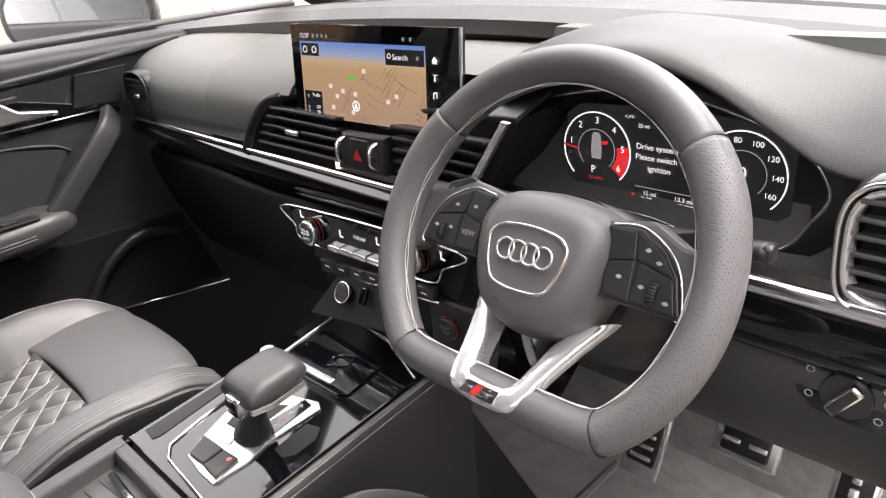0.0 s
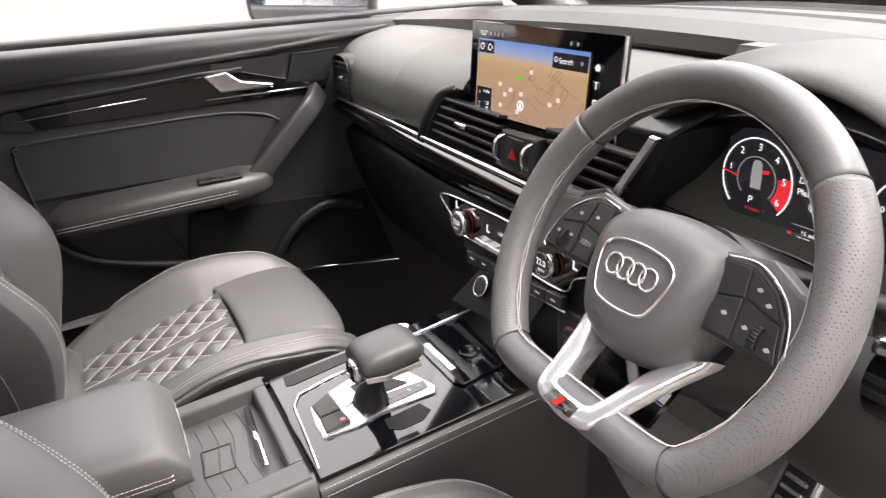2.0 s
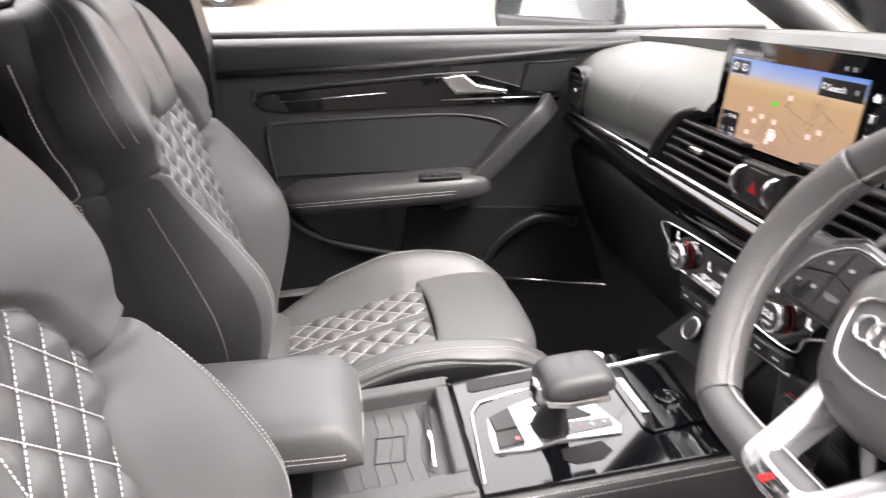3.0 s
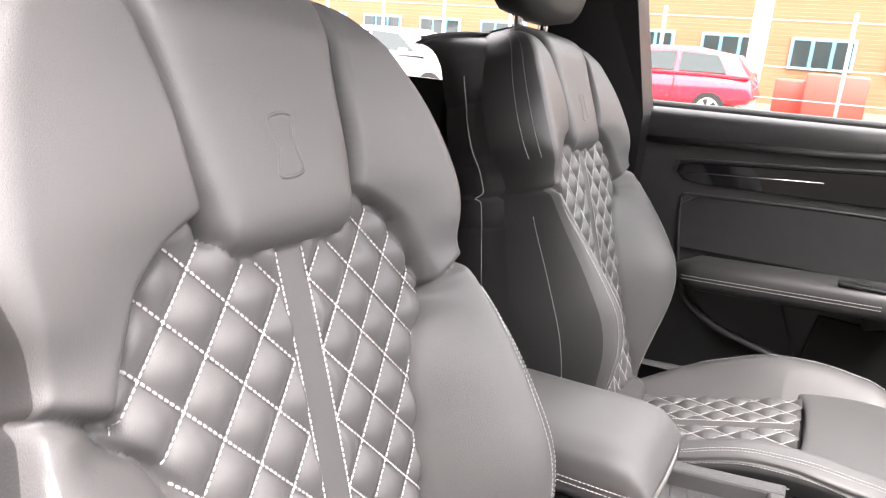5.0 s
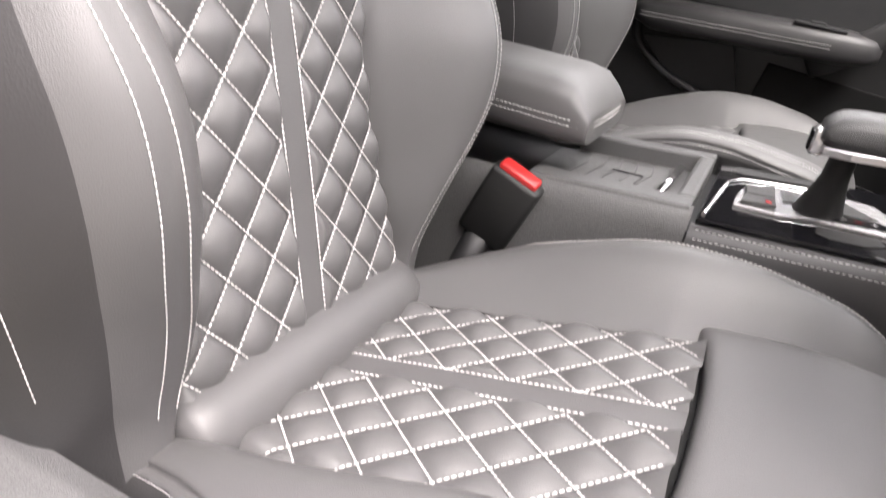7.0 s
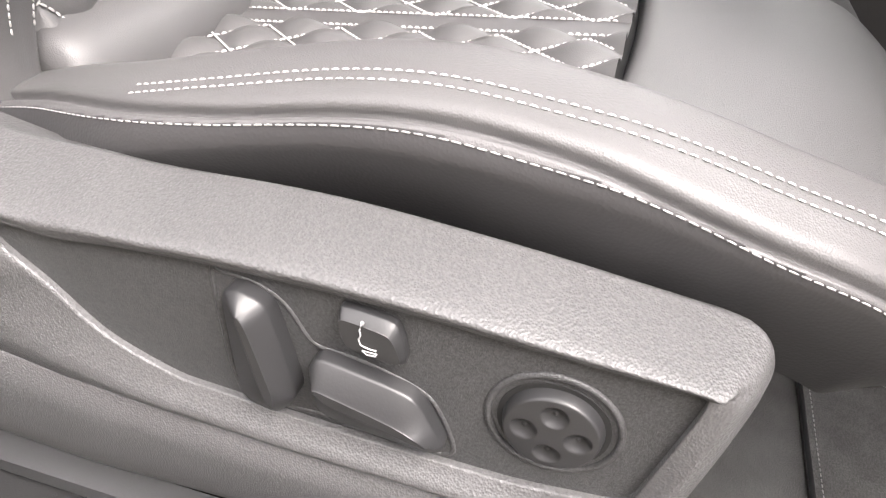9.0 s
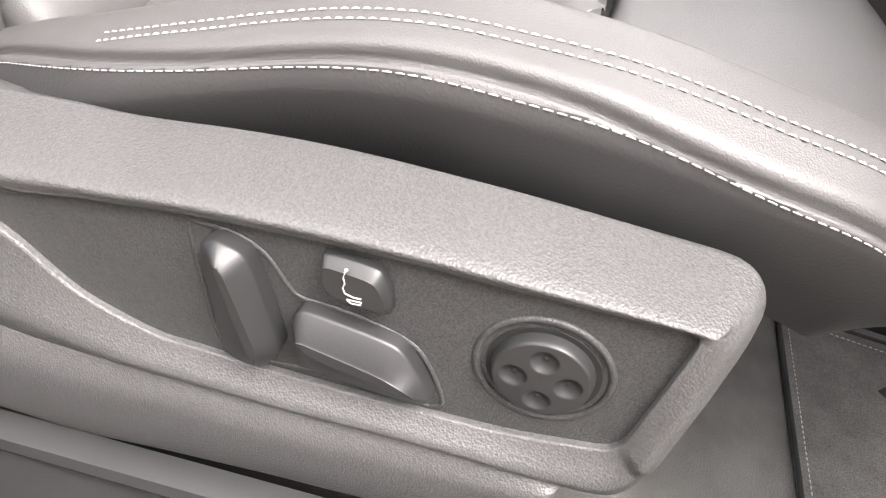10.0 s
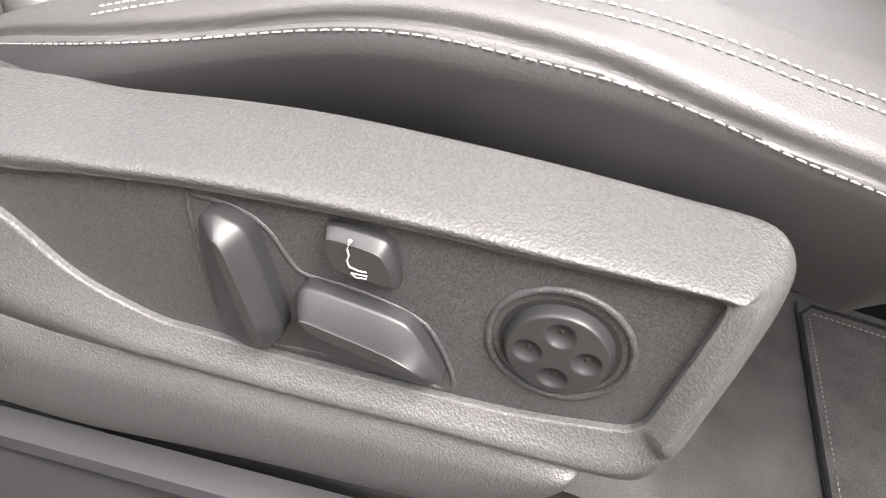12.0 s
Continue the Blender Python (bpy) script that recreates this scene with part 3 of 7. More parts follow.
driver_seat = build_seat("sport_seat", "grey quilted leather driver's seat with power controls", 0.380, 1, 0.0, 0.0, True)
passenger_seat = build_seat("sport_seat", "grey leather sport seat with diamond quilting beside the far door", -0.375, -1, -0.042, 0.025, False)


# ---- body shell ----
def wall(name, outline, axis, depth, material, label, category="car body"):
    return solo(name, prism(outline, axis, depth), material, label, category, "structure")


floor_pan = solo("floor", block(0, -0.2, 0.125, 1.46, 2.2, 0.05, 0.004), M_CARPET, "dark grey carpet of the car floor", "floor", "structure")
solo("toe_board", prism([(-0.73, 0.88, 0.14), (0.73, 0.88, 0.14), (0.73, 1.12, 0.50), (0.73, 1.12, 0.90), (-0.73, 1.12, 0.90), (-0.73, 1.12, 0.50)][:3] + [(-0.73, 1.12, 0.50)], (0, 0.8, -0.6), 0.03), M_CARPET, "dark carpeted toe board", "floor", "structure")
# bulkhead coloured near-black for the shade behind the dash
solo("bulkhead", block(0, 1.15, 0.72, 1.46, 0.04, 0.46, 0.004), M_SHADE_BLACK, "bulkhead behind the dashboard, coloured black as shade", "car body", "structure")
# roof and pillars
rf = np.zeros((20, 12, 3))
for i, y in enumerate(np.linspace(-1.7, 0.22, 20)):
    for j, x in enumerate(np.linspace(-0.62, 0.62, 12)):
        rf[i, j] = (x, y, 1.46 - 0.05 * (x / 0.62) ** 2 - 0.03 * ((y + 0.6) / 1.1) ** 2)
roof_me = sheet("roof", rf)
roof_ob = solo("ceiling", roof_me, M_HEADLINER, "grey cloth headliner under the roof", "ceiling", "structure")
_md = roof_ob.modifiers.new("thick", "SOLIDIFY")
_md.thickness = 0.04
for sx, nm in ((-1, "far"), (1, "near")):
    solo("a_pillar", tube([(sx * 0.60, 0.22, 1.42), (sx * 0.66, 0.50, 1.24), (sx * 0.72, 0.80, 1.05), (sx * 0.74, 1.0, 0.93)], 0.05, 10, flat=0.7), M_HEADLINER, "dark grey trimmed windscreen pillar", "pillar", "structure")
    solo("roof_rail", tube([(sx * 0.62, 0.25, 1.41), (sx * 0.63, -0.4, 1.43), (sx * 0.62, -1.6, 1.38)], 0.035, 10), M_HEADLINER, "grey trimmed roof rail", "car body", "structure")
wall("b_pillar", [(-0.665, -0.315, 0.16), (-0.665, -0.56, 0.16), (-0.655, -0.56, 0.90), (-0.61, -0.52, 1.42), (-0.61, -0.40, 1.42), (-0.655, -0.315, 0.95)], (-1, 0, 0), 0.09, M_PLASTIC, "dark plastic door pillar trim", "pillar")
wall("b_pillar", [(0.69, -0.50, 0.16), (0.69, -0.70, 0.16), (0.66, -0.70, 0.90), (0.61, -0.62, 1.42), (0.61, -0.50, 1.42), (0.66, -0.50, 0.95)], (1, 0, 0), 0.09, M_PLASTIC, "dark plastic door pillar trim", "pillar")
wall("rear_door", [(-0.70, -0.56, 0.16), (-0.70, -1.35, 0.16), (-0.70, -1.35, 0.985), (-0.70, -0.56, 0.975)], (-1, 0, 0), 0.06, M_PLASTIC, "dark rear door trim", "door")
wall("rear_door", [(0.70, -0.70, 0.16), (0.70, -1.35, 0.16), (0.70, -1.35, 0.985), (0.70, -0.70, 0.975)], (1, 0, 0), 0.06, M_PLASTIC, "dark rear door trim", "door")
solo("rear_pillar", block(-0.66, -1.5, 0.8, 0.10, 0.34, 1.3, 0.03), M_PLASTIC, "dark rear pillar trim", "pillar", "structure")
solo("rear_pillar", block(0.66, -1.5, 0.8, 0.10, 0.34, 1.3, 0.03), M_PLASTIC, "dark rear pillar trim", "pillar", "structure")
rear_bench = root("rear_bench", (0, -1.1, 0.15), "dark leather rear bench behind the front seats", "car seat")
part("bench_back", block(0, -1.36, 0.68, 1.24, 0.16, 0.62, 0.05, Euler((-0.25, 0, 0)).to_matrix(), 4), M_LEATHER_SIDE, rear_bench)
part("bench_cushion", block(0, -1.05, 0.37, 1.24, 0.50, 0.18, 0.05, None, 4), M_LEATHER_SIDE, rear_bench)
sill = solo("door_sill", tube([(0.715, y, 0.285) for y in np.linspace(-0.7, 0.9, 14)], 0.045, 14, flat=0.8), M_GLOSS, "gloss black door sill strip", "sill", "structure")
# carpet given a darker material to hold the shade beside the sill
solo("sill_carpet", block(0.635, 0.1, 0.175, 0.15, 1.5, 0.05, 0.02), M_ALCANTARA, "carpet along the sill, coloured darker as shade", "floor", "structure")

# tailgate and rear glass close the cabin
wall("tailgate", [(-0.66, -1.72, 0.15), (0.66, -1.72, 0.15), (0.66, -1.72, 0.98), (-0.66, -1.72, 0.98)], (0, -1, 0), 0.06, M_PLASTIC, "dark tailgate trim")
M_TINT = mat("tinted_rear_glass", (0.01, 0.012, 0.012), 0.05, rough_var=0)
wall("rear_window", [(-0.62, -1.72, 0.99), (0.62, -1.72, 0.99), (0.58, -1.62, 1.42), (-0.58, -1.62, 1.42)], (0, -1, 0), 0.01, M_TINT, "dark tinted rear window", "window")
wall("rear_side_window", [(0.70, -0.71, 0.99), (0.70, -1.34, 0.99), (0.63, -1.34, 1.40), (0.63, -0.71, 1.40)], (1, 0, 0), 0.01, M_TINT, "dark tinted rear side window", "window")
# added wall, out of view, that blocks low sky light on the right
solo("light_blocker_wall", block(3.4, 0, 1.2, 0.2, 40, 3.6, 0.02), mat("blocker_dark", (0.16, 0.15, 0.14), 0.9, stain=0.3, stain_scale=0.6), "unseen dark wall added to block low light from the driver's side", "wall", "structure")

wall("windscreen", [(-0.70, 1.05, 0.935), (0.70, 1.05, 0.935), (0.585, 0.24, 1.425), (-0.585, 0.24, 1.425)], (0, 0.5, 0.85), 0.004, M_SCREEN_PANE, "tinted windscreen glass", "window")
wall("window_1", [(-0.755, -0.33, 0.95), (-0.755, 0.66, 0.955), (-0.63, 0.20, 1.40), (-0.62, -0.42, 1.42)], (-1, 0, 0.1), 0.004, M_PANE, "closed tinted side window of the far door", "window")

# ---- dashboard ----
dashboard = root("dashboard", (0, 0.6, 0.5), "grey soft-touch dashboard with gloss black trim band", "dashboard")
# upper pad on the passenger's side and over the middle
prof_p = spline([(0.392, 0.822), (0.386, 0.85), (0.396, 0.895), (0.430, 0.930), (0.49, 0.948), (0.56, 0.955), (0.60, 0.953), (0.68, 0.945)], 110)
NX, NZ = 260, 110
xs = np.linspace(-0.70, 0.19, NX)
D = np.zeros((NX, NZ, 3))
for i, x in enumerate(xs):
    bow = 0.035 * ((x + 0.0) / 0.7) ** 2 if x < 0 else 0
    D[i] = np.stack([np.full(NZ, x), prof_p[:, 0] + 0.0 + 0.5 * bow * (prof_p[:, 1] - 0.82), prof_p[:, 1] + (0.004 if x > -0.4 else 0)], -1)
cut = np.zeros((NX - 1, NZ - 1), bool)
for i in range(NX - 1):
    for j in range(NZ - 1):
        x, z = D[i, j, 0], D[i, j, 2]
        left = float(np.interp(z, (0.812, 0.852, 0.890, 0.905, 0.912), (-0.288, -0.266, -0.230, -0.193, -0.165)))
        cut[i, j] = not ((z < 0.908 and x > left) or (x > -0.165 and z < 0.947))
part("passenger_pad", sheet("d", D, cut), M_DASH_PALE, dashboard, "pale grey-green soft pad")
# deck to the windscreen with a groove across
prof_t = [(0.588, 0.952), (0.592, 0.972), (0.64, 0.985), (0.74, 0.985), (0.765, 0.978), (0.775, 0.985), (0.90, 0.975), (1.12, 0.93)]
T = np.zeros((60, len(prof_t), 3))
for i, x in enumerate(np.linspace(-0.74, 0.74, 60)):
    for j, (y, z) in enumerate(prof_t):
        T[i, j] = (x, y + 0.05 - 0.10 * (x / 0.74) ** 2, z + 0.01 - 0.02 * (x / 0.74) ** 2)
part("windscreen_deck", sheet("t", T, smooth=False), M_DASH, dashboard, "grey deck below the windscreen")
# hood over the dials
zh = curve((0.13, 0.885), (0.18, 0.919), (0.224, 0.948), (0.283, 0.974), (0.366, 0.984), (0.433, 0.966), (0.484, 0.938), (0.547, 0.906), (0.60, 0.905), (0.75, 0.90))
zc_h = curve((0.13, 0.956), (0.159, 0.968), (0.277, 0.999), (0.404, 0.992), (0.509, 0.974), (0.75, 0.955))
yh = lambda x: 0.445
N = 70
Hd = np.zeros((N, 28, 3))
for i, x in enumerate(np.linspace(0.13, 0.74, N)):
    y0, z0 = float(yh(x)), float(zh(x))
    zk = float(zc_h(x))
    dzk = zk - z0
    pr = spline([(y0 + 0.10, z0 - 0.012), (y0 + 0.03, z0 - 0.010), (y0 + 0.003, z0 - 0.006), (y0 + 0.002, z0 + 0.001), (y0 + 0.016, z0 + 0.008 + 0.12 * dzk), (y0 + 0.06, z0 + 0.004 + 0.62 * dzk), (0.56, zk), (0.63, zk - 0.004), (0.70, 0.972)], 28)
    Hd[i] = np.stack([np.full(28, x), pr[:, 0], pr[:, 1]], -1)
part("dial_hood", sheet("h", Hd), M_DASH, dashboard, "grey grained hood over the dials")
# facia of the driver's side
part("driver_facia", prism([(0.17, 0.585, 0.985), (0.17, 0.48, 0.79), (0.70, 0.48, 0.79), (0.70, 0.585, 0.985)], (0, 1, 0), 0.03), M_DASH_PALE, dashboard)
# gloss band with a chrome edge
for x0, x1 in ((-0.70, 0.20), (0.50, 0.70)):
    nb = 40
    G = np.zeros((nb, 12, 3))
    C1 = []
    for i, x in enumerate(np.linspace(x0, x1, nb)):
        k = max(0.0, (-x - 0.25) / 0.45)
        zt, zb = 0.815 + 0.004 * k, 0.765 - 0.012 * math.sin(min(1, max(0, (x + 0.7) / 0.9)) * math.pi) + 0.02 * k
        if x > 0.3:
            zt, zb = 0.812, 0.755
        pr = spline([(0.402, zt), (0.384, zt - 0.006), (0.376, (zt + zb) / 2), (0.390, zb), (0.42, zb - 0.012)], 12)
        G[i] = np.stack([np.full(12, x), pr[:, 0], pr[:, 1]], -1)
        C1.append((x, 0.388, zt + (0.001 if x < 0.3 else 0.005)))
    part("gloss_band", sheet("g", G), M_GLOSS, dashboard, "gloss black trim band")
    part("chrome_strip", tube(C1, 0.0052 if x0 < 0 else 0.0085, 10, flat=1.0), M_CHROME, dashboard, "bright chrome strip")
# lower dash and glovebox
Lw = np.zeros((40, 14, 3))
for i, x in enumerate(np.linspace(-0.70, -0.145, 40)):
    pr = spline([(0.42, 0.76), (0.400, 0.745), (0.405, 0.70), (0.44, 0.60), (0.50, 0.50), (0.62, 0.44)], 14)
    Lw[i] = np.stack([np.full(14, x), pr[:, 0], pr[:, 1]], -1)
part("glovebox", sheet("l", Lw), M_PLASTIC, dashboard)
Lr = np.zeros((40, 14, 3))
for i, x in enumerate(np.linspace(0.17, 0.72, 40)):
    pr = spline([(0.44, 0.79), (0.405, 0.765), (0.40, 0.72), (0.43, 0.64), (0.50, 0.58), (0.66, 0.55)], 14)
    Lr[i] = np.stack([np.full(14, x), pr[:, 0], pr[:, 1]], -1)
part("knee_panel", sheet("l", Lr), M_DASH, dashboard)
# centre stack
part("centre_panel", prism([(-0.150, 0.40, 0.785), (0.190, 0.40, 0.785), (0.165, 0.375, 0.68), (0.14, 0.40, 0.56), (-0.10, 0.40, 0.56), (-0.125, 0.375, 0.68)], (0, 1, 0), 0.12), M_PLASTIC, dashboard)

# ---- touch screen ----
scr = root("touch_screen", (0, 0.43, 0.87), "wide touch screen in a black frame showing a navigation map", "screen")
S_TL, S_TR = Vector((-0.152, 0.417, 1.006)), Vector((0.146, 0.437, 1.006))
s_r = (S_TR - S_TL).normalized()
s_u = Vector((0, 0.10, 0.995)).normalized()
s_n = s_r.cross(s_u).normalized()
s_u = s_n.cross(s_r) * -1 if (s_n.cross(s_r)).z < 0 else s_n.cross(s_r)
SW, SH = (S_TR - S_TL).length, 0.126
SPT = lambda u, v, lift=0.0: S_TL + s_r * (u * SW) - s_u * (v * SH) + s_n * lift
part("screen_body", prism([SPT(0, 0), SPT(1, 0), SPT(1, 1), SPT(0, 1)], -s_n, 0.014, 0.003), M_GLOSS, scr)
part("screen_edge", prism([SPT(1.0, 0.0, -0.002), SPT(1.005, 0.0, -0.004), SPT(1.005, 1, -0.004), SPT(1.0, 1, -0.002)], -s_n, 0.002, 0.0005), M_CHROME, scr, "bright metal edge")


# ---- steering wheel ----
WC = Vector((0.373, 0.268, 0.848))
W_UP = Vector((0, 0.49, 0.872)).normalized()
W_RT = Vector((1, 0, 0))
W_N = Vector((0, -0.872, 0.49)).normalized()   # towards the driver
WP = lambda a, b, c=0.0: WC + W_RT * a + W_UP * b + W_N * c
wheel = root("steering_wheel", WC, "flat-bottomed leather steering wheel with chrome lower spoke", "steering wheel")


def rim_xy(q):
    """The rim's centre line: a circle with a flat bottom."""
    x, y = math.cos(q), math.sin(q)
    px, py = 0.1595 * x - 0.002, 0.1595 * y + 0.010
    flat = -0.114
    if py < flat + 0.012:
        py = flat - 0.006 * math.exp(-(flat + 0.012 - py) / 0.012) + 0.018 * math.exp(-(flat + 0.012 - py) / 0.012)
    return px, py


def rim_piece(q0, q1, n, material, r0=0.0165, label=""):
    path, rr = [], []
    for k in np.linspace(q0, q1, n):
        px, py = rim_xy(k)
        path.append(WP(px, py))
        rr.append(r0 + 0.0012 * math.exp(-((math.sin(k) - 0.45) / 0.25) ** 2))
    part("rim", tube(path, rr, 24, up=W_N, flat=1.12), material, wheel, label)


J = [radians(a) for a in (41, 143, 229, 311)]
rim_piece(J[0], J[1], 60, M_WHEEL, label="smooth black leather upper rim")
rim_piece(J[1], J[2], 60, M_WHEEL_GRIP, 0.0172, "perforated black leather grip")
rim_piece(J[2], J[3], 70, M_WHEEL, label="smooth black leather lower rim")
rim_piece(J[3], J[0] + 2 * math.pi, 60, M_WHEEL_GRIP, 0.0172, "perforated black leather grip")
runs = []
for q0, q1 in ((J[0] - 0.2, J[2]), (J[2], J[3]), (J[3], J[0] - 0.2 + 2 * math.pi)):
    zig = [[], []]
    for i, k in enumerate(np.linspace(q0, q1, int(150 * (q1 - q0)))):
        px, py = rim_xy(k)
        qx, qy = rim_xy(k + 0.01)
        t_ = Vector((qx - px, qy - py)).normalized()
        c = Vector((t_.y, -t_.x))
        for w_, dd in enumerate((-0.0022, 0.0022)):
            p_ = WP(px - c.x * 0.0174, py - c.y * 0.0174, 0.005 + dd * (1 if i % 2 else 0.2))
            zig[w_].append((p_, -W_RT * c.x - W_UP * c.y))
    for zz in zig:
        runs.append((np.array([q[0] for q in zz]), np.array([q[1] for q in zz])))
tagged(part("rim_stitching", stitch_mesh(runs, 0.0042, 0.0038, 0.0009, 0.0008), M_THREAD, wheel, "grey-white cross stitching"), kind="stuff")
for q in J:
    (px, py), (qx, qy) = rim_xy(q), rim_xy(q + 0.01)
    part("leather_joint", ring(WP(px, py), W_RT * (qx - px) + W_UP * (qy - py), 0.0181, 0.0006, 30, 6), M_SHADE_BLACK, wheel)


def rounded(pts, n=2, k=0.24):
    """Corner-cut outline of (a, b) points."""
    for _ in range(n):
        o = []
        for p, q in zip(pts, pts[1:] + pts[:1]):
            o += [(p[0] * (1 - k) + q[0] * k, p[1] * (1 - k) + q[1] * k), (p[0] * k + q[0] * (1 - k), p[1] * k + q[1] * (1 - k))]
        pts = o
    return pts


# airbag cover: broad shoulders, drawn in below, its flanks running back to the column
ho = rounded([(-0.070, 0.034), (-0.050, 0.056), (0.0, 0.062), (0.050, 0.056), (0.070, 0.034), (0.064, -0.012), (0.048, -0.048), (0.016, -0.062), (-0.016, -0.062), (-0.048, -0.048), (-0.064, -0.012)], 3)
rings = []
for k, c in ((1.00, -0.060), (1.05, -0.030), (1.02, -0.016), (0.965, -0.006), (0.88, 0.003), (0.76, 0.009), (0.64, 0.0115), (0.40, 0.0125), (0.03, 0.0128)):
    rings.append([WP(a * k, b * k, c) for a, b in ho])
part("airbag_cover", loft(rings), M_WHEEL, wheel, "black grained airbag cover")
em = rounded([(-0.041, 0.016), (-0.030, 0.026), (0.0, 0.029), (0.030, 0.026), (0.041, 0.016), (0.0365, -0.006), (0.028, -0.024), (0.0, -0.027), (-0.028, -0.024), (-0.0365, -0.006)], 2, 0.2)
part("emblem_frame", tube([WP(a, b, 0.0128) for a, b in em], 0.0016, 8, closed=True, up=W_N), M_CHROME, wheel, "bright chrome frame")
for k in range(4):
    part("emblem_ring", ring(WP(-0.0195 + 0.013 * k, 0.0055, 0.0142), W_N, 0.0088, 0.0014, 36, 8), M_CHROME, wheel, "chrome ring")
wording("airbag_letters", "AIRBAG", WP(-0.006, -0.0375, 0.0113), W_RT, W_UP, 0.0085, M_BUTTON, wheel)
# side spokes: leather wing behind, button panel before it with a bright upper edge
SC = -0.010
for sx in (-1, 1):
    sp = [(0.050, 0.050), (0.092, 0.057), (0.120, 0.044), (0.148, 0.040), (0.158, 0.006), (0.150, -0.022), (0.128, -0.012), (0.060, -0.012)]
    part("spoke", prism([WP(sx * a, b, -0.030) for a, b in sp], W_N, 0.020, 0.004), M_WHEEL, wheel)
    bt = [(0.058, 0.046), (0.086, 0.048), (0.110, 0.036), (0.124, 0.020), (0.133, -0.008), (0.128, -0.011), (0.066, -0.009)]
    part("button_panel", prism([WP(sx * a, b, SC) for a, b in bt], W_N, 0.004, 0.0015), M_BUTTON, wheel)
    part("panel_cheek", prism([WP(sx * a, b, SC - 0.022) for a, b in ((0.062, -0.002), (0.133, -0.008), (0.128, -0.0115), (0.066, -0.0095))], W_N, 0.022), M_SHADE_BLACK, wheel)
    edge = [(0.060, 0.0475), (0.087, 0.050), (0.112, 0.0375), (0.126, 0.021), (0.1345, -0.006), (0.131, -0.012)]
    part("spoke_edge", tube([WP(sx * a, b, SC + 0.0035) for a, b, _ in spline([(a, b, 0) for a, b in edge], 40)], 0.0013, 8, up=W_N), M_CHROME, wheel, "thin chrome edge")
    keys = (((0.062, 0.0445), (0.084, 0.0455), (0.088, 0.025), (0.066, 0.0195)), ((0.0855, 0.0455), (0.108, 0.034), (0.121, 0.0185), (0.0895, 0.0255)),
            ((0.066, 0.018), (0.088, 0.0235), (0.091, -0.007), (0.068, -0.007)), ((0.0925, 0.023), (0.1215, 0.0165), (0.1295, -0.008), (0.0925, -0.007)))
    for q in keys:
        part("button", prism([WP(sx * a, b, SC + 0.0040) for a, b in q], W_N, 0.0018, 0.0007), M_BUTTON, wheel)
    marks = ((0.097, 0.034), (0.108, 0.0265), (0.079, 0.009), (0.099, 0.006), (0.121, -0.001)) if sx > 0 else ((0.078, 0.033), (0.100, 0.031), (0.101, 0.009), (0.119, 0.008))
    for a, b in marks:
        part("button_symbol", prism([WP(sx * (a + u), b + v, SC + 0.0058) for u, v in ((-0.0026, -0.0005), (0.0, -0.0018), (0.0026, -0.0005), (0.0022, 0.0006), (0.0, 0.0018), (-0.0022, 0.0006))], W_N, 0.0005), M_WHITE_INK, wheel, "small white printed symbol")
    for k in range(7):
        part("thumb_wheel", tube([WP(sx * 0.1065, 0.0105 - 0.0024 * k, SC + 0.0064 + 0.003 * math.sin((k + 0.5) / 7 * math.pi)), WP(sx * 0.1135, 0.0105 - 0.0024 * k, SC + 0.0064 + 0.003 * math.sin((k + 0.5) / 7 * math.pi))], 0.00155, 8), M_RUBBER, wheel, "ribbed rubber thumb wheel")
    part("shift_paddle", prism([WP(sx * a, b, -0.046) for a, b in ((0.090, 0.052), (0.124, 0.062), (0.150, 0.052), (0.156, 0.036), (0.140, 0.028), (0.095, 0.020))], W_N, 0.006, 0.002), M_PLASTIC, wheel, "dark shift paddle")
    wording("paddle_letters", "+" if sx > 0 else "-", WP(sx * 0.143, 0.047, -0.0396), W_RT, W_UP, 0.011, M_WHITE_INK, wheel)
wording("button_letters", "VIEW", WP(-0.079, 0.008, SC + 0.0062), W_RT, W_UP, 0.0068, M_WHITE_INK, wheel)
# lower chrome spoke: a V round an open middle, leaning out towards the foot
VC = lambda b: -0.030 + 0.0515 * min(1.0, max(0.0, (-0.036 - b) / 0.078))
outer = [(-0.072, -0.030), (-0.058, -0.058), (-0.046, -0.088), (-0.040, -0.108), (-0.030, -0.1215), (-0.010, -0.1255), (0.010, -0.1255), (0.030, -0.1215), (0.040, -0.108), (0.046, -0.088), (0.058, -0.058), (0.072, -0.030)]
inner = [(-0.044, -0.044), (-0.032, -0.062), (-0.027, -0.082), (-0.022, -0.0975), (-0.016, -0.101), (-0.006, -0.102), (0.006, -0.102), (0.016, -0.101), (0.022, -0.0975), (0.027, -0.082), (0.032, -0.062), (0.044, -0.044)]
vo, vi = spline([(a, b, 0) for a, b in outer], 90), spline([(a, b, 0) for a, b in inner], 90)
V_ = np.zeros((90, 9, 3))
for i in range(90):
    for j, (f, c) in enumerate(((0.0, -0.016), (0.0, -0.004), (0.05, -0.001), (0.18, 0.001), (0.5, 0.0012), (0.80, 0.0), (0.95, -0.003), (1.0, -0.008), (1.0, -0.022))):
        a, b = vo[i, 0] * (1 - f) + vi[i, 0] * f, vo[i, 1] * (1 - f) + vi[i, 1] * f
        V_[i, j] = WP(a, b, VC(b) + c)
part("lower_spoke", sheet("v", V_), M_ALU, wheel, "satin aluminium lower spoke")
part("spoke_back", prism([WP(a, b, -0.050) for a, b in ((-0.05, -0.04), (0.05, -0.04), (0.034, -0.108), (-0.034, -0.108))], W_N, 0.006), M_GLOSS, wheel)
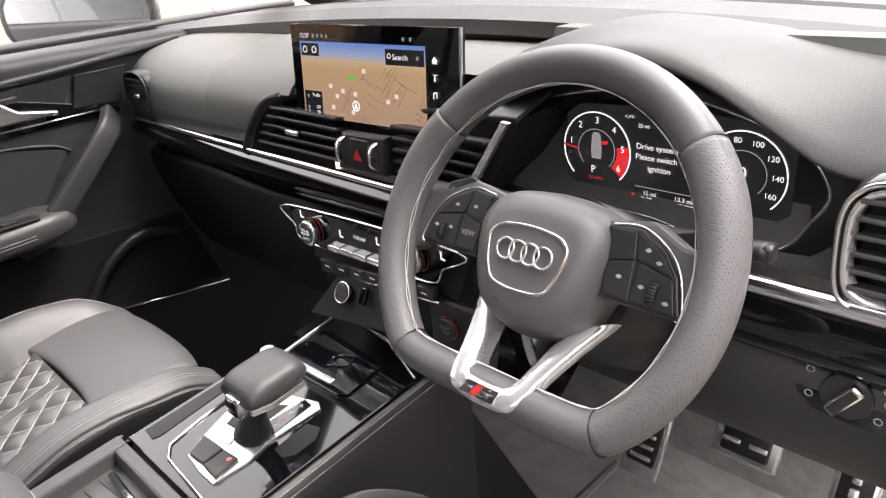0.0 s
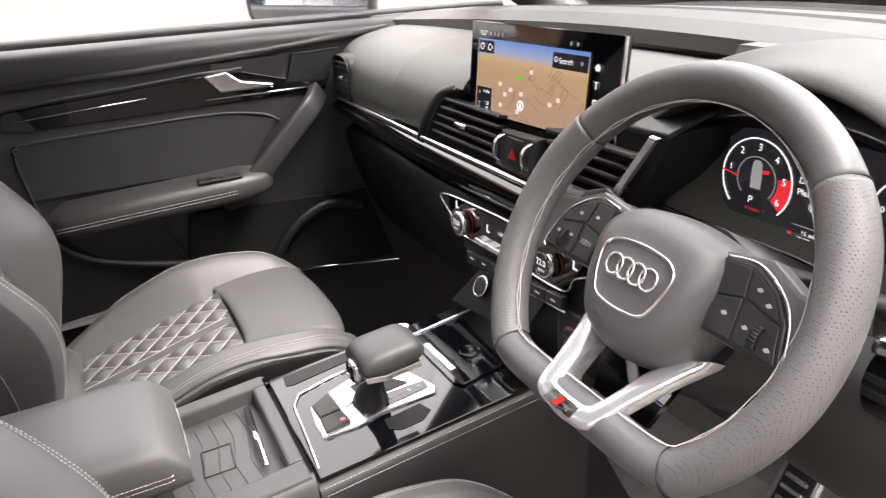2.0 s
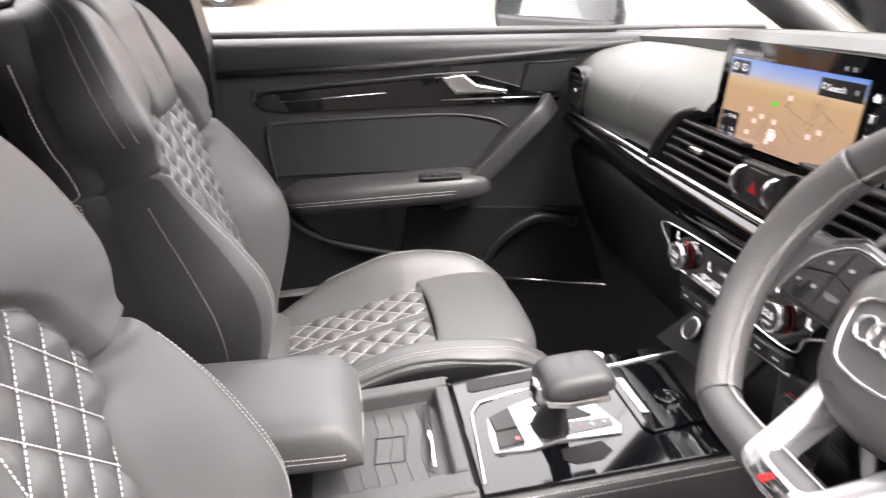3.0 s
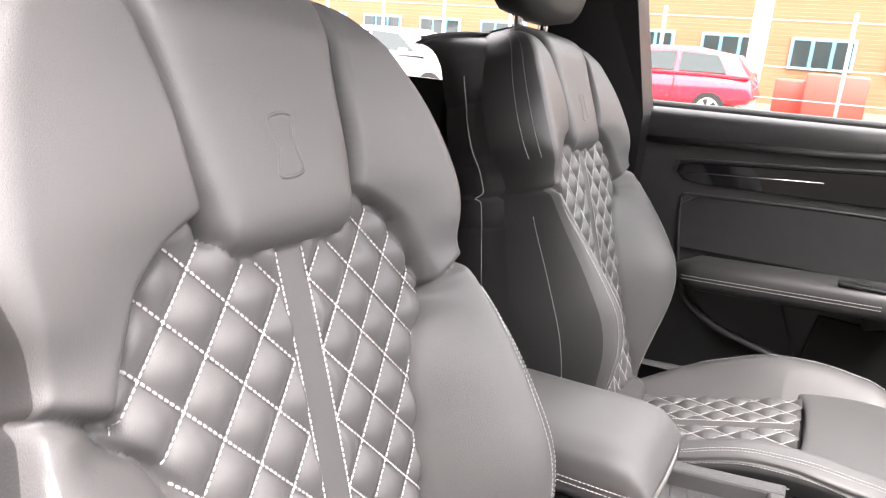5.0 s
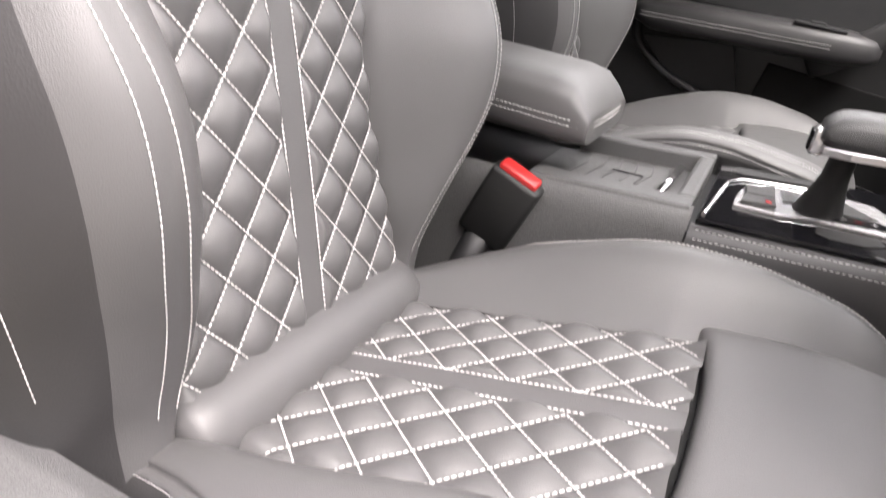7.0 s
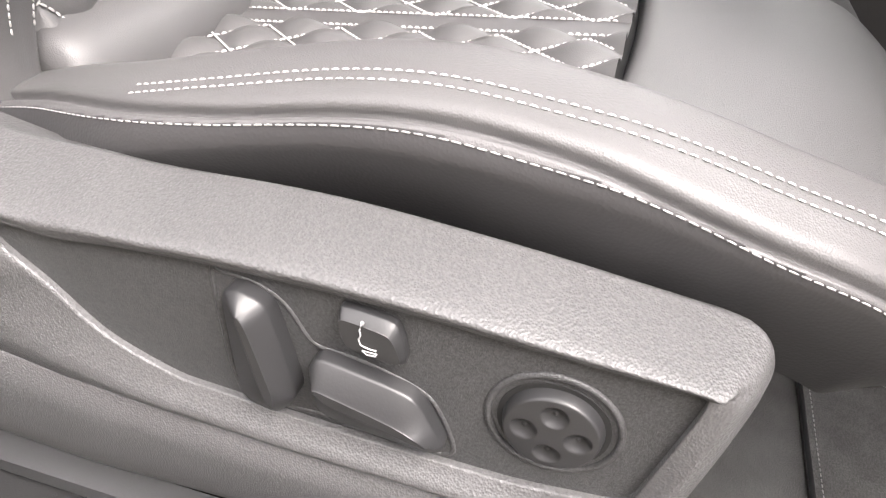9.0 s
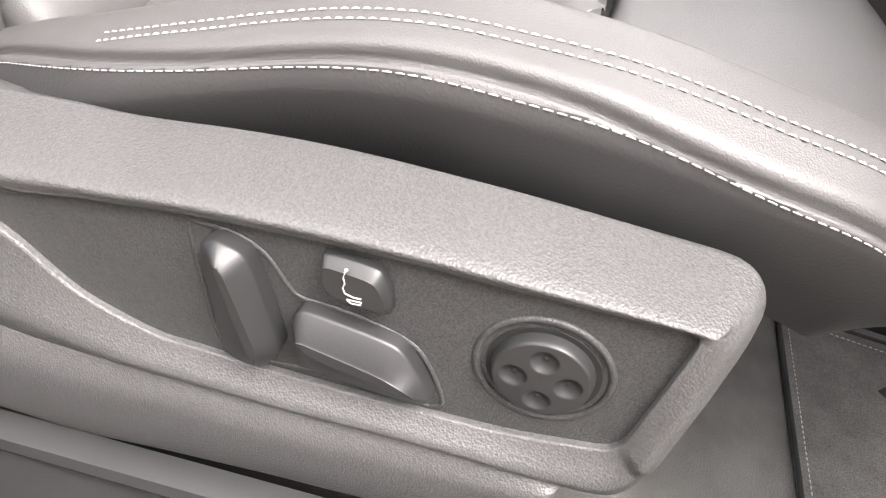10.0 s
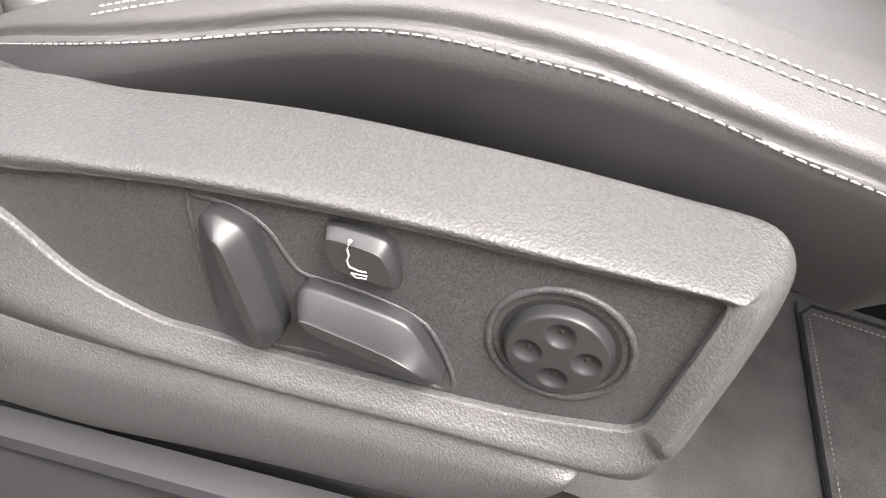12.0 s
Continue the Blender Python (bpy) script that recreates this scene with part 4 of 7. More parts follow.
BC = lambda a, b, l: WP(a, b, VC(b) + 0.0016 + l)
part("foot_badge", prism([BC(a, b, 0) for a, b in ((-0.019, -0.1195), (0.017, -0.1195), (0.019, -0.1085), (-0.016, -0.1085))], W_N, 0.0010, 0.0003), M_CHROME, wheel, "silver badge plate")
part("badge_red", prism([BC(a, b, 0.0011) for a, b in ((-0.008, -0.1185), (-0.001, -0.1185), (0.003, -0.1095), (-0.003, -0.1095))], W_N, 0.0005), M_RED, wheel, "red badge bar")
part("badge_mark", tube([BC(a, b, 0.0014) for a, b, _ in spline([(a, b, 0) for a, b in ((0.010, -0.1105), (0.005, -0.1105), (0.0035, -0.1130), (0.0075, -0.1142), (0.0085, -0.1168), (0.001, -0.1178))], 24)], 0.0009, 6, up=W_N), M_BUTTON, wheel)
part("column", tube([WP(0, -0.005, -0.05), WP(0, -0.01, -0.22)], [0.072, 0.080], 28, up=W_UP), M_PLASTIC, wheel, "dark steering column shroud")
# stalks: two on the window side of the dash centre, one with a bright cap beyond the rim
for nm, pts, lab in (("stalk", ((0.150, 0.362, 0.845), (0.200, 0.352, 0.851), (0.268, 0.345, 0.858), (0.33, 0.36, 0.85)), "dark indicator stalk"), ("stalk", ((0.185, 0.372, 0.828), (0.24, 0.362, 0.836), (0.33, 0.37, 0.83)), "dark cruise stalk"), ("stalk", ((0.40, 0.37, 0.845), (0.48, 0.37, 0.853), (0.528, 0.372, 0.856)), "dark wiper stalk")):
    rr = [0.0075, 0.010, 0.0115, 0.011][:len(pts)] if pts[0][0] < 0.3 else [0.011, 0.0115, 0.0105]
    st = part(nm, tube(spline(pts, 16), list(np.interp(np.linspace(0, 1, 16), np.linspace(0, 1, len(rr)), rr)), 14, flat=0.8), M_PLASTIC, wheel, lab)
    c_ = Vector(pts[0] if pts[0][0] < 0.3 else pts[-1])
    part("stalk_cap", block(c_.x, c_.y - 0.001, c_.z, 0.010, 0.016, 0.016, 0.004), M_BUTTON, st)
    for k in range(2):
        m_ = Vector(pts[1]) + (Vector(pts[2]) - Vector(pts[1])) * (0.3 * k)
        part("stalk_symbol", block(m_.x, m_.y - 0.0108, m_.z + 0.0035, 0.009, 0.0006, 0.0024, 0, Euler((radians(-20), 0, 0)).to_matrix()), M_WHITE_INK, st, "small white printed symbol")

# ---- centre console ----
KZ = lambda y: 0.545 + 0.1 * y
console = root("centre_console", (0, 0.1, 0.15), "dark centre console with gloss black top and leather sides", "console")
part("console_body", prism([(-0.118, -0.45, 0.15), (-0.118, -0.45, 0.50), (-0.118, -0.10, 0.525), (-0.118, 0.36, 0.565), (-0.118, 0.42, 0.50), (-0.118, 0.60, 0.15)], (1, 0, 0), 0.236), M_PLASTIC, console)
for sx in (-1, 1):
    Sd = np.zeros((40, 10, 3))
    for i, y in enumerate(np.linspace(0.045, 0.42, 40)):
        pr = spline([(0.116, KZ(y) - 0.002), (0.128, KZ(y) - 0.006), (0.134, KZ(y) - 0.03), (0.134, KZ(y) - 0.10), (0.13, 0.30), (0.13, 0.16)], 10)
        Sd[i] = np.stack([sx * pr[:, 0], np.full(10, y), pr[:, 1]], -1)
    part("console_side", sheet("k", Sd), M_LEATHER_SIDE, console, "dark leather console side with double white stitching")
    Sr = np.zeros((30, 10, 3))
    for i, y in enumerate(np.linspace(-0.46, 0.043, 30)):
        pr = spline([(0.112, KZ(y) + 0.012), (0.124, KZ(y) + 0.006), (0.130, KZ(y) - 0.03), (0.13, KZ(y) - 0.1), (0.13, 0.30), (0.13, 0.16)], 10)
        Sr[i] = np.stack([sx * pr[:, 0], np.full(10, y), pr[:, 1]], -1)
    part("rear_side", sheet("k", Sr), M_TRIM, console, "grained dark plastic console side")
runs = []
for x in (0.1265, 0.1310):
    ys_ = np.linspace(0.05, 0.41, 80)
    for sx in (-1, 1):
        runs.append((np.stack([np.full(80, sx * (x + 0.0005)), ys_, KZ(ys_) - (0.005 if x < 0.13 else 0.013)], -1), np.tile([sx * 0.7, 0, 0.7], (80, 1))))
tagged(part("console_stitching", stitch_mesh(runs, 0.005, 0.0035, 0.001, 0.0008), M_THREAD, console, "white double seam stitching"), kind="stuff")


def kpt(x, y, lift=0.0):
    return Vector((x, y, KZ(y) + lift))


part("gloss_top", prism([kpt(-0.116, 0.048), kpt(0.120, 0.048), kpt(0.122, 0.36), kpt(-0.10, 0.385), kpt(-0.118, 0.36)], (0, 0, 1), 0.004, 0.0015), M_GLOSS, console, "gloss black console top")
part("chrome_line", tube([kpt(a, b, 0.005) for a, b in ((0.104, 0.052), (-0.03, 0.062), (-0.052, 0.075), (-0.062, 0.12), (-0.066, 0.18))], 0.0022, 8), M_CHROME, console, "chrome line round the selector")
part("chrome_line", tube([kpt(a, b, 0.005) for a, b in ((0.119, 0.335), (0.02, 0.375), (-0.085, 0.378), (-0.095, 0.365), (-0.085, 0.25), (-0.08, 0.22))], 0.0020, 8), M_CHROME, console, "chrome line round the cup cover")
armrest = root("armrest", (0, -0.3, 0.56), "smooth grey leather armrest lid with stitched edge, on the console", "armrest")
rings = []
for y in [-0.46, -0.455, -0.40, -0.30, -0.20, -0.13, -0.105, -0.09, -0.082, -0.079]:
    k = 1.0 if y < -0.12 else max(0.15, 1 - ((y + 0.12) / 0.043) ** 2 * 0.5)
    top, bot = 0.565 + (0.638 - 0.565 + 0.01 * (y + 0.3)) * k, 0.585 - 0.018 * k
    o = []
    for q in np.linspace(0, 2 * math.pi, 40, endpoint=False):
        c, s = math.cos(q), math.sin(q)
        o.append((0.088 * (abs(c) ** 0.35) * math.copysign(1, c) * (0.94 + 0.06 * k), y, (top + bot) / 2 + (top - bot) / 2 * (abs(s) ** 0.55) * math.copysign(1, s)))
    rings.append(o)
part("lid", loft(rings), M_LEATHER, armrest)
runs = []
for zz in (0.594, 0.600):
    ln = [(0.0885, -0.40, zz), (0.0885, -0.13, zz), (0.0860, -0.10, zz), (0.075, -0.082, zz), (0.0, -0.0785, zz), (-0.07, -0.082, zz), (-0.086, -0.10, zz), (-0.0885, -0.13, zz)]
    pp = spline(ln, 160)
    nn = np.stack([pp[:, 0], (pp[:, 1] + 0.2) * 0.6, 0 * pp[:, 0]], -1)
    nn /= np.linalg.norm(nn, axis=1)[:, None]
    runs.append((pp + nn * 0.001, nn))
tagged(part("lid_stitching", stitch_mesh(runs, 0.0046, 0.0034, 0.0011, 0.0009), M_THREAD, armrest, "white double seam stitching"), kind="stuff")
# open tray between armrest and selector
tray = root("phone_tray", (0, -0.03, 0.53), "shallow open phone charging tray with a ribbed mat", "tray")
for q in ([(-0.120, -0.12), (-0.095, -0.12), (-0.095, 0.040), (-0.120, 0.040)], [(0.085, -0.12), (0.120, -0.12), (0.120, 0.040), (0.085, 0.040)], [(-0.0949, 0.022), (0.0849, 0.022), (0.0849, 0.040), (-0.0949, 0.040)]):
    part("tray_rim", prism([kpt(a, b, -0.02) for a, b in q], (0, 0, 1), 0.034, 0.004), M_TRIM, tray)
part("tray_floor", prism([kpt(a, b, -0.014) for a, b in ((-0.0949, -0.14), (0.0849, -0.14), (0.0849, 0.0219), (-0.0949, 0.0219))], (0, 0, 1), 0.006), M_TRIM, tray)
for i in range(6):
    y = -0.10 + 0.019 * i
    part("tray_rib", tube([kpt(-0.085, y, -0.0075), kpt(-0.04, y + 0.005, -0.0075), kpt(0.02, y - 0.004, -0.0075), kpt(0.075, y + 0.003, -0.0075)], 0.0008, 6), M_TRIM, tray)
part("tray_handle", tube([kpt(-0.075, 0.008, 0.0), kpt(0.055, 0.002, 0.0)], 0.0045, 12, flat=0.7), M_CHROME, tray, "chrome slot handle")
# selector lever
lever = root("selector_lever", (0.02, 0.15, 0.565), "leather and chrome gear selector lever on the console", "gear lever")
part("gaiter", loft([[Vector((0.022 + k * 0.022 + r * math.cos(q), 0.150 + r * 0.8 * math.sin(q), z)) for q in np.linspace(0, 6.283, 24, endpoint=False)] for k, r, z in ((0, 0.030, 0.564), (0.2, 0.025, 0.578), (0.5, 0.020, 0.592), (0.8, 0.016, 0.606), (1, 0.014, 0.640))]), M_RUBBER, lever)
rings = []
for k in np.linspace(0, 1, 14):
    e = (1 - abs(2 * k - 1) ** 5 * 0.55)
    yy = 0.122 + 0.080 * k
    rings.append([Vector((0.058 - 0.018 * (1 - k) * 0 + 0.035 * (0.7 + 0.3 * e) * (abs(math.cos(q)) ** 0.55) * math.copysign(1, math.cos(q)), yy, 0.650 + 0.008 * k + (0.020 if math.sin(q) > 0 else 0.013) * e * (abs(math.sin(q)) ** 0.7) * math.copysign(1, math.sin(q)))) for q in np.linspace(0, 6.283, 36, endpoint=False)])
part("knob", loft(rings), M_KNOB, lever, "perforated black leather knob")
part("knob_trim", prism([(0.034, 0.128, 0.632), (0.082, 0.128, 0.632), (0.091, 0.150, 0.635), (0.0905, 0.196, 0.640), (0.028, 0.196, 0.640), (0.028, 0.15, 0.635)], (0, 0, 1), 0.008, 0.002), M_CHROME, lever, "polished chrome knob trim")
part("release_button", block(0.058, 0.120, 0.640, 0.022, 0.012, 0.020, 0.003), M_GLOSS, lever)
part("button_frame", block(0.058, 0.1225, 0.640, 0.028, 0.012, 0.025, 0.003), M_CHROME, lever, "chrome button frame")

# ---- far front door ----
sq_ = lambda v, p: (abs(v) ** p) * math.copysign(1, v)
DX = -0.72
door = root("door_1", (DX, 0.05, 0.5), "closed far front door with dark trim, armrest and window", "door", kind="structure")
dp = np.zeros((60, 30, 3))
prof = spline([(0.045, 0.968), (0.015, 0.962), (0.0, 0.945), (0.006, 0.90), (0.0, 0.85), (0.0, 0.78), (0.004, 0.66), (0.012, 0.50), (0.03, 0.40), (0.03, 0.25), (0.02, 0.16)], 30)
for i, y in enumerate(np.linspace(-0.33, 0.86, 60)):
    dp[i] = np.stack([DX - prof[:, 0], np.full(30, y), prof[:, 1] + 0.0], -1)
part("door_trim", sheet("d", dp), M_DOOR, door, "dark grey soft door trim")
part("door_outer", block(DX - 0.10, 0.26, 0.53, 0.05, 1.22, 0.90, 0.01), M_PLASTIC, door)
strip_o = [(-0.246, 0.848), (-0.241, 0.862), (-0.222, 0.868), (0.0, 0.883), (0.107, 0.891), (0.20, 0.893), (0.275, 0.872), (0.37, 0.846), (0.37, 0.837), (-0.19, 0.829), (-0.232, 0.834)]
part("gloss_strip", prism([(DX + 0.002, a, c) for a, c in strip_o], (1, 0, 0), 0.004, 0.0015), M_GLOSS, door, "gloss black trim strip")
part("strip_line", tube([(DX + 0.0068, -0.226, 0.849), (DX + 0.0068, -0.10, 0.857), (DX + 0.0068, 0.012, 0.863)], 0.0014, 6), M_CHROME, door, "thin chrome inlay line")
part("strip_frame", tube([(DX + 0.003, a, c) for _, a, c in spline([(0, a, c) for a, c in [(-0.252, 0.848), (-0.246, 0.866), (-0.224, 0.873), (0.0, 0.888), (0.107, 0.896), (0.20, 0.899)]], 40)], 0.0035, 6), M_DOOR, door)
part("strip_edge", tube([(DX + 0.007, 0.12, 0.846), (DX + 0.007, 0.365, 0.8465)], 0.0022, 8), M_CHROME, door, "thin chrome edge")
# flat black plate, the shade of the opener's hollow as colour
part("opener_shade", prism([(DX + 0.0025, 0.14, 0.862), (DX + 0.0025, 0.14, 0.912), (DX + 0.0025, 0.30, 0.918), (DX + 0.0025, 0.27, 0.862)], (1, 0, 0), 0.002), M_SHADE_BLACK, door)
part("opener", prism([(DX + 0.006, 0.120, 0.893), (DX + 0.006, 0.165, 0.899), (DX + 0.006, 0.192, 0.878), (DX + 0.006, 0.255, 0.866), (DX + 0.006, 0.255, 0.858), (DX + 0.006, 0.150, 0.858)], (1, 0, 0), 0.018, 0.004), M_CHROME, door, "silver door opener lever")
part("switch_panel", prism([(DX + 0.003, 0.285, 0.86), (DX + 0.003, 0.305, 0.918), (DX + 0.003, 0.405, 0.920), (DX + 0.003, 0.375, 0.855)], (1, 0, 0), 0.004, 0.0015), M_PLASTIC, door)
part("insert", prism([(DX + 0.001, -0.220, 0.70), (DX + 0.001, -0.229, 0.785), (DX + 0.001, -0.198, 0.806), (DX + 0.001, 0.05, 0.813), (DX + 0.001, 0.157, 0.812), (DX + 0.001, 0.255, 0.788), (DX + 0.001, 0.19, 0.70)], (1, 0, 0), 0.003, 0.001), M_ALCANTARA, door, "black suede door insert")
rings = []
for y in (-0.215, -0.205, -0.17, -0.05, 0.08, 0.16, 0.20, 0.215):
    k = min(1, (y + 0.22) / 0.05, (0.225 - y) / 0.04)
    k = max(0.1, k) ** 0.5
    o = []
    for q in np.linspace(0, 6.283, 24, endpoint=False):
        c, s = math.cos(q), math.sin(q)
        o.append((DX + 0.045 + 0.055 * k * (abs(c) ** 0.6) * math.copysign(1, c), y, 0.672 + 0.008 * (y / 0.2) + 0.030 * k * (abs(s) ** 0.7) * math.copysign(1, s)))
    rings.append(o)
part("door_armrest", loft(rings), M_LEATHER_SIDE, door, "padded dark leather door armrest")
hp = spline([(DX + 0.010, 0.350, 0.835), (DX + 0.050, 0.325, 0.820), (DX + 0.062, 0.300, 0.800), (DX + 0.066, 0.24, 0.742), (DX + 0.066, 0.18, 0.685), (DX + 0.060, 0.150, 0.657), (DX + 0.02, 0.120, 0.635)], 30)
rings = []
for k in range(30):
    t_ = hp[min(k + 1, 29)] - hp[max(k - 1, 0)]
    t_ = Vector(t_).normalized()
    sv = t_.cross(Vector((1, 0, 0))).normalized()
    nv = sv.cross(t_)
    rings.append([Vector(hp[k]) + sv * (0.021 * sq_(math.cos(q), 0.5)) + nv * (0.011 * sq_(math.sin(q), 0.5)) for q in np.linspace(0, 6.283, 24, endpoint=False)])
part("pull_handle", loft(rings), M_DOOR, door, "slanted dark pull handle")
part("window_switch", block(DX + 0.078, 0.11, 0.7045, 0.030, 0.085, 0.006, 0.002), M_PLASTIC, door)
part("switch_key", block(DX + 0.080, 0.105, 0.709, 0.014, 0.026, 0.006, 0.002), M_BUTTON, door)
part("insert_frame", tube([(DX + 0.003, a, b_) for _, a, b_ in spline([(0, a, b_) for a, b_ in ((-0.215, 0.66), (-0.230, 0.785), (-0.222, 0.802), (-0.199, 0.808), (0.05, 0.815), (0.157, 0.814), (0.23, 0.802), (0.262, 0.785))], 50)], 0.003, 6), M_DOOR, door)
runs = []
for zz in (0.668, 0.674):
    ys_ = np.linspace(-0.19, 0.14, 60)
    runs.append((np.stack([np.full(60, DX + 0.1005) - 0.02 * np.maximum(0, -ys_ - 0.15), ys_, zz + 0.04 * ys_], -1), np.tile([1.0, 0, 0.2], (60, 1))))
tagged(part("armrest_stitching", stitch_mesh(runs, 0.0046, 0.0036, 0.0011, 0.0009), M_THREAD, door, "white double seam stitching"), kind="stuff")
part("trim_curve", tube(spline([(DX + 0.006, -0.215, 0.66), (DX + 0.010, -0.19, 0.60), (DX + 0.012, -0.12, 0.555), (DX + 0.012, 0.0, 0.522), (DX + 0.010, 0.04, 0.512)], 30), 0.008, 8), M_DOOR, door, "curved lower trim edge")
part("belt_step", tube([(DX + 0.002, -0.32, 0.905), (DX + 0.002, 0.0, 0.914), (DX + 0.002, 0.30, 0.932), (DX + 0.002, 0.52, 0.950)], 0.007, 8), M_DOOR, door)
part("switch_ring", tube([(DX + 0.0075, a, b_) for a, b_ in ((0.287, 0.862), (0.307, 0.9165), (0.403, 0.9185), (0.375, 0.857))], 0.0012, 5), M_BUTTON, door)
part("door_pocket", prism([(DX + 0.004, -0.19, 0.62), (DX + 0.004, -0.02, 0.64), (DX + 0.004, 0.03, 0.52), (DX + 0.004, -0.07, 0.53), (DX + 0.004, -0.14, 0.57)], (1, 0, 0), 0.006, 0.002), M_PLASTIC, door)
# speaker area coloured near-black in place of shade
part("speaker_panel", prism([(DX - 0.008, 0.03, 0.50), (DX - 0.008, 0.05, 0.62), (DX - 0.008, 0.44, 0.60), (DX - 0.008, 0.50, 0.42), (DX - 0.008, 0.25, 0.43)], (1, 0, 0), 0.010, 0.003), M_SHADE_BLACK, door)
part("speaker_arch", tube(spline([(DX + 0.012, 0.20, 0.46), (DX + 0.016, 0.25, 0.54), (DX + 0.016, 0.33, 0.585), (DX + 0.012, 0.42, 0.57)], 20), 0.012, 10), M_PLASTIC, door)
part("pocket_edge", tube([(DX + 0.02, 0.24, 0.452), (DX + 0.02, 0.50, 0.415)], 0.003, 6), M_CHROME, door)
mirror = root("door_mirror", (-0.92, 0.40, 0.95), "door mirror with dark grey housing outside the far window", "mirror")
mA, mB = Vector((-1.02, 0.30, 1.005)), Vector((-0.86, 0.545, 1.005))
mr = (mB - mA).normalized()
mn = Vector((mr.y, -mr.x, 0))
mc = (mA + mB) / 2
sq = lambda v, p: (abs(v) ** p) * math.copysign(1, v)
MP = lambda sc, q, off: tuple(mc + mr * (0.160 * sc * sq(math.cos(q), 0.6)) + Vector((0, 0, 0.072 * sc * sq(math.sin(q), 0.6))) - mn * off)
hs = [[MP(sc, q, off) for q in np.linspace(0, 6.283, 32, endpoint=False)] for off, sc in ((0.0, 0.94), (0.02, 1.0), (0.06, 0.97), (0.11, 0.75), (0.13, 0.3))]
M_PAINT = mat("grey_paint", (0.07, 0.072, 0.075), 0.25, coat=1.0, stain=0.03)
part("housing", loft(hs), M_PAINT, mirror, "grey painted housing")
part("mirror_glass", loft([[MP(0.88, q, off) for q in np.linspace(0, 6.283, 32, endpoint=False)] for off in (-0.004, 0.001)]), mat("mirror_silver", (0.9, 0.9, 0.9), 0.02, metal=1.0, rough_var=0, stain=0), mirror, "mirror glass")
part("mirror_foot", block(-0.86, 0.56, 0.950, 0.20, 0.10, 0.04, 0.01), M_PLASTIC, mirror)



# ---- power seat side trim ----
T_PT = curve((-0.113, 0.452), (-0.084, 0.459), (-0.040, 0.471), (0.0195, 0.483), (0.056, 0.4884), (0.091, 0.4922), (0.124, 0.4963), (0.146, 0.498))
T_PB = curve((-0.113, 0.446), (-0.090, 0.4314), (-0.072, 0.418), (-0.058, 0.4119), (-0.035, 0.4072), (-0.016, 0.4085), (0.0235, 0.4123), (0.0676, 0.4184), (0.103, 0.4242), (0.128, 0.4313), (0.1386, 0.4351), (0.146, 0.444))
# the shell round the inset panel: panel edge (y, z), outer edge (x, y, z), and how the band between is crowned
TRIM = [
    ((-0.113, 0.450), (0.612, -0.300, 0.440), "rear"), ((-0.109, 0.4545), (0.600, -0.300, 0.462), "rear"), ((-0.098, 0.4575), (0.600, -0.20, 0.466), "top"),
    ((-0.084, 0.459), (0.602, -0.130, 0.471), "top"), ((-0.060, 0.466), (0.603, -0.084, 0.4790), "top"), ((-0.040, 0.471), (0.603, -0.0615, 0.4820), "top"),
    ((-0.019, 0.476), (0.603, -0.018, 0.4918), "top"), ((0.0195, 0.483), (0.603, 0.018, 0.4982), "top"), ((0.056, 0.4884), (0.603, 0.055, 0.5022), "top"),
    ((0.091, 0.4922), (0.603, 0.092, 0.5052), "top"), ((0.124, 0.4963), (0.603, 0.130, 0.5070), "top"), ((0.138, 0.4981), (0.604, 0.1500, 0.5082), "top"),
    ((0.1435, 0.4985), (0.606, 0.1580, 0.5078), "top"), ((0.1458, 0.4968), (0.610, 0.1635, 0.5040), "side"), ((0.1463, 0.490), (0.614, 0.1660, 0.4950), "side"),
    ((0.1455, 0.472), (0.621, 0.1640, 0.4740), "side"), ((0.1445, 0.455), (0.625, 0.1620, 0.4540), "side"), ((0.1436, 0.4430), (0.628, 0.1603, 0.4350), "side"),
    ((0.1415, 0.4378), (0.629, 0.1590, 0.4215), "low"), ((0.1375, 0.4345), (0.631, 0.1545, 0.4120), "low"), ((0.128, 0.4313), (0.634, 0.1445, 0.4085), "low"),
    ((0.103, 0.4242), (0.637, 0.114, 0.4085), "low"), ((0.0676, 0.4184), (0.637, 0.0705, 0.4030), "low"), ((0.0235, 0.4123), (0.637, 0.0255, 0.3945), "low"),
    ((-0.016, 0.4085), (0.637, -0.0228, 0.3875), "low"), ((-0.035, 0.4072), (0.637, -0.050, 0.3835), "low"), ((-0.058, 0.4119), (0.637, -0.074, 0.3805), "low"),
    ((-0.072, 0.418), (0.637, -0.100, 0.3785), "low"), ((-0.090, 0.4314), (0.634, -0.16, 0.374), "low"), ((-0.106, 0.4410), (0.628, -0.23, 0.376), "rear"), ((-0.112, 0.4460), (0.618, -0.300, 0.385), "rear")]
# height of the band over the straight line from panel edge to outer edge
CROWN = {"top": ((0, 0.0), (0.10, 0.0042), (0.22, 0.0088), (0.32, 0.0120), (0.45, 0.0122), (0.62, 0.0092), (0.80, 0.0046), (0.92, 0.0013), (1, 0.0)),
         "side": ((0, 0.0), (0.15, 0.0030), (0.40, 0.0075), (0.62, 0.0085), (0.82, 0.0065), (0.94, 0.0030), (1, 0.0)),
         "low": ((0, 0.0), (0.20, 0.0020), (0.45, 0.0050), (0.62, 0.0056), (0.78, 0.0042), (0.92, 0.0018), (1, 0.0)),
         "rear": ((0, 0.0), (0.10, 0.0040), (0.30, 0.0070), (0.60, 0.0070), (0.85, 0.0030), (0.95, 0.001), (1, 0.0))}
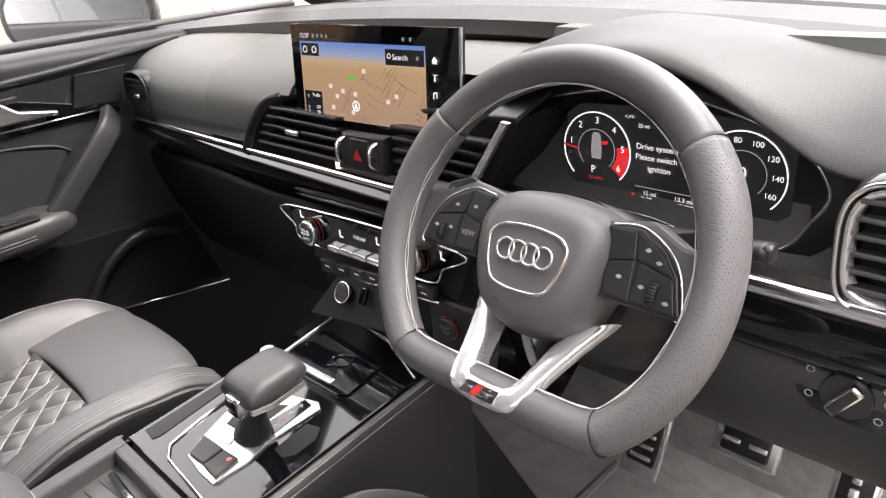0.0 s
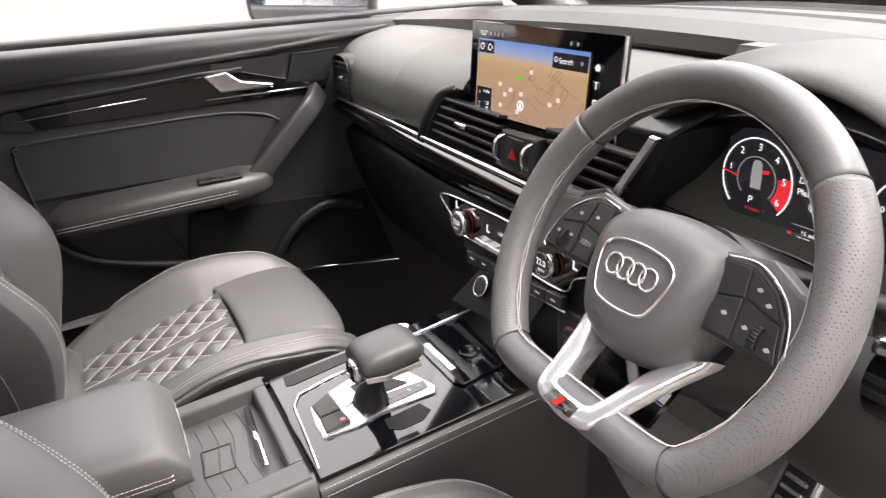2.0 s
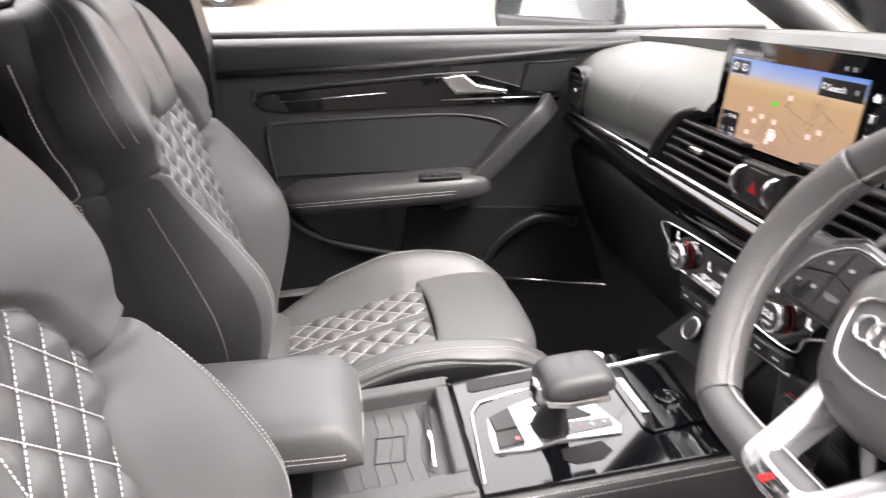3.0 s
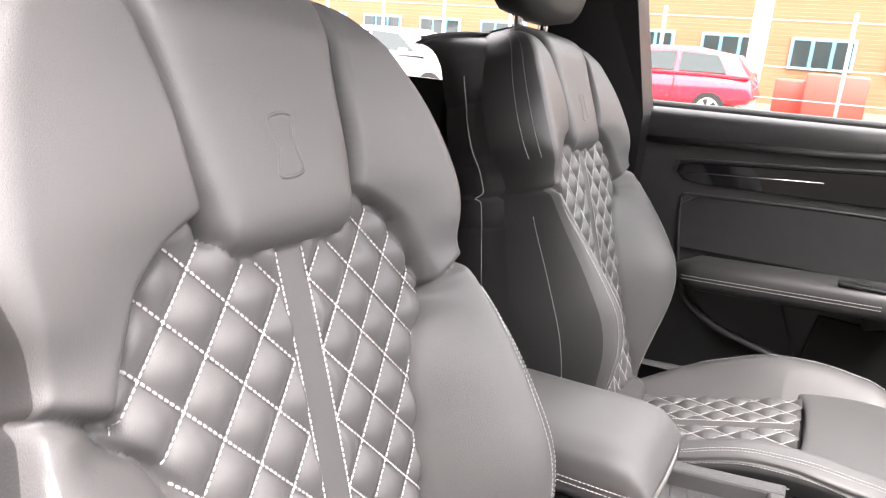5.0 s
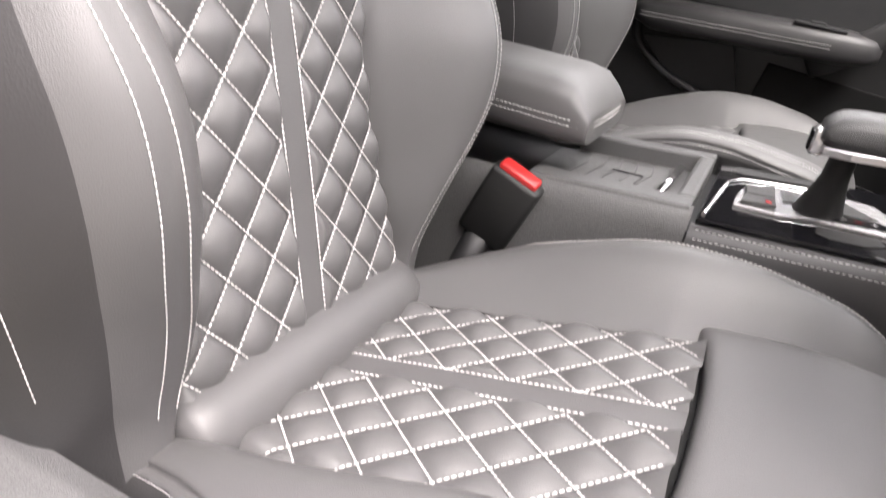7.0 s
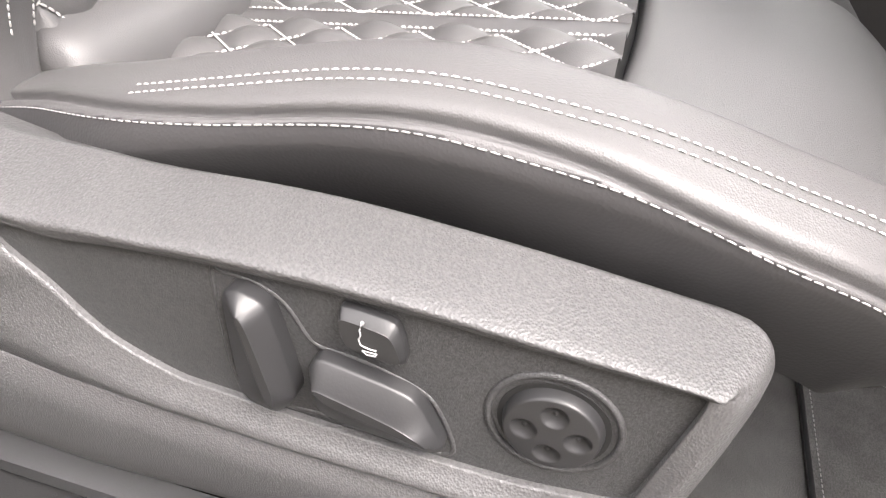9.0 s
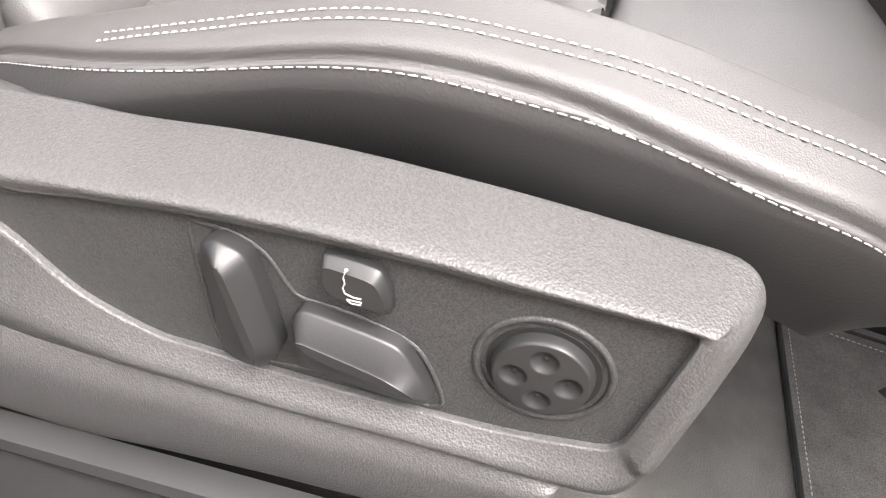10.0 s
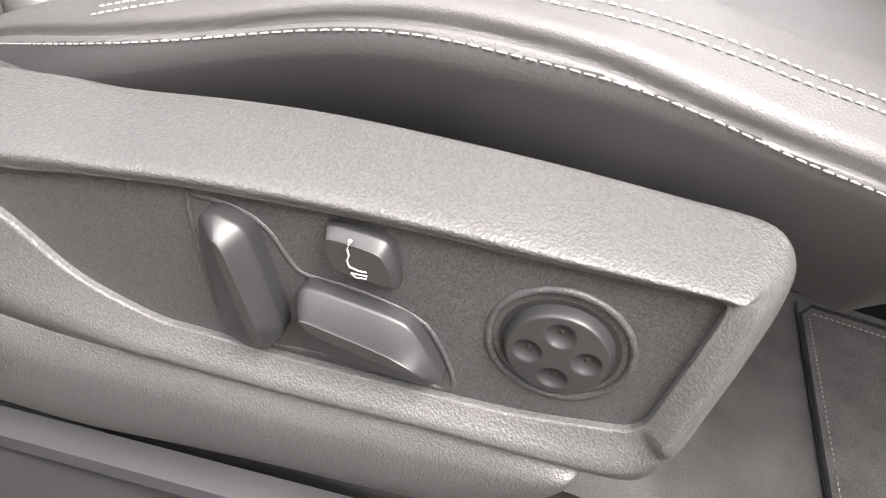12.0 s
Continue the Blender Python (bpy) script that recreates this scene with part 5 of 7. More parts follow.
T_CR = curve((-0.30, 0.372), (-0.16, 0.3735), (-0.1006, 0.3785), (-0.0742, 0.380), (-0.0228, 0.387), (0.0255, 0.394), (0.0705, 0.4025), (0.1138, 0.4085), (0.1345, 0.4100))
T_LOW = curve((-0.30, 0.290), (-0.118, 0.311), (-0.087, 0.315), (-0.0275, 0.330), (0.027, 0.3434), (0.053, 0.349), (0.095, 0.362), (0.118, 0.378), (0.1345, 0.402))


def seat_trim(thing, cx, sg, dy, dz, controls):
    X = lambda x: cx + sg * (x - 0.380)
    ni, nf = 420, 34
    A = spline([(0, *k[0]) for k in TRIM], ni, closed=True)
    B = spline([k[1] for k in TRIM], ni, closed=True)
    fs = np.linspace(0, 1, nf)
    cr = np.array([np.interp(fs, [p[0] for p in CROWN[k[2]]], [p[1] for p in CROWN[k[2]]]) for k in TRIM])
    P = np.zeros((ni, nf + 5, 3))
    for i in range(ni):
        k = i / ni * len(TRIM)
        i0, u = int(k) % len(TRIM), k - int(k)
        u = u * u * (3 - 2 * u)
        crown = cr[i0] * (1 - u) + cr[(i0 + 1) % len(TRIM)] * u
        crown = np.convolve(np.pad(crown, 2, mode="edge"), [0.1, 0.2, 0.4, 0.2, 0.1], mode="valid")
        pa, pb = np.array([0.6352, A[i, 1], A[i, 2]]), B[i]
        band = pa[None] * (1 - fs[:, None]) + pb[None] * fs[:, None]
        band[:, 0] += crown
        out = pb - pa
        out[0] = 0
        out /= np.linalg.norm(out)
        P[i, 0] = (0.6312, A[i, 1], A[i, 2])
        P[i, 1] = (0.6342, A[i, 1], A[i, 2])
        P[i, 2:nf + 2] = band
        for j, (d, w) in enumerate(((0.002, -0.0015), (0.007, -0.007), (0.014, -0.022))):
            P[i, nf + 2 + j] = pb + out * w - np.array([d, 0, 0])
    P[..., 0] = cx + sg * (P[..., 0] - 0.380)
    P[..., 1] += dy
    P[..., 2] += dz
    part("side_trim", sheet("t", P, wrap=True), M_TRIM, thing, "grained dark grey plastic side trim")
    # lower shell under the crease
    yl = np.concatenate([np.linspace(-0.30, 0.12, 120), np.linspace(0.121, 0.1345, 16)])
    Lp = np.zeros((len(yl), 26, 3))
    for i, y in enumerate(yl):
        zc, zb = float(T_CR(y)), float(T_LOW(y))
        pr = spline([(0.622, zc + 0.004), (0.6355, zc + 0.0015), (0.6385, zc - 0.001), (0.6415, zc - 0.18 * (zc - zb)), (0.6420, zc - 0.35 * (zc - zb)), (0.6405, zc - 0.7 * (zc - zb)), (0.637, zb + 0.001), (0.632, zb - 0.001), (0.610, zb)], 26)
        k = math.sqrt(max(0.0, 1 - (max(0, y - 0.126) / 0.0087) ** 2))
        Lp[i] = np.stack([X(0.622 + (pr[:, 0] - 0.622) * max(k, 0.1)), np.full(26, y + dy), pr[:, 1] + dz], -1)
    part("lower_trim", sheet("t", Lp), M_TRIM, thing, "grained dark grey lower shell")
    if not controls:
        return
    PX = 0.6322
    Y = lambda p, x=PX: [(X(x), a + dy, b + dz) for a, b in p]
    rec = [(-0.0198, 0.4673), (-0.0160, 0.4712), (-0.0014, 0.4715), (0.0087, 0.4669), (0.0174, 0.4565), (0.0230, 0.4532), (0.0402, 0.4540), (0.061, 0.4512), (0.0705, 0.4439), (0.0797, 0.4275), (0.0770, 0.4215), (0.0690, 0.4205), (0.0300, 0.4165), (0.008, 0.4120), (-0.003, 0.4125), (-0.0100, 0.4200)]
    part("switch_recess", tube([(X(0.6316), a + dy, b + dz) for _, a, b in spline([(0, a, b) for a, b in rec], 80, closed=True)], 0.0013, 8, closed=True, up=(1, 0, 0)), M_PANEL, thing)

    def soften(pts, n=2):
        for k in (0.13, 0.24, 0.25)[:n]:
            o = []
            for p, q in zip(pts, pts[1:] + pts[:1]):
                o += [(p[0] * (1 - k) + q[0] * k, p[1] * (1 - k) + q[1] * k), (p[0] * k + q[0] * (1 - k), p[1] * k + q[1] * (1 - k))]
            pts = o
        return pts

    def switch(name, outline, h, slide, lean, kl, kc_):
        """A switch cap: two facets that meet in a ridge which leans at an angle and lies off the middle."""
        o = soften(outline, 3)
        m = np.mean(np.array(o), axis=0)
        ca, sa = math.cos(radians(lean)), math.sin(radians(lean))
        rings = []
        for f, hh in ((0, -0.002), (0, h * 0.40), (0.03, h * 0.47), (0.08, h * 0.52), (0.94, h * 0.975), (0.985, h), (1.0, h + 0.0002)):
            row = []
            for q in o:
                u, v = (q[0] - m[0]) * ca + (q[1] - m[1]) * sa, -(q[0] - m[0]) * sa + (q[1] - m[1]) * ca
                u, v = u * (1 - f * (1 - kl)), v * (1 - f * (1 - kc_))
                row.append((X(PX + hh), m[0] + u * ca - v * sa + slide[0] * f + dy, m[1] + u * sa + v * ca + slide[1] * f + dz))
            rings.append(row)
        ob = part(name, loft(rings), M_BUTTON, thing, "smooth dark plastic seat switch")
        ob.data.set_sharp_from_angle(angle=radians(32))
        return ob

    switch("recline_switch", [(-0.0135, 0.4690), (-0.0065, 0.4730), (0.0045, 0.4705), (0.0200, 0.4300), (0.0120, 0.4155), (-0.0040, 0.4165)], 0.014, (0.0028, 0.0030), -68, 0.74, 0.16)
    switch("cushion_switch", [(0.0215, 0.4490), (0.0250, 0.4545), (0.0620, 0.4535), (0.0775, 0.4320), (0.0715, 0.4265), (0.0270, 0.4235)], 0.013, (0.000, 0.0018), -6, 0.80, 0.16)
    lb = [(0.030, 0.4775), (0.033, 0.482), (0.042, 0.4835), (0.050, 0.482), (0.056, 0.471), (0.054, 0.4665), (0.044, 0.4655), (0.035, 0.4665), (0.031, 0.472)]
    part("switch_gap", prism(Y([(0.042 + (a + 0.0005 - 0.043) * 1.10, 0.4715 + (b - 0.4745) * 1.16) for _, a, b in spline([(0, a, b) for a, b in lb], 36, closed=True)], 0.6314), (1, 0, 0), 0.0006), M_SHADE_BLACK, thing)
    switch("lumbar_switch", [(0.0275, 0.4805), (0.0500, 0.4818), (0.0568, 0.4630), (0.0325, 0.4612)], 0.0065, (0.0, 0.0004), -5, 0.86, 0.62)
    icon = [(0.0385, 0.4795), (0.0382, 0.4770), (0.0390, 0.4750), (0.0385, 0.4728), (0.0396, 0.4706), (0.0425, 0.4702), (0.0452, 0.4706)]
    part("switch_symbol", tube([(X(PX + 0.0070), a - 0.0002 + dy, b - 0.0008 + dz) for a, b in icon], 0.00030, 6), M_WHITE_INK, thing, "white printed seat symbol")
    part("switch_symbol", disc((X(PX + 0.0068), 0.0386 + dy, 0.4800 + dz), (sg, 0, 0), 0.0007, 0.0004, 14), M_WHITE_INK, thing)
    part("switch_symbol", tube([(X(PX + 0.0070), a + dy, b + dz) for a, b in ((0.0402, 0.4676), (0.0455, 0.4684), (0.0452, 0.4672), (0.0420, 0.4664), (0.0402, 0.4676))], 0.00028, 6), M_WHITE_INK, thing)
    # four-way knob, dished at four places
    kc = Vector((X(PX), 0.1085 + dy, 0.4600 + dz))
    ax = Vector((sg, 0, 0))
    e1 = Vector((0, 1, 0))
    e2 = ax.cross(e1).normalized() * (1 if sg > 0 else -1)
    if e2.z < 0:
        e2 = -e2
    part("knob_gap", disc(kc - ax * 0.0012, ax, 0.0194, 0.0018, 48), M_SHADE_BLACK, thing)
    part("panel_face", sheet("pf", np.array([[(X(0.6322), a + dy, z + dz) for z in np.linspace(float(T_PB(a)) - 0.0015, float(T_PT(a)) + 0.0015, 6)] for a in np.linspace(-0.116, 0.1475, 60)]), smooth=False), M_PANEL, thing, "fine-grained inset panel")
    part("knob_dish", ring(kc, ax, 0.0228, 0.0014, 56, 8), M_PANEL, thing)
    n_r, n_q = 60, 140
    R0 = 0.0176
    K = np.zeros((n_q, n_r, 3))
    for i in range(n_q):
        q = 2 * math.pi * i / n_q
        for j in range(n_r):
            f = j / (n_r - 1)
            r = R0 * f
            u, v = r * math.cos(q), r * math.sin(q)
            h = 0.0060 - 0.0010 * f * f
            if f > 0.90:
                h = 0.0052 * (1 - ((f - 0.90) / 0.10) ** 2)
            for a in (98, 8, 188, 278):
                d2 = (u - 0.0092 * math.cos(radians(a))) ** 2 + (v - 0.0092 * math.sin(radians(a))) ** 2
                h -= 0.0026 * max(0, 1 - d2 / 0.0047 ** 2)
                h += 0.0008 * max(0, 1 - d2 / 0.0009 ** 2)
            w = kc + e1 * u + e2 * v + ax * h
            K[i, j] = w
    part("lumbar_knob", sheet("k", K, wrap=True), M_BUTTON, thing, "round four-way knob with finger dishes")


seat_trim(driver_seat, 0.380, 1, 0.0, 0.0, True)
seat_trim(passenger_seat, -0.375, -1, -0.042, 0.025, False)
# seat belt buckle beside the driver's cushion
buckle = root("seat_belt_buckle", (0.135, -0.13, 0.44), "black seat belt buckle with a red release button", "buckle")
bk_rot = Euler((radians(-20), radians(8), radians(0))).to_matrix()
part("buckle_body", block(0.132, -0.135, 0.505, 0.026, 0.056, 0.085, 0.005, bk_rot), M_RUBBER, buckle)
part("release_key", block(0.137, -0.121, 0.546, 0.019, 0.044, 0.010, 0.003, bk_rot), M_RED, buckle, "bright red release key")
part("buckle_stem", tube([(0.130, -0.150, 0.47), (0.128, -0.17, 0.40), (0.13, -0.18, 0.34)], 0.012, 10, flat=1.4), M_PLASTIC, buckle)

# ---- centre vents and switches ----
# housing coloured near-black for the shade behind the slats
part("vent_housing", prism([(-0.283, 0.43, 0.812), (-0.262, 0.43, 0.85), (-0.225, 0.43, 0.887), (-0.170, 0.43, 0.902), (0.235, 0.43, 0.915), (0.20, 0.43, 0.85), (0.165, 0.43, 0.812)], (0, 1, 0), 0.10), M_SHADE_BLACK, dashboard)
part("vent_surround", tube(spline([(-0.290, 0.388, 0.812), (-0.268, 0.392, 0.852), (-0.232, 0.398, 0.890), (-0.195, 0.406, 0.905), (-0.165, 0.432, 0.906)], 30), 0.0075, 10), M_PLASTIC, dashboard)
part("vent_roof", prism([(-0.20, 0.422, 0.898), (0.235, 0.422, 0.912), (0.235, 0.52, 0.938), (-0.20, 0.52, 0.938)], (0, 0, 1), 0.006, 0.002), M_PLASTIC, dashboard)
for k in range(5):
    z = 0.829 + 0.0145 * k
    x0 = -0.262 + 1.0 * max(0, z - 0.835)
    part("vent_slat", block((x0 - 0.052) / 2, 0.408, z, -0.052 - x0, 0.026, 0.0050, 0.0015, Euler((radians(-12), 0, 0)).to_matrix()), M_PLASTIC, dashboard)
    x1 = 0.178 + 0.55 * (z - 0.829)
    part("vent_slat", block((0.058 + x1) / 2, 0.408, z + 0.004, x1 - 0.058, 0.026, 0.0050, 0.0015, Euler((radians(-12), 0, 0)).to_matrix()), M_PLASTIC, dashboard)
part("vent_tab", block(-0.152, 0.392, 0.860, 0.030, 0.012, 0.008, 0.003), M_CHROME, dashboard, "satin chrome vent tab")
part("vent_tab", block(0.120, 0.392, 0.862, 0.030, 0.012, 0.008, 0.003), M_CHROME, dashboard, "satin chrome vent tab")
part("vent_trim", prism([(0.184, 0.392, 0.838), (0.193, 0.392, 0.836), (0.243, 0.405, 0.918), (0.233, 0.405, 0.919)], (0, -1, 0), 0.006, 0.001), M_CHROME, dashboard, "slanted bright chrome trim")
part("hazard_block", prism([(-0.047, 0.398, 0.826), (0.049, 0.398, 0.829), (0.052, 0.402, 0.879), (-0.036, 0.402, 0.876)], (0, -1, 0), 0.012, 0.003), M_PLASTIC, dashboard)
hz = part("hazard_button", prism([(-0.017, 0.386, 0.832), (0.020, 0.386, 0.832), (0.022, 0.388, 0.872), (-0.013, 0.388, 0.872)], (0, -1, 0), 0.003, 0.001), M_BUTTON, dashboard)
part("hazard_symbol", prism([(-0.008, 0.3825, 0.845), (0.012, 0.3825, 0.845), (0.0025, 0.3830, 0.860)], (0, -1, 0), 0.0006), M_RED, hz, "red triangle")
for x in (-0.030, 0.036):
    part("vent_wheel", tube([(x - 0.004, 0.392, 0.853), (x + 0.004, 0.392, 0.853)], 0.019, 24), M_CHROME, dashboard, "ribbed chrome vent wheel")
# vents at the ends of the dash
for cx_, zc, hh, yy, bright in ((-0.655, 0.865, 0.044, 0.388, False), (0.618, 0.870, 0.052, 0.385, True)):
    vent = root("side_air_vent", (cx_, yy, zc), "upright air vent with dark slats and bright rim", "air vent", "side air vents")
    o = rounded([(-0.046, -hh * 0.72), (-0.026, -hh), (0.034, -hh), (0.044, -hh * 0.7), (0.044, hh), (-0.046, hh)], 3, 0.22)
    at_k = lambda k, y: [(cx_ + a * k, yy + y, zc + b_ * k) for a, b_ in o]
    part("vent_back", prism(at_k(0.9, 0.03), (0, 1, 0), 0.05), M_SHADE_BLACK, vent)
    F_ = np.array([[at_k(k, y)[i] for k, y in ((1.10, 0.020), (1.08, 0.004), (1.03, -0.001), (0.93, 0.002), (0.86, 0.006), (0.80, 0.026))] for i in range(len(o))])
    part("vent_frame", sheet("f", F_, wrap=True), M_GLOSS if bright else M_PLASTIC, vent, "gloss black frame" if bright else "")
    part("vent_rim", tube(at_k(1.03, -0.002), 0.0022, 8, closed=True, up=(0, 1, 0)), M_CHROME if bright else M_BUTTON, vent, "thin chrome rim" if bright else "")
    if bright:
        I_ = np.array([[at_k(k, y)[i] for k, y in ((0.95, 0.002), (0.94, -0.0015), (0.84, 0.001), (0.80, 0.010))] for i in range(len(o))])
        part("inner_frame", sheet("f", I_, wrap=True), M_ALU, vent, "satin silver inner frame")
    for k in range(6):
        part("slat", block(cx_, yy + 0.008, zc - hh * 0.68 + k * hh * 0.27, 0.072, 0.022, 0.0042, 0.0012, Euler((radians(-14), 0, 0)).to_matrix()), M_DASH, vent)
    part("slat_tab", block(cx_ + 0.006, yy - 0.004, zc + 0.002, 0.018, 0.010, 0.009, 0.003), M_CHROME, vent, "satin chrome tab")

# ---- climate panel ----
clim = root("climate_panel", (0, 0.37, 0.70), "gloss black climate panel with two chrome temperature knobs", "control panel")
cz = lambda x: 0.012 * (x + 0.166) / 0.34
CO = [(-0.168, 0.752), (-0.160, 0.722), (-0.136, 0.699), (0.03, 0.700), (0.13, 0.700), (0.152, 0.722), (0.174, 0.753)]
part("panel_face", prism([(a, 0.376, b + cz(a)) for a, b in CO], (0, -1, 0), 0.004, 0.001), M_GLOSS, clim)
part("panel_rim", tube([(a, 0.372, b + cz(a)) for a, b, _ in spline([(a, b, 0) for a, b in CO], 80, closed=True)], 0.0017, 6, closed=True, up=(0, 1, 0)), M_CHROME, clim, "thin chrome rim")
for i, (x, z) in enumerate(((-0.110, 0.7245), (0.109, 0.7415))):
    kn = part("temperature_knob", disc((x, 0.372, z), (0, -1, 0), 0.0190, 0.016, 40, 0.002), M_CHROME, clim, "knurled chrome temperature knob")
    part("knob_face", disc((x, 0.3562, z), (0, -1, 0), 0.0150, 0.0012, 36), G_BLACK, kn)
    wording("knob_figures", "22.0", (x, 0.3546, z + 0.003), (1, 0, 0), (0, 0, 1), 0.0115, G_WHITE, kn)
    wording("knob_letters", "AUTO", (x, 0.3546, z - 0.007), (1, 0, 0), (0, 0, 1), 0.0050, G_WHITE, kn)
    part("knob_ring", ring((x + 0.001, 0.3715, z), (0, 1, 0), 0.0196, 0.0005, 40, 6), M_RED, kn, "thin red ring")
for k in range(4):
    x = -0.060 + 0.029 * k
    part("climate_key", block(x, 0.369, 0.7065 + cz(x), 0.026, 0.012, 0.0085, 0.002), M_CHROME, clim, "silver climate key")
wording("zone_letters", "3-ZONE", (-0.005, 0.3714, 0.737), (1, 0, 0), (0, 0, 1), 0.0075, G_WHITE, clim)
for x, z in ((-0.045, 0.734), (0.035, 0.742), (-0.136, 0.744), (0.155, 0.753)):
    part("seat_symbol", prism([(x - 0.004, 0.3715, z - 0.005), (x + 0.004, 0.3715, z - 0.005), (x + 0.003, 0.3715, z - 0.003), (x - 0.002, 0.3715, z - 0.002), (x - 0.001, 0.3715, z + 0.006), (x - 0.004, 0.3715, z + 0.006)], (0, -1, 0), 0.0004), G_WHITE, clim)
row = root("button_row", (0.02, 0.37, 0.68), "row of dark buttons with a bright lower edge", "control panel")
for k in range(7):
    x0, x1 = -0.094 + 0.0338 * k, -0.094 + 0.0338 * k + 0.0325
    zz = lambda x: 0.678 + 0.022 * (x + 0.095) / 0.243
    part("button", prism([(x0, 0.372, zz(x0) - 0.008), (x1, 0.372, zz(x1) - 0.008), (x1, 0.372, zz(x1) + 0.008), (x0, 0.372, zz(x0) + 0.008)], (0, -1, 0), 0.010, 0.0015), M_BUTTON, row)
    part("button_mark", block((x0 + x1) / 2, 0.3617, zz((x0 + x1) / 2), 0.010, 0.0004, 0.0022, 0), G_DIM, row)
part("row_edge", tube([(-0.096, 0.366, 0.667), (0.148, 0.366, 0.690)], 0.0024, 8), M_CHROME, row, "bright lower edge")
usb = root("socket_panel", (-0.02, 0.34, 0.62), "dark socket panel with power socket and port", "control panel")
part("panel_plate", prism([(-0.108, 0.340, 0.604), (0.08, 0.345, 0.63), (0.10, 0.372, 0.69), (-0.062, 0.368, 0.668)], (0, 0.8, -0.4), 0.01, 0.002), M_PLASTIC, usb)
part("power_socket", disc((-0.036, 0.356, 0.650), (0, -0.9, 0.5), 0.0135, 0.008, 28, 0.002), M_BUTTON, usb)
part("socket_ring", ring((-0.036, 0.351, 0.654), (0, -0.9, 0.5), 0.0145, 0.0018, 32, 6), M_CHROME, usb, "chrome socket ring")
part("port", block(0.010, 0.354, 0.661, 0.010, 0.008, 0.024, 0.002, Euler((radians(-30), 0, 0)).to_matrix()), M_GLOSS, usb)
start = root("start_button", (0.157, 0.362, 0.657), "round engine start button with a red ring", "button")
part("button_plate", block(0.165, 0.376, 0.655, 0.085, 0.014, 0.075, 0.006), M_PLASTIC, start)
part("button_cap", disc((0.157, 0.369, 0.657), (0, -1, 0), 0.0145, 0.007, 36, 0.002), M_BUTTON, start)
part("button_ring", ring((0.157, 0.367, 0.657), (0, 1, 0), 0.0155, 0.0008, 40, 6), M_RED, start, "red ring")
wording("button_letters", "START", (0.157, 0.3615, 0.660), (1, 0, 0), (0, 0, 1), 0.006, M_WHITE_INK, start)
wording("button_letters", "STOP", (0.157, 0.3615, 0.653), (1, 0, 0), (0, 0, 1), 0.006, M_WHITE_INK, start)

# ---- screen picture ----
mp = bpy.data.materials.new("map_picture")
mp.use_nodes = True
nt = mp.node_tree
b = nt.nodes["Principled BSDF"]
b.inputs["Base Color"].default_value, b.inputs["Roughness"].default_value = (0.01, 0.01, 0.01, 1), 0.12
tc = nt.nodes.new("ShaderNodeTexCoord")
sp = nt.nodes.new("ShaderNodeSeparateXYZ")
nt.links.new(tc.outputs["Generated"], sp.inputs[0])
rp = nt.nodes.new("ShaderNodeValToRGB")
rp.color_ramp.elements[0].position, rp.color_ramp.elements[0].color = 0.0, (0.40, 0.27, 0.19, 1)
rp.color_ramp.elements[1].position, rp.color_ramp.elements[1].color = 1.0, (0.10, 0.22, 0.55, 1)
for ps, col in ((0.66, (0.46, 0.31, 0.17, 1)), (0.76, (0.52, 0.38, 0.22, 1)), (0.84, (0.30, 0.36, 0.52, 1))):
    el = rp.color_ramp.elements.new(ps)
    el.color = col
nt.links.new(sp.outputs["Z"], rp.inputs[0])
nt.links.new(rp.outputs[0], b.inputs["Emission Color"])
b.inputs["Emission Strength"].default_value = 0.085
part("map_picture", prism([SPT(0.065, 0.17, 0.0012), SPT(0.835, 0.17, 0.0012), SPT(0.835, 0.97, 0.0012), SPT(0.065, 0.97, 0.0012)], s_n, 0.0003), mp, scr, "navigation map with blue sky band")
rnd = random.Random(4)
G_ROAD, G_PIN, G_GREEN = glow("map_road", (0.20, 0.13, 0.10), 0.08), glow("map_pin", (0.9, 0.62, 0.55), 0.09), glow("map_green", (0.10, 0.55, 0.05), 0.09)
for k in range(34):
    u, v = rnd.uniform(0.20, 0.80), rnd.uniform(0.42, 0.93)
    if u < 0.5 - 0.5 * (v - 0.3):
        u += 0.25
    a = rnd.choice((0.35, -0.9, 0.5, -1.1)) + rnd.uniform(-0.2, 0.2)
    ln = rnd.uniform(0.04, 0.13)
    p0, p1 = (u, v), (min(0.825, u + ln * math.cos(a)), min(0.96, max(0.38, v + 1.9 * ln * math.sin(a))))
    part("map_road", tube([SPT(*p0, 0.0016), SPT((p0[0] + p1[0]) / 2, (p0[1] + p1[1]) / 2 + 0.01, 0.0016), SPT(*p1, 0.0016)], 0.00035, 4), G_ROAD, scr)
for u, v in ((0.26, 0.62), (0.34, 0.66), (0.30, 0.72), (0.27, 0.84), (0.42, 0.68), (0.62, 0.72), (0.67, 0.66), (0.40, 0.87), (0.48, 0.44)):
    part("map_pin", prism([SPT(u - 0.011, v - 0.022, 0.0018), SPT(u + 0.011, v - 0.022, 0.0018), SPT(u + 0.011, v + 0.022, 0.0018), SPT(u - 0.011, v + 0.022, 0.0018)], s_n, 0.0003), G_PIN, scr)
part("map_marker", prism([SPT(u, v, 0.0018) for u, v in ((0.385, 0.505), (0.42, 0.505), (0.425, 0.54), (0.38, 0.54))], s_n, 0.0003), G_GREEN, scr)
part("car_marker", ring(SPT(0.42, 0.80, 0.0020), s_n, 0.0062, 0.0008, 24, 4), G_WHITE, scr)
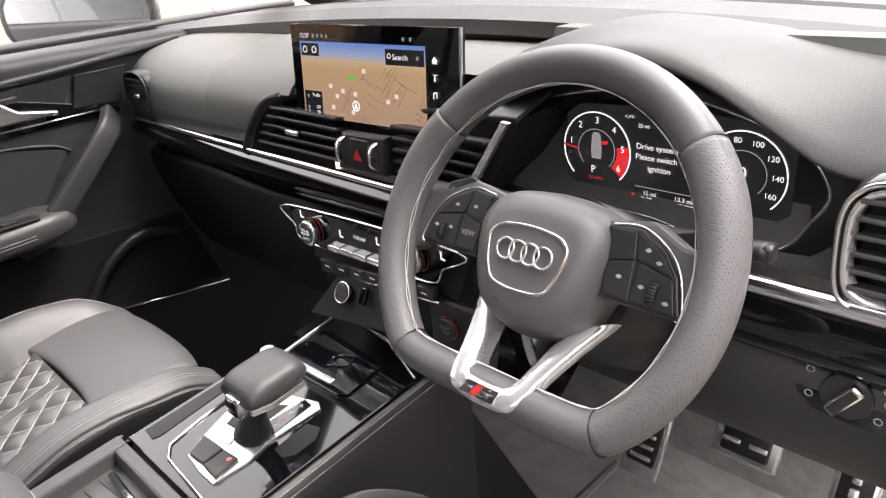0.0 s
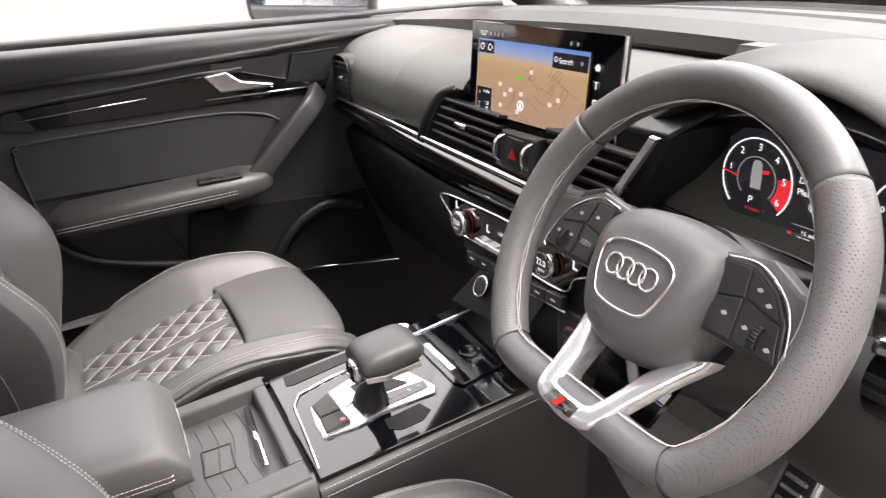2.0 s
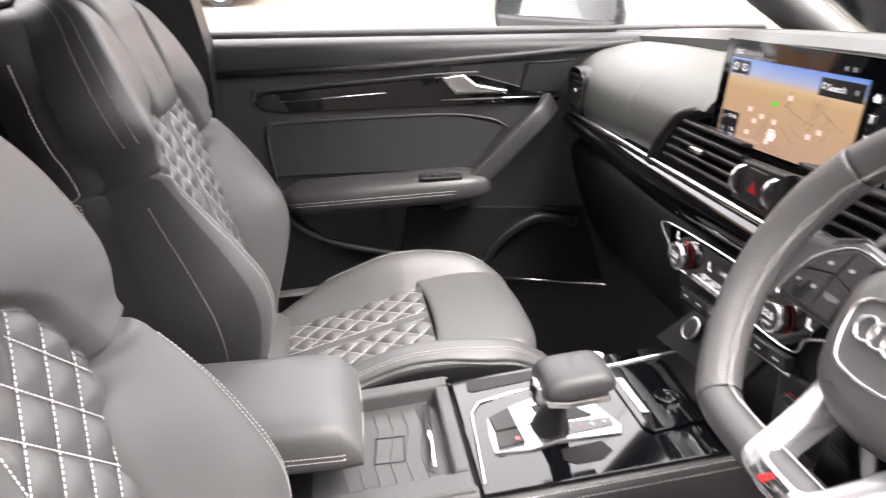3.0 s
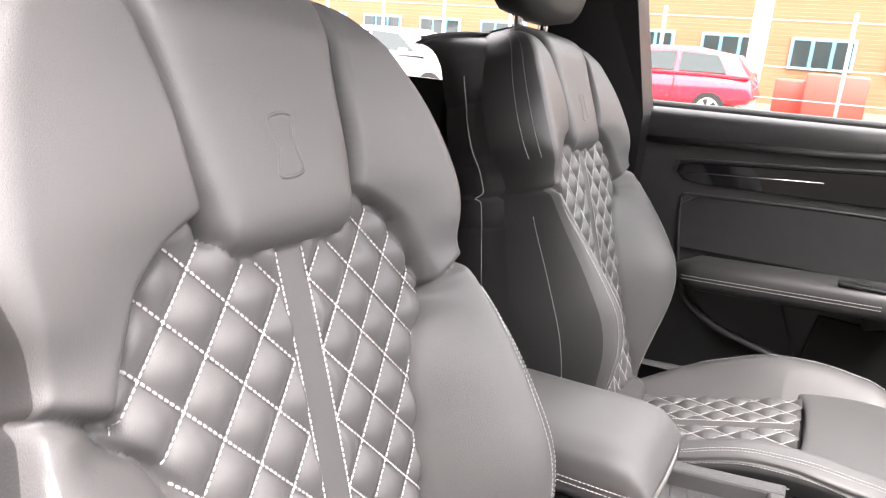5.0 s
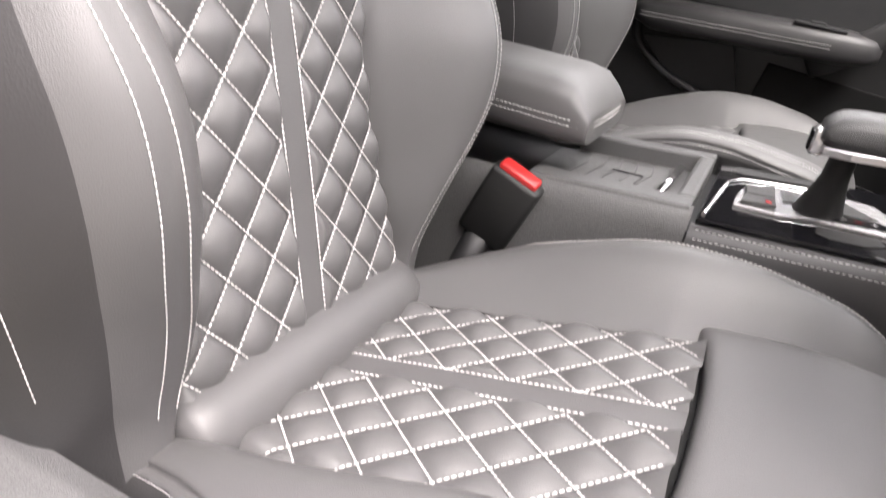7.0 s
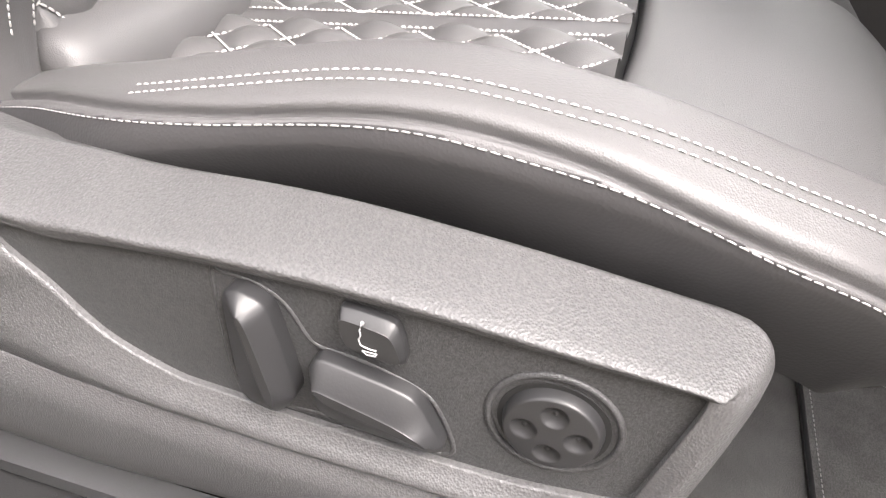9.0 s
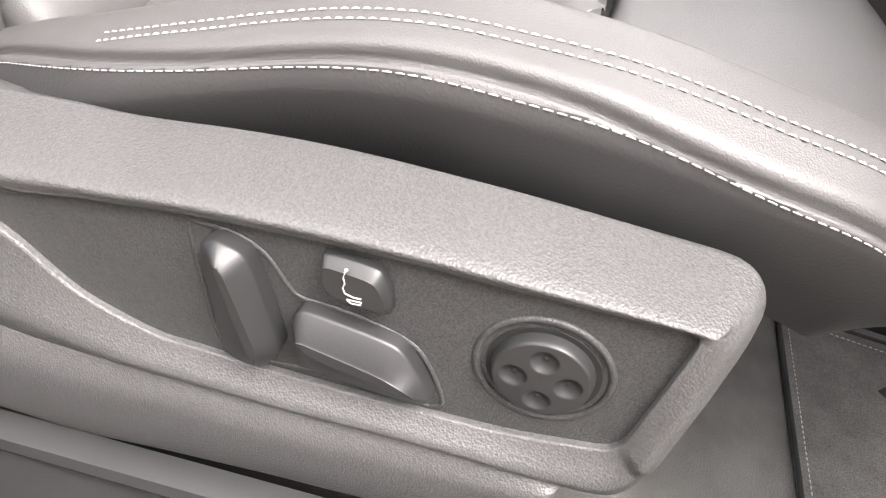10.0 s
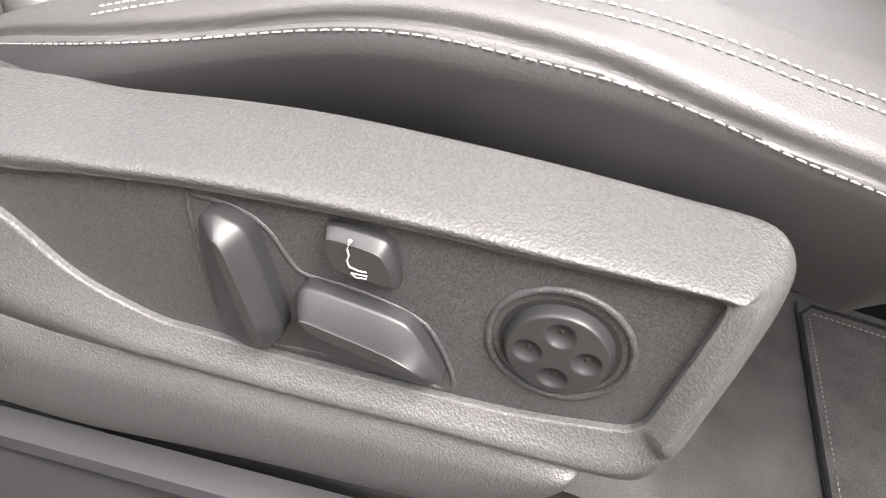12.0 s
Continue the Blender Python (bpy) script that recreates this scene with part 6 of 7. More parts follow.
part("car_marker", prism([SPT(u, v, 0.0021) for u, v in ((0.408, 0.83), (0.42, 0.76), (0.432, 0.83))], s_n, 0.0003), G_WHITE, scr)
for q in ((0.075, 0.19, 0.195, 0.32), (0.615, 0.21, 0.83, 0.36), (0.075, 0.69, 0.195, 0.95)):
    part("map_box", prism([SPT(q[0], q[1], 0.0016), SPT(q[2], q[1], 0.0016), SPT(q[2], q[3], 0.0016), SPT(q[0], q[3], 0.0016)], s_n, 0.0003), G_BLACK, scr)
tx = lambda s, u, v, sz, al="CENTER": wording("screen_letters", s, SPT(u, v, 0.0023), s_r, s_u, sz, G_WHITE, scr, al)
tx("Search", 0.70, 0.285, 0.0095)
tx("12:37", 0.105, 0.115, 0.0085)
tx("Traffic", 0.155, 0.735, 0.0065)
tx("125", 0.165, 0.86, 0.0065)
tx("30", 0.165, 0.915, 0.0065)
for u, v in ((0.103, 0.255), (0.165, 0.255)):
    part("screen_symbol", ring(SPT(u, v, 0.0022), s_n, 0.0040, 0.0006, 16, 4), G_WHITE, scr)
part("screen_symbol", ring(SPT(0.637, 0.275, 0.0022), s_n, 0.0028, 0.0005, 16, 4), G_WHITE, scr)
for u, v in ((0.165, 0.115), (0.195, 0.115), (0.225, 0.115), (0.255, 0.115), (0.72, 0.115), (0.76, 0.115), (0.795, 0.285), (0.10, 0.75), (0.10, 0.87), (0.10, 0.915)):
    part("screen_symbol", prism([SPT(u - 0.007, v - 0.018, 0.0022), SPT(u + 0.007, v - 0.018, 0.0022), SPT(u + 0.004, v + 0.018, 0.0022), SPT(u - 0.004, v + 0.018, 0.0022)], s_n, 0.0002), G_DIM, scr)
for u, v, sh in ((0.885, 0.29, ((-1, 0.2), (0, -1), (1, 0.2), (0.7, 0.3), (0.7, 1), (-0.7, 1), (-0.7, 0.3))), (0.885, 0.45, ((-0.2, 1), (-0.2, -0.6), (-1, -0.9), (1, -0.9), (0.2, -0.6), (0.2, 1))), (0.885, 0.61, ((-0.6, 1), (-0.6, -0.8), (0.7, -1), (0.7, 0.7), (0.4, 0.7), (0.4, -0.6), (-0.3, -0.4), (-0.3, 1))), (0.885, 0.77, ((-0.9, -0.7), (-0.4, -0.9), (-0.2, -0.2), (0.4, 0.4), (0.9, 0.4), (0.7, 0.9), (0, 0.8)))):
    part("screen_symbol", prism([SPT(u + 0.016 * a, v + 0.034 * c, 0.0022) for a, c in sh], s_n, 0.0002), G_WHITE, scr)

# ---- instrument cluster ----
cl = root("instrument_cluster", (0.37, 0.50, 0.81), "digital instrument cluster with two dials behind the wheel", "instrument cluster")
IY = 0.500
CP = [(0.246, 0.906), (0.262, 0.918), (0.37, 0.924), (0.48, 0.918), (0.496, 0.906), (0.496, 0.835), (0.478, 0.820), (0.37, 0.814), (0.264, 0.820), (0.246, 0.835)]
part("glass", prism([(a, IY, b) for a, b in CP], (0, 1, 0), 0.006), G_BLACK, cl, "black glass display")
BN = [(0.150, 0.845), (0.152, 0.882), (0.168, 0.897), (0.211, 0.918), (0.287, 0.938), (0.378, 0.943), (0.489, 0.914), (0.531, 0.872), (0.518, 0.836), (0.491, 0.803), (0.418, 0.796), (0.352, 0.808), (0.181, 0.808), (0.156, 0.818)]
bo = spline([(a, IY - 0.012, b) for a, b in BN], 90, closed=True)
part("cluster_rim", tube(bo, 0.0020, 6, closed=True, up=(0, 1, 0)), M_CHROME, cl, "thin bright rim")
W_ = np.zeros((90, 5, 3))
for j, (k, yy) in enumerate(((1.0, -0.012), (0.985, 0.004), (0.93, 0.010), (0.88, 0.010), (0.80, 0.0105))):
    for i in range(90):
        W_[i, j] = (0.345 + (bo[i, 0] - 0.345) * k, IY + yy, 0.868 + (bo[i, 2] - 0.868) * k)
part("cluster_surround", sheet("w", W_, wrap=True), M_PLASTIC, cl, "dark recessed surround")
O_ = np.zeros((90, 3, 3))
for j, (k, yy) in enumerate(((1.0, -0.013), (1.12, -0.012), (1.3, 0.02))):
    for i in range(90):
        O_[i, j] = (0.345 + (bo[i, 0] - 0.345) * k, IY + yy, 0.868 + (bo[i, 2] - 0.868) * k)
part("cluster_border", sheet("w", O_, wrap=True), M_PLASTIC, cl)
cw = lambda s, x, z, sz, m=None: wording("cluster_letters", s, (x, IY - 0.0016, z), (1, 0, 0), (0, 0, 1), sz, m or G_WHITE, cl)
arc = lambda cx_, cz_, r, a0, a1, n: [(cx_ + r * math.sin(radians(a)), IY - 0.0012, cz_ + r * math.cos(radians(a))) for a in np.linspace(a0, a1, n)]
for cx_ in (0.285, 0.449):
    cz_ = 0.869
    part("dial_ring", tube(arc(cx_, cz_, 0.0425, -135, 135, 50), 0.0008, 5), G_WHITE, cl, "lit dial ring")
    part("dial_ring", tube(arc(cx_, cz_, 0.0235, -135, 135, 40), 0.0005, 5), G_DIM, cl)
for k, s in enumerate("123456"):
    a = radians(-78 + 40 * k)
    cw(s, 0.285 + 0.0335 * math.sin(a), 0.869 + 0.0335 * math.cos(a), 0.0105)
for k, s in enumerate(("20", "40", "60", "80", "100", "120", "140", "160")):
    a = radians(-112 + 33.5 * k)
    cw(s, 0.449 + 0.0335 * math.sin(a), 0.869 + 0.0335 * math.cos(a), 0.0080)
part("red_sector", sheet("r", np.array([[(0.285 + r * math.sin(radians(a)), IY - 0.0009, 0.869 + r * math.cos(radians(a))) for r in (0.026, 0.0415)] for a in np.linspace(78, 132, 14)]), smooth=False), G_RED, cl, "red lit sector")
part("needle", tube([(0.285 - 0.042, IY - 0.002, 0.871), (0.285 - 0.022, IY - 0.002, 0.868)], 0.0007, 5), G_RED, cl, "red needle")
part("car_symbol", prism([(0.285 + a, IY - 0.001, 0.874 + b_) for a, b_ in ((-0.006, -0.015), (0.006, -0.015), (0.0068, -0.004), (0.0055, 0.012), (0.003, 0.015), (-0.003, 0.015), (-0.0055, 0.012), (-0.0068, -0.004))], (0, -1, 0), 0.0004), G_DIM, cl)
part("door_symbol", prism([(0.292 + a, IY - 0.001, 0.876 + b_) for a, b_ in ((0, 0), (0.007, 0.001), (0.008, 0.005), (0, 0.004))], (0, -1, 0), 0.0004), G_RED, cl)
cw("P", 0.281, 0.846, 0.0115)
cw("DYNAMIC", 0.285, 0.8365, 0.0045, G_RED)
cw("0", 0.449, 0.869, 0.0190)
cw("MPH", 0.449, 0.8555, 0.0052)
cw("Drive system a", 0.362, 0.881, 0.0090)
cw("Please switch o", 0.362, 0.8695, 0.0090)
cw("ignition", 0.362, 0.858, 0.0090)
part("message_frame", tube([(0.334, IY - 0.001, 0.836), (0.400, IY - 0.001, 0.836)], 0.0005, 4), G_DIM, cl)
cw("15 mi", 0.352, 0.8295, 0.0070)
cw("12:37", 0.347, 0.8225, 0.0070)
cw("13.3 mi", 0.391, 0.8295, 0.0070)
cw("+12.0°C", 0.391, 0.8225, 0.0070)
cw("AUTO", 0.3265, 0.9115, 0.0040)
cw("20 mi", 0.343, 0.903, 0.0060)
part("belt_symbol", block(0.332, IY - 0.001, 0.8225, 0.004, 0.0006, 0.009, 0), G_RED, cl)
part("brake_symbol", ring((0.364, IY - 0.001, 0.911), (0, 1, 0), 0.0042, 0.0008, 18, 4), G_RED, cl)
part("brake_symbol", ring((0.412, IY - 0.001, 0.823), (0, 1, 0), 0.0052, 0.0012, 18, 4), G_RED, cl)

# ---- light switch and pedals ----
ls = root("light_switch", (0.59, 0.40, 0.735), "dark light switch panel with a chrome rotary knob", "control panel")
LO = [(0.546, 0.757), (0.552, 0.722), (0.568, 0.708), (0.632, 0.702), (0.640, 0.735), (0.632, 0.772), (0.560, 0.765)]
part("panel_plate", prism([(a, 0.405, b_) for a, b_ in LO], (0, -1, 0), 0.006, 0.0015), M_GLOSS, ls)
part("knob_base", disc((0.592, 0.399, 0.733), (0, -1, 0), 0.0205, 0.004, 36, 0.001), M_BUTTON, ls)
part("rotary_grip", block(0.592, 0.392, 0.733, 0.013, 0.012, 0.036, 0.003, Euler((0, radians(35), 0)).to_matrix()), M_CHROME, ls, "chrome rotary grip")
part("rotary_face", block(0.592, 0.3858, 0.733, 0.008, 0.0012, 0.029, 0.0004, Euler((0, radians(35), 0)).to_matrix()), M_BUTTON, ls)
wording("switch_letters", "AUTO", (0.610, 0.3985, 0.759), (1, 0, 0), (0, 0, 1), 0.0062, M_WHITE_INK, ls)
wording("switch_letters", "O", (0.594, 0.3985, 0.762), (1, 0, 0), (0, 0, 1), 0.007, M_WHITE_INK, ls)
for x, z in ((0.562, 0.747), (0.563, 0.723), (0.620, 0.748), (0.622, 0.736), (0.617, 0.718)):
    part("switch_symbol", ring((x, 0.3985, z), (0, 1, 0), 0.0030, 0.0006, 14, 4), M_WHITE_INK, ls)
for nm, x0, x1, z0, z1, slots, yy, lb in (("foot_rest", 0.226, 0.292, 0.262, 0.44, 7, 0.70, "steel foot rest plate with rubber slots"), ("brake_pedal", 0.374, 0.466, 0.382, 0.470, 2, 0.68, "steel brake pedal with rubber pads"), ("accelerator_pedal", 0.528, 0.585, 0.36, 0.460, 3, 0.70, "steel accelerator pedal with rubber pads")):
    pd = root(nm, ((x0 + x1) / 2, yy, z0), lb, "pedal")
    rt = Euler((radians(-28), 0, 0)).to_matrix()
    part("plate", block((x0 + x1) / 2, yy, (z0 + z1) / 2, x1 - x0, 0.010, z1 - z0, 0.006, rt), M_ALU, pd, "brushed steel plate")
    part("pad", block((x0 + x1) / 2, yy - 0.0035, (z0 + z1) / 2, (x1 - x0) * 0.74, 0.010, (z1 - z0) * 0.74, 0.005, rt), M_RUBBER, pd, "black rubber pad")
    for k in range(slots):
        f = (k + 0.5) / slots - 0.5
        for sx in ((-0.2, 0.2) if nm == "brake_pedal" else (0.0,)):
            c = Vector(((x0 + x1) / 2 + sx * (x1 - x0), yy, (z0 + z1) / 2)) + rt @ Vector((0, -0.0105, f * (z1 - z0) * 0.72))
            w = (x1 - x0) * (0.28 if nm == "brake_pedal" else (0.55 if nm == "foot_rest" else 0.22))
            part("stud", block(c.x, c.y, c.z, w, 0.005, 0.008 if nm != "accelerator_pedal" else 0.018, 0.0022, rt), M_ALU, pd, "raised steel stud")
    part("pedal_arm", tube([((x0 + x1) / 2, yy + 0.01, (z0 + z1) / 2), ((x0 + x1) / 2, yy + 0.10, z1 + 0.10)], 0.012, 8), M_SHADE_BLACK, pd)
mat_ = root("floor_mat", (0.40, 0.5, 0.155), "dark grey floor mat with white edge stitching", "floor mat")
part("mat_body", block(0.375, 0.60, 0.1535, 0.47, 0.43, 0.006, 0.002), M_CARPET, mat_)
part("mat_edge", tube([(0.145, 0.78, 0.1575), (0.14, 0.55, 0.1575), (0.145, 0.40, 0.1575), (0.165, 0.386, 0.1575), (0.60, 0.386, 0.1575)], 0.0024, 8), M_ALCANTARA, mat_)
tagged(part("mat_stitching", stitch_mesh([(np.array([(0.157, y, 0.1570) for y in np.linspace(0.40, 0.77, 60)]), np.tile([0, 0, 1.0], (60, 1))), (np.array([(x, 0.396, 0.1570) for x in np.linspace(0.165, 0.6, 100)]), np.tile([0, 0, 1.0], (100, 1)))], 0.006, 0.004, 0.0014, 0.001), M_THREAD, mat_), kind="stuff")

# ---- selector panel ----
sel = root("gear_selector_surround", (0.0, 0.15, 0.56), "satin silver selector surround with buttons and gear letters", "control panel")
part("silver_plate", prism([kpt(a, b_, 0.0045) for a, b_ in ((-0.012, 0.079), (-0.026, 0.105), (-0.050, 0.172), (-0.040, 0.205), (0.048, 0.232), (0.060, 0.226), (0.054, 0.152), (0.062, 0.118), (0.056, 0.074), (0.024, 0.074))], (0, 0, 1), 0.003, 0.001), M_ALU, sel)
part("letter_strip", prism([kpt(a, b_, 0.0082) for a, b_ in ((0.022, 0.146), (0.030, 0.224), (0.046, 0.222), (0.049, 0.152))], (0, 0, 1), 0.0006), M_GLOSS, sel)
part("boot_plate", prism([kpt(a, b_, 0.0082) for a, b_ in ((-0.014, 0.122), (-0.032, 0.170), (0.020, 0.205), (0.020, 0.140), (0.010, 0.124))], (0, 0, 1), 0.0006), M_RUBBER, sel)
for q in (((-0.008, 0.080), (-0.022, 0.108), (0.020, 0.110), (0.021, 0.082)), ((0.024, 0.081), (0.024, 0.110), (0.050, 0.112), (0.054, 0.079))):
    part("selector_button", prism([kpt(a, b_, 0.0080) for a, b_ in q], (0, 0, 1), 0.004, 0.0012), M_DASH, sel, "grey selector button")
part("button_light", block(0.044, 0.104, KZ(0.104) + 0.0125, 0.006, 0.006, 0.0006, 0), G_RED, sel, "red light")
part("bright_plate", prism([kpt(a, b_, 0.0084) for a, b_ in ((-0.024, 0.113), (-0.018, 0.136), (0.008, 0.139), (0.018, 0.118))], (0, 0, 1), 0.001), M_CHROME, sel, "polished plate")
for s, a, b_, m in (("R", 0.038, 0.213, M_WHITE_INK), ("N", 0.038, 0.198, M_WHITE_INK), ("P", 0.038, 0.184, G_RED), ("D/S", 0.037, 0.168, M_WHITE_INK)):
    wording("gear_letters", s, kpt(a, b_, 0.0095), (0.75, 0.65, 0.06), (-0.65, 0.75, 0.07), 0.0085, m, sel)
# flat black plate, the shade of a recess as colour
part("cup_recess_shade", prism([kpt(a, b_, 0.0042) for a, b_ in ((0.068, 0.150), (0.066, 0.200), (0.086, 0.206), (0.098, 0.190), (0.098, 0.160), (0.088, 0.148))], (0, 0, 1), 0.0006), M_SHADE_BLACK, sel)
part("side_slot", prism([kpt(a, b_, 0.0042) for a, b_ in ((-0.108, 0.068), (-0.084, 0.066), (-0.080, 0.075), (-0.088, 0.18), (-0.108, 0.185))], (0, 0, 1), 0.0008), M_RUBBER, sel)
lid = root("cup_holder_cover", (0, 0.3, 0.575), "gloss black cup holder cover with a round finger hole", "cover")
part("cover_plate", prism([kpt(a, b_, 0.0048) for a, b_ in ((-0.066, 0.252), (0.058, 0.254), (0.070, 0.262), (0.064, 0.330), (-0.066, 0.340), (-0.074, 0.262))], (0, 0, 1), 0.003, 0.001), M_GLOSS, lid)
part("cover_inlay", prism([kpt(a, b_, 0.0082) for a, b_ in ((-0.046, 0.260), (0.034, 0.262), (0.034, 0.271), (-0.046, 0.269))], (0, 0, 1), 0.002, 0.0008), M_CHROME, lid, "satin chrome inlay")
part("finger_hole", ring(kpt(0.010, 0.305, 0.0085), (0, 0, 1), 0.014, 0.0018, 28, 6), M_GLOSS, lid)
rot = root("rotary_knob", (-0.085, 0.246, 0.57), "small chrome rotary knob on the console", "knob")
part("knob_base", disc((-0.085, 0.248, 0.570), (0, -0.1, 1), 0.015, 0.010, 28, 0.002), M_BUTTON, rot)
part("knob_cap", disc((-0.085, 0.247, 0.580), (0, -0.1, 1), 0.0125, 0.016, 32, 0.003), M_CHROME, rot, "chrome cap")
part("tray_symbol", tube([kpt(a, b_, -0.0070) for a, b_ in ((-0.03, -0.062), (0.02, -0.066), (0.024, -0.03), (-0.026, -0.026), (-0.03, -0.062))], 0.0008, 4), M_PLASTIC, tray)


# ---- outside ----
GZ = -0.36
M_GROUND = mat("pale_concrete", (0.115, 0.107, 0.085), 0.9, grain=0.4, scale=60, stain=0.15, stain_scale=0.5)
M_LINE = mat("white_road_paint", (0.75, 0.75, 0.73), 0.7, stain=0.1, stain_scale=4)
solo("ground", prism([(-150, -150, GZ), (150, -150, GZ), (150, 150, GZ), (-150, 150, GZ)], (0, 0, -1), 0.2), M_GROUND, "pale concrete car park surface", "ground", "structure")
for x, y, ln, a in ((-14.2, -1.7, 1.6, 62), (-15.8, -0.3, 2.2, 62), (-15.4, 2.2, 2.0, 62), (-12.5, 6.5, 2.2, 62), (-3.0, 7.0, 2.5, 20), (1.0, 6.0, 2.5, 10)):
    solo("parking_line", block(x, y, GZ + 0.004, ln, 0.10, 0.004, 0, Euler((0, 0, radians(a))).to_matrix()), M_LINE, "white painted parking line on concrete", "road marking", "structure", "parking lines")
M_TYRE = mat("tyre_rubber", (0.02, 0.02, 0.02), 0.8)
M_WINDOW = mat("dark_car_glass", (0.03, 0.04, 0.04), 0.05, rough_var=0)
M_LAMP = mat("car_lamp", (0.6, 0.6, 0.62), 0.1, rough_var=0)


def parked_car(paint, label, m, wagon=0.0):
    """A parked hatchback, nose along +x, wheels on z = 0."""
    car = root("parked_car", (0, 0, 0), label, "car", "parked cars")
    st = [(-2.10, 0.55, 0.62, 0.72), (-2.0, 0.42, 0.98, 0.80), (-1.2, 0.30, 1.00, 0.88), (0.0, 0.28, 0.97, 0.90), (1.0, 0.30, 0.92, 0.88), (1.75, 0.34, 0.80, 0.82), (2.08, 0.42, 0.66, 0.70)]
    rings = []
    for x, z0, z1, w in st:
        o = []
        for q in np.linspace(0, 2 * math.pi, 28, endpoint=False):
            c, s = math.cos(q), math.sin(q)
            o.append((x, w * (abs(c) ** 0.35) * math.copysign(1, c), (z0 + z1) / 2 + (z1 - z0) / 2 * (abs(s) ** 0.5) * math.copysign(1, s)))
        rings.append(o)
    part("body", loft(rings), paint, car)
    rings = []
    for x, zt, w in ((-1.98, 1.0, 0.70), (-1.65, 1.38, 0.62), (-0.9, 1.50, 0.62), (0.0, 1.49, 0.62), (0.45, 1.36, 0.64), (1.05, 0.98, 0.72)):
        rings.append([(x, 0.80, 0.93), (x, 0.78, 1.0), (x, w + 0.03, zt - 0.08), (x, w - 0.06, zt), (x, -w + 0.06, zt), (x, -w - 0.03, zt - 0.08), (x, -0.78, 1.0), (x, -0.80, 0.93)])
    part("cabin", loft(rings), paint, car)
    for sy in (-1, 1):
        for q in (((-1.55, 1.02), (-1.35, 1.36), (-0.62, 1.40), (-0.62, 1.02)), ((-0.52, 1.02), (-0.52, 1.40), (0.25, 1.36), (0.80, 1.02))):
            part("side_window", prism([(x, sy * (0.80 - 0.32 * (z - 0.98)), z) for x, z in q], (0, sy, 0), 0.02), M_WINDOW, car)
        for x in (-1.30, 1.32):
            wh = part("wheel", tube([(x, sy * 0.70, 0.32), (x, sy * 0.90, 0.32)], 0.32, 28), M_TYRE, car)
            part("rim", tube([(x, sy * 0.88, 0.32), (x, sy * 0.915, 0.32)], 0.215, 24), M_ALU, wh, "alloy rim")
            for k in range(5):
                a = 2 * math.pi * k / 5
                part("rim_gap", prism([(x + r * math.cos(a + d_), sy * 0.916, 0.32 + r * math.sin(a + d_)) for r, d_ in ((0.07, -0.25), (0.19, -0.28), (0.19, 0.28), (0.07, 0.25))], (0, sy, 0), 0.004), M_TYRE, wh)
        part("headlight", block(1.88, sy * 0.58, 0.70, 0.22, 0.28, 0.12, 0.03), M_LAMP, car)
        part("door_mirror", block(0.62, sy * 0.95, 1.02, 0.14, 0.18, 0.12, 0.03), paint, car)
        part("door_gap", block(-0.57, sy * 0.893, 0.68, 0.012, 0.02, 0.60, 0), M_TYRE, car)
    part("grille", block(2.02, 0, 0.58, 0.12, 0.62, 0.26, 0.04), M_GLOSS, car)
    part("number_plate", block(2.09, 0, 0.48, 0.02, 0.50, 0.11, 0.004), M_LINE, car)
    part("windscreen", prism([(1.0, -0.66, 1.0), (1.0, 0.66, 1.0), (0.50, 0.58, 1.345), (0.50, -0.58, 1.345)], (0.6, 0, 0.8), 0.02), M_WINDOW, car)
    car.matrix_basis = m
    return car


P_RED = mat("red_car_paint", (0.62, 0.02, 0.045), 0.25, coat=1.0, stain=0.03)
P_WHITE = mat("white_car_paint", (0.80, 0.80, 0.80), 0.25, coat=1.0, stain=0.03)
P_SILVER = mat("silver_car_paint", (0.55, 0.56, 0.56), 0.25, coat=1.0, stain=0.03)
parked_car(P_RED, "bright red hatchback parked outside the far window", pose(-15.6, -3.6, GZ, 0, 0, -90))
parked_car(P_WHITE, "white hatchback facing the car in the car park", pose(-18.1, 3.0, GZ, 0, 0, -50))
parked_car(P_WHITE, "white hatchback parked beyond the other cars", pose(-19.5, 8.5, GZ, 0, 0, -50))
parked_car(P_SILVER, "pale silver hatchback parked behind the car", pose(-13.5, -8.6, GZ, 0, 0, 80))
parked_car(P_WHITE, "white estate parked ahead on the concrete", pose(-4.5, 9.5, GZ, 0, 0, 170))
parked_car(P_SILVER, "silver hatchback parked ahead of the bonnet", pose(2.2, 8.0, GZ, 0, 0, -90))
# brick building with blue-framed windows
brick = bpy.data.materials.new("orange_brick")
brick.use_nodes = True
nt = brick.node_tree
bt = nt.nodes.new("ShaderNodeTexBrick")
bt.inputs["Color1"].default_value, bt.inputs["Color2"].default_value, bt.inputs["Mortar"].default_value = (0.24, 0.115, 0.055, 1), (0.26, 0.135, 0.07, 1), (0.28, 0.20, 0.15, 1)
bt.inputs["Scale"].default_value = 4.4
tc = nt.nodes.new("ShaderNodeTexCoord")
mpn = nt.nodes.new("ShaderNodeMapping")
mpn.inputs["Rotation"].default_value = (radians(90), 0, radians(90))
nt.links.new(tc.outputs["Object"], mpn.inputs["Vector"])
nt.links.new(mpn.outputs[0], bt.inputs["Vector"])
nt.links.new(bt.outputs[0], nt.nodes["Principled BSDF"].inputs["Base Color"])
nt.nodes["Principled BSDF"].inputs["Roughness"].default_value = 0.9
M_BLUE = mat("pale_blue_frame", (0.16, 0.42, 0.60), 0.5)
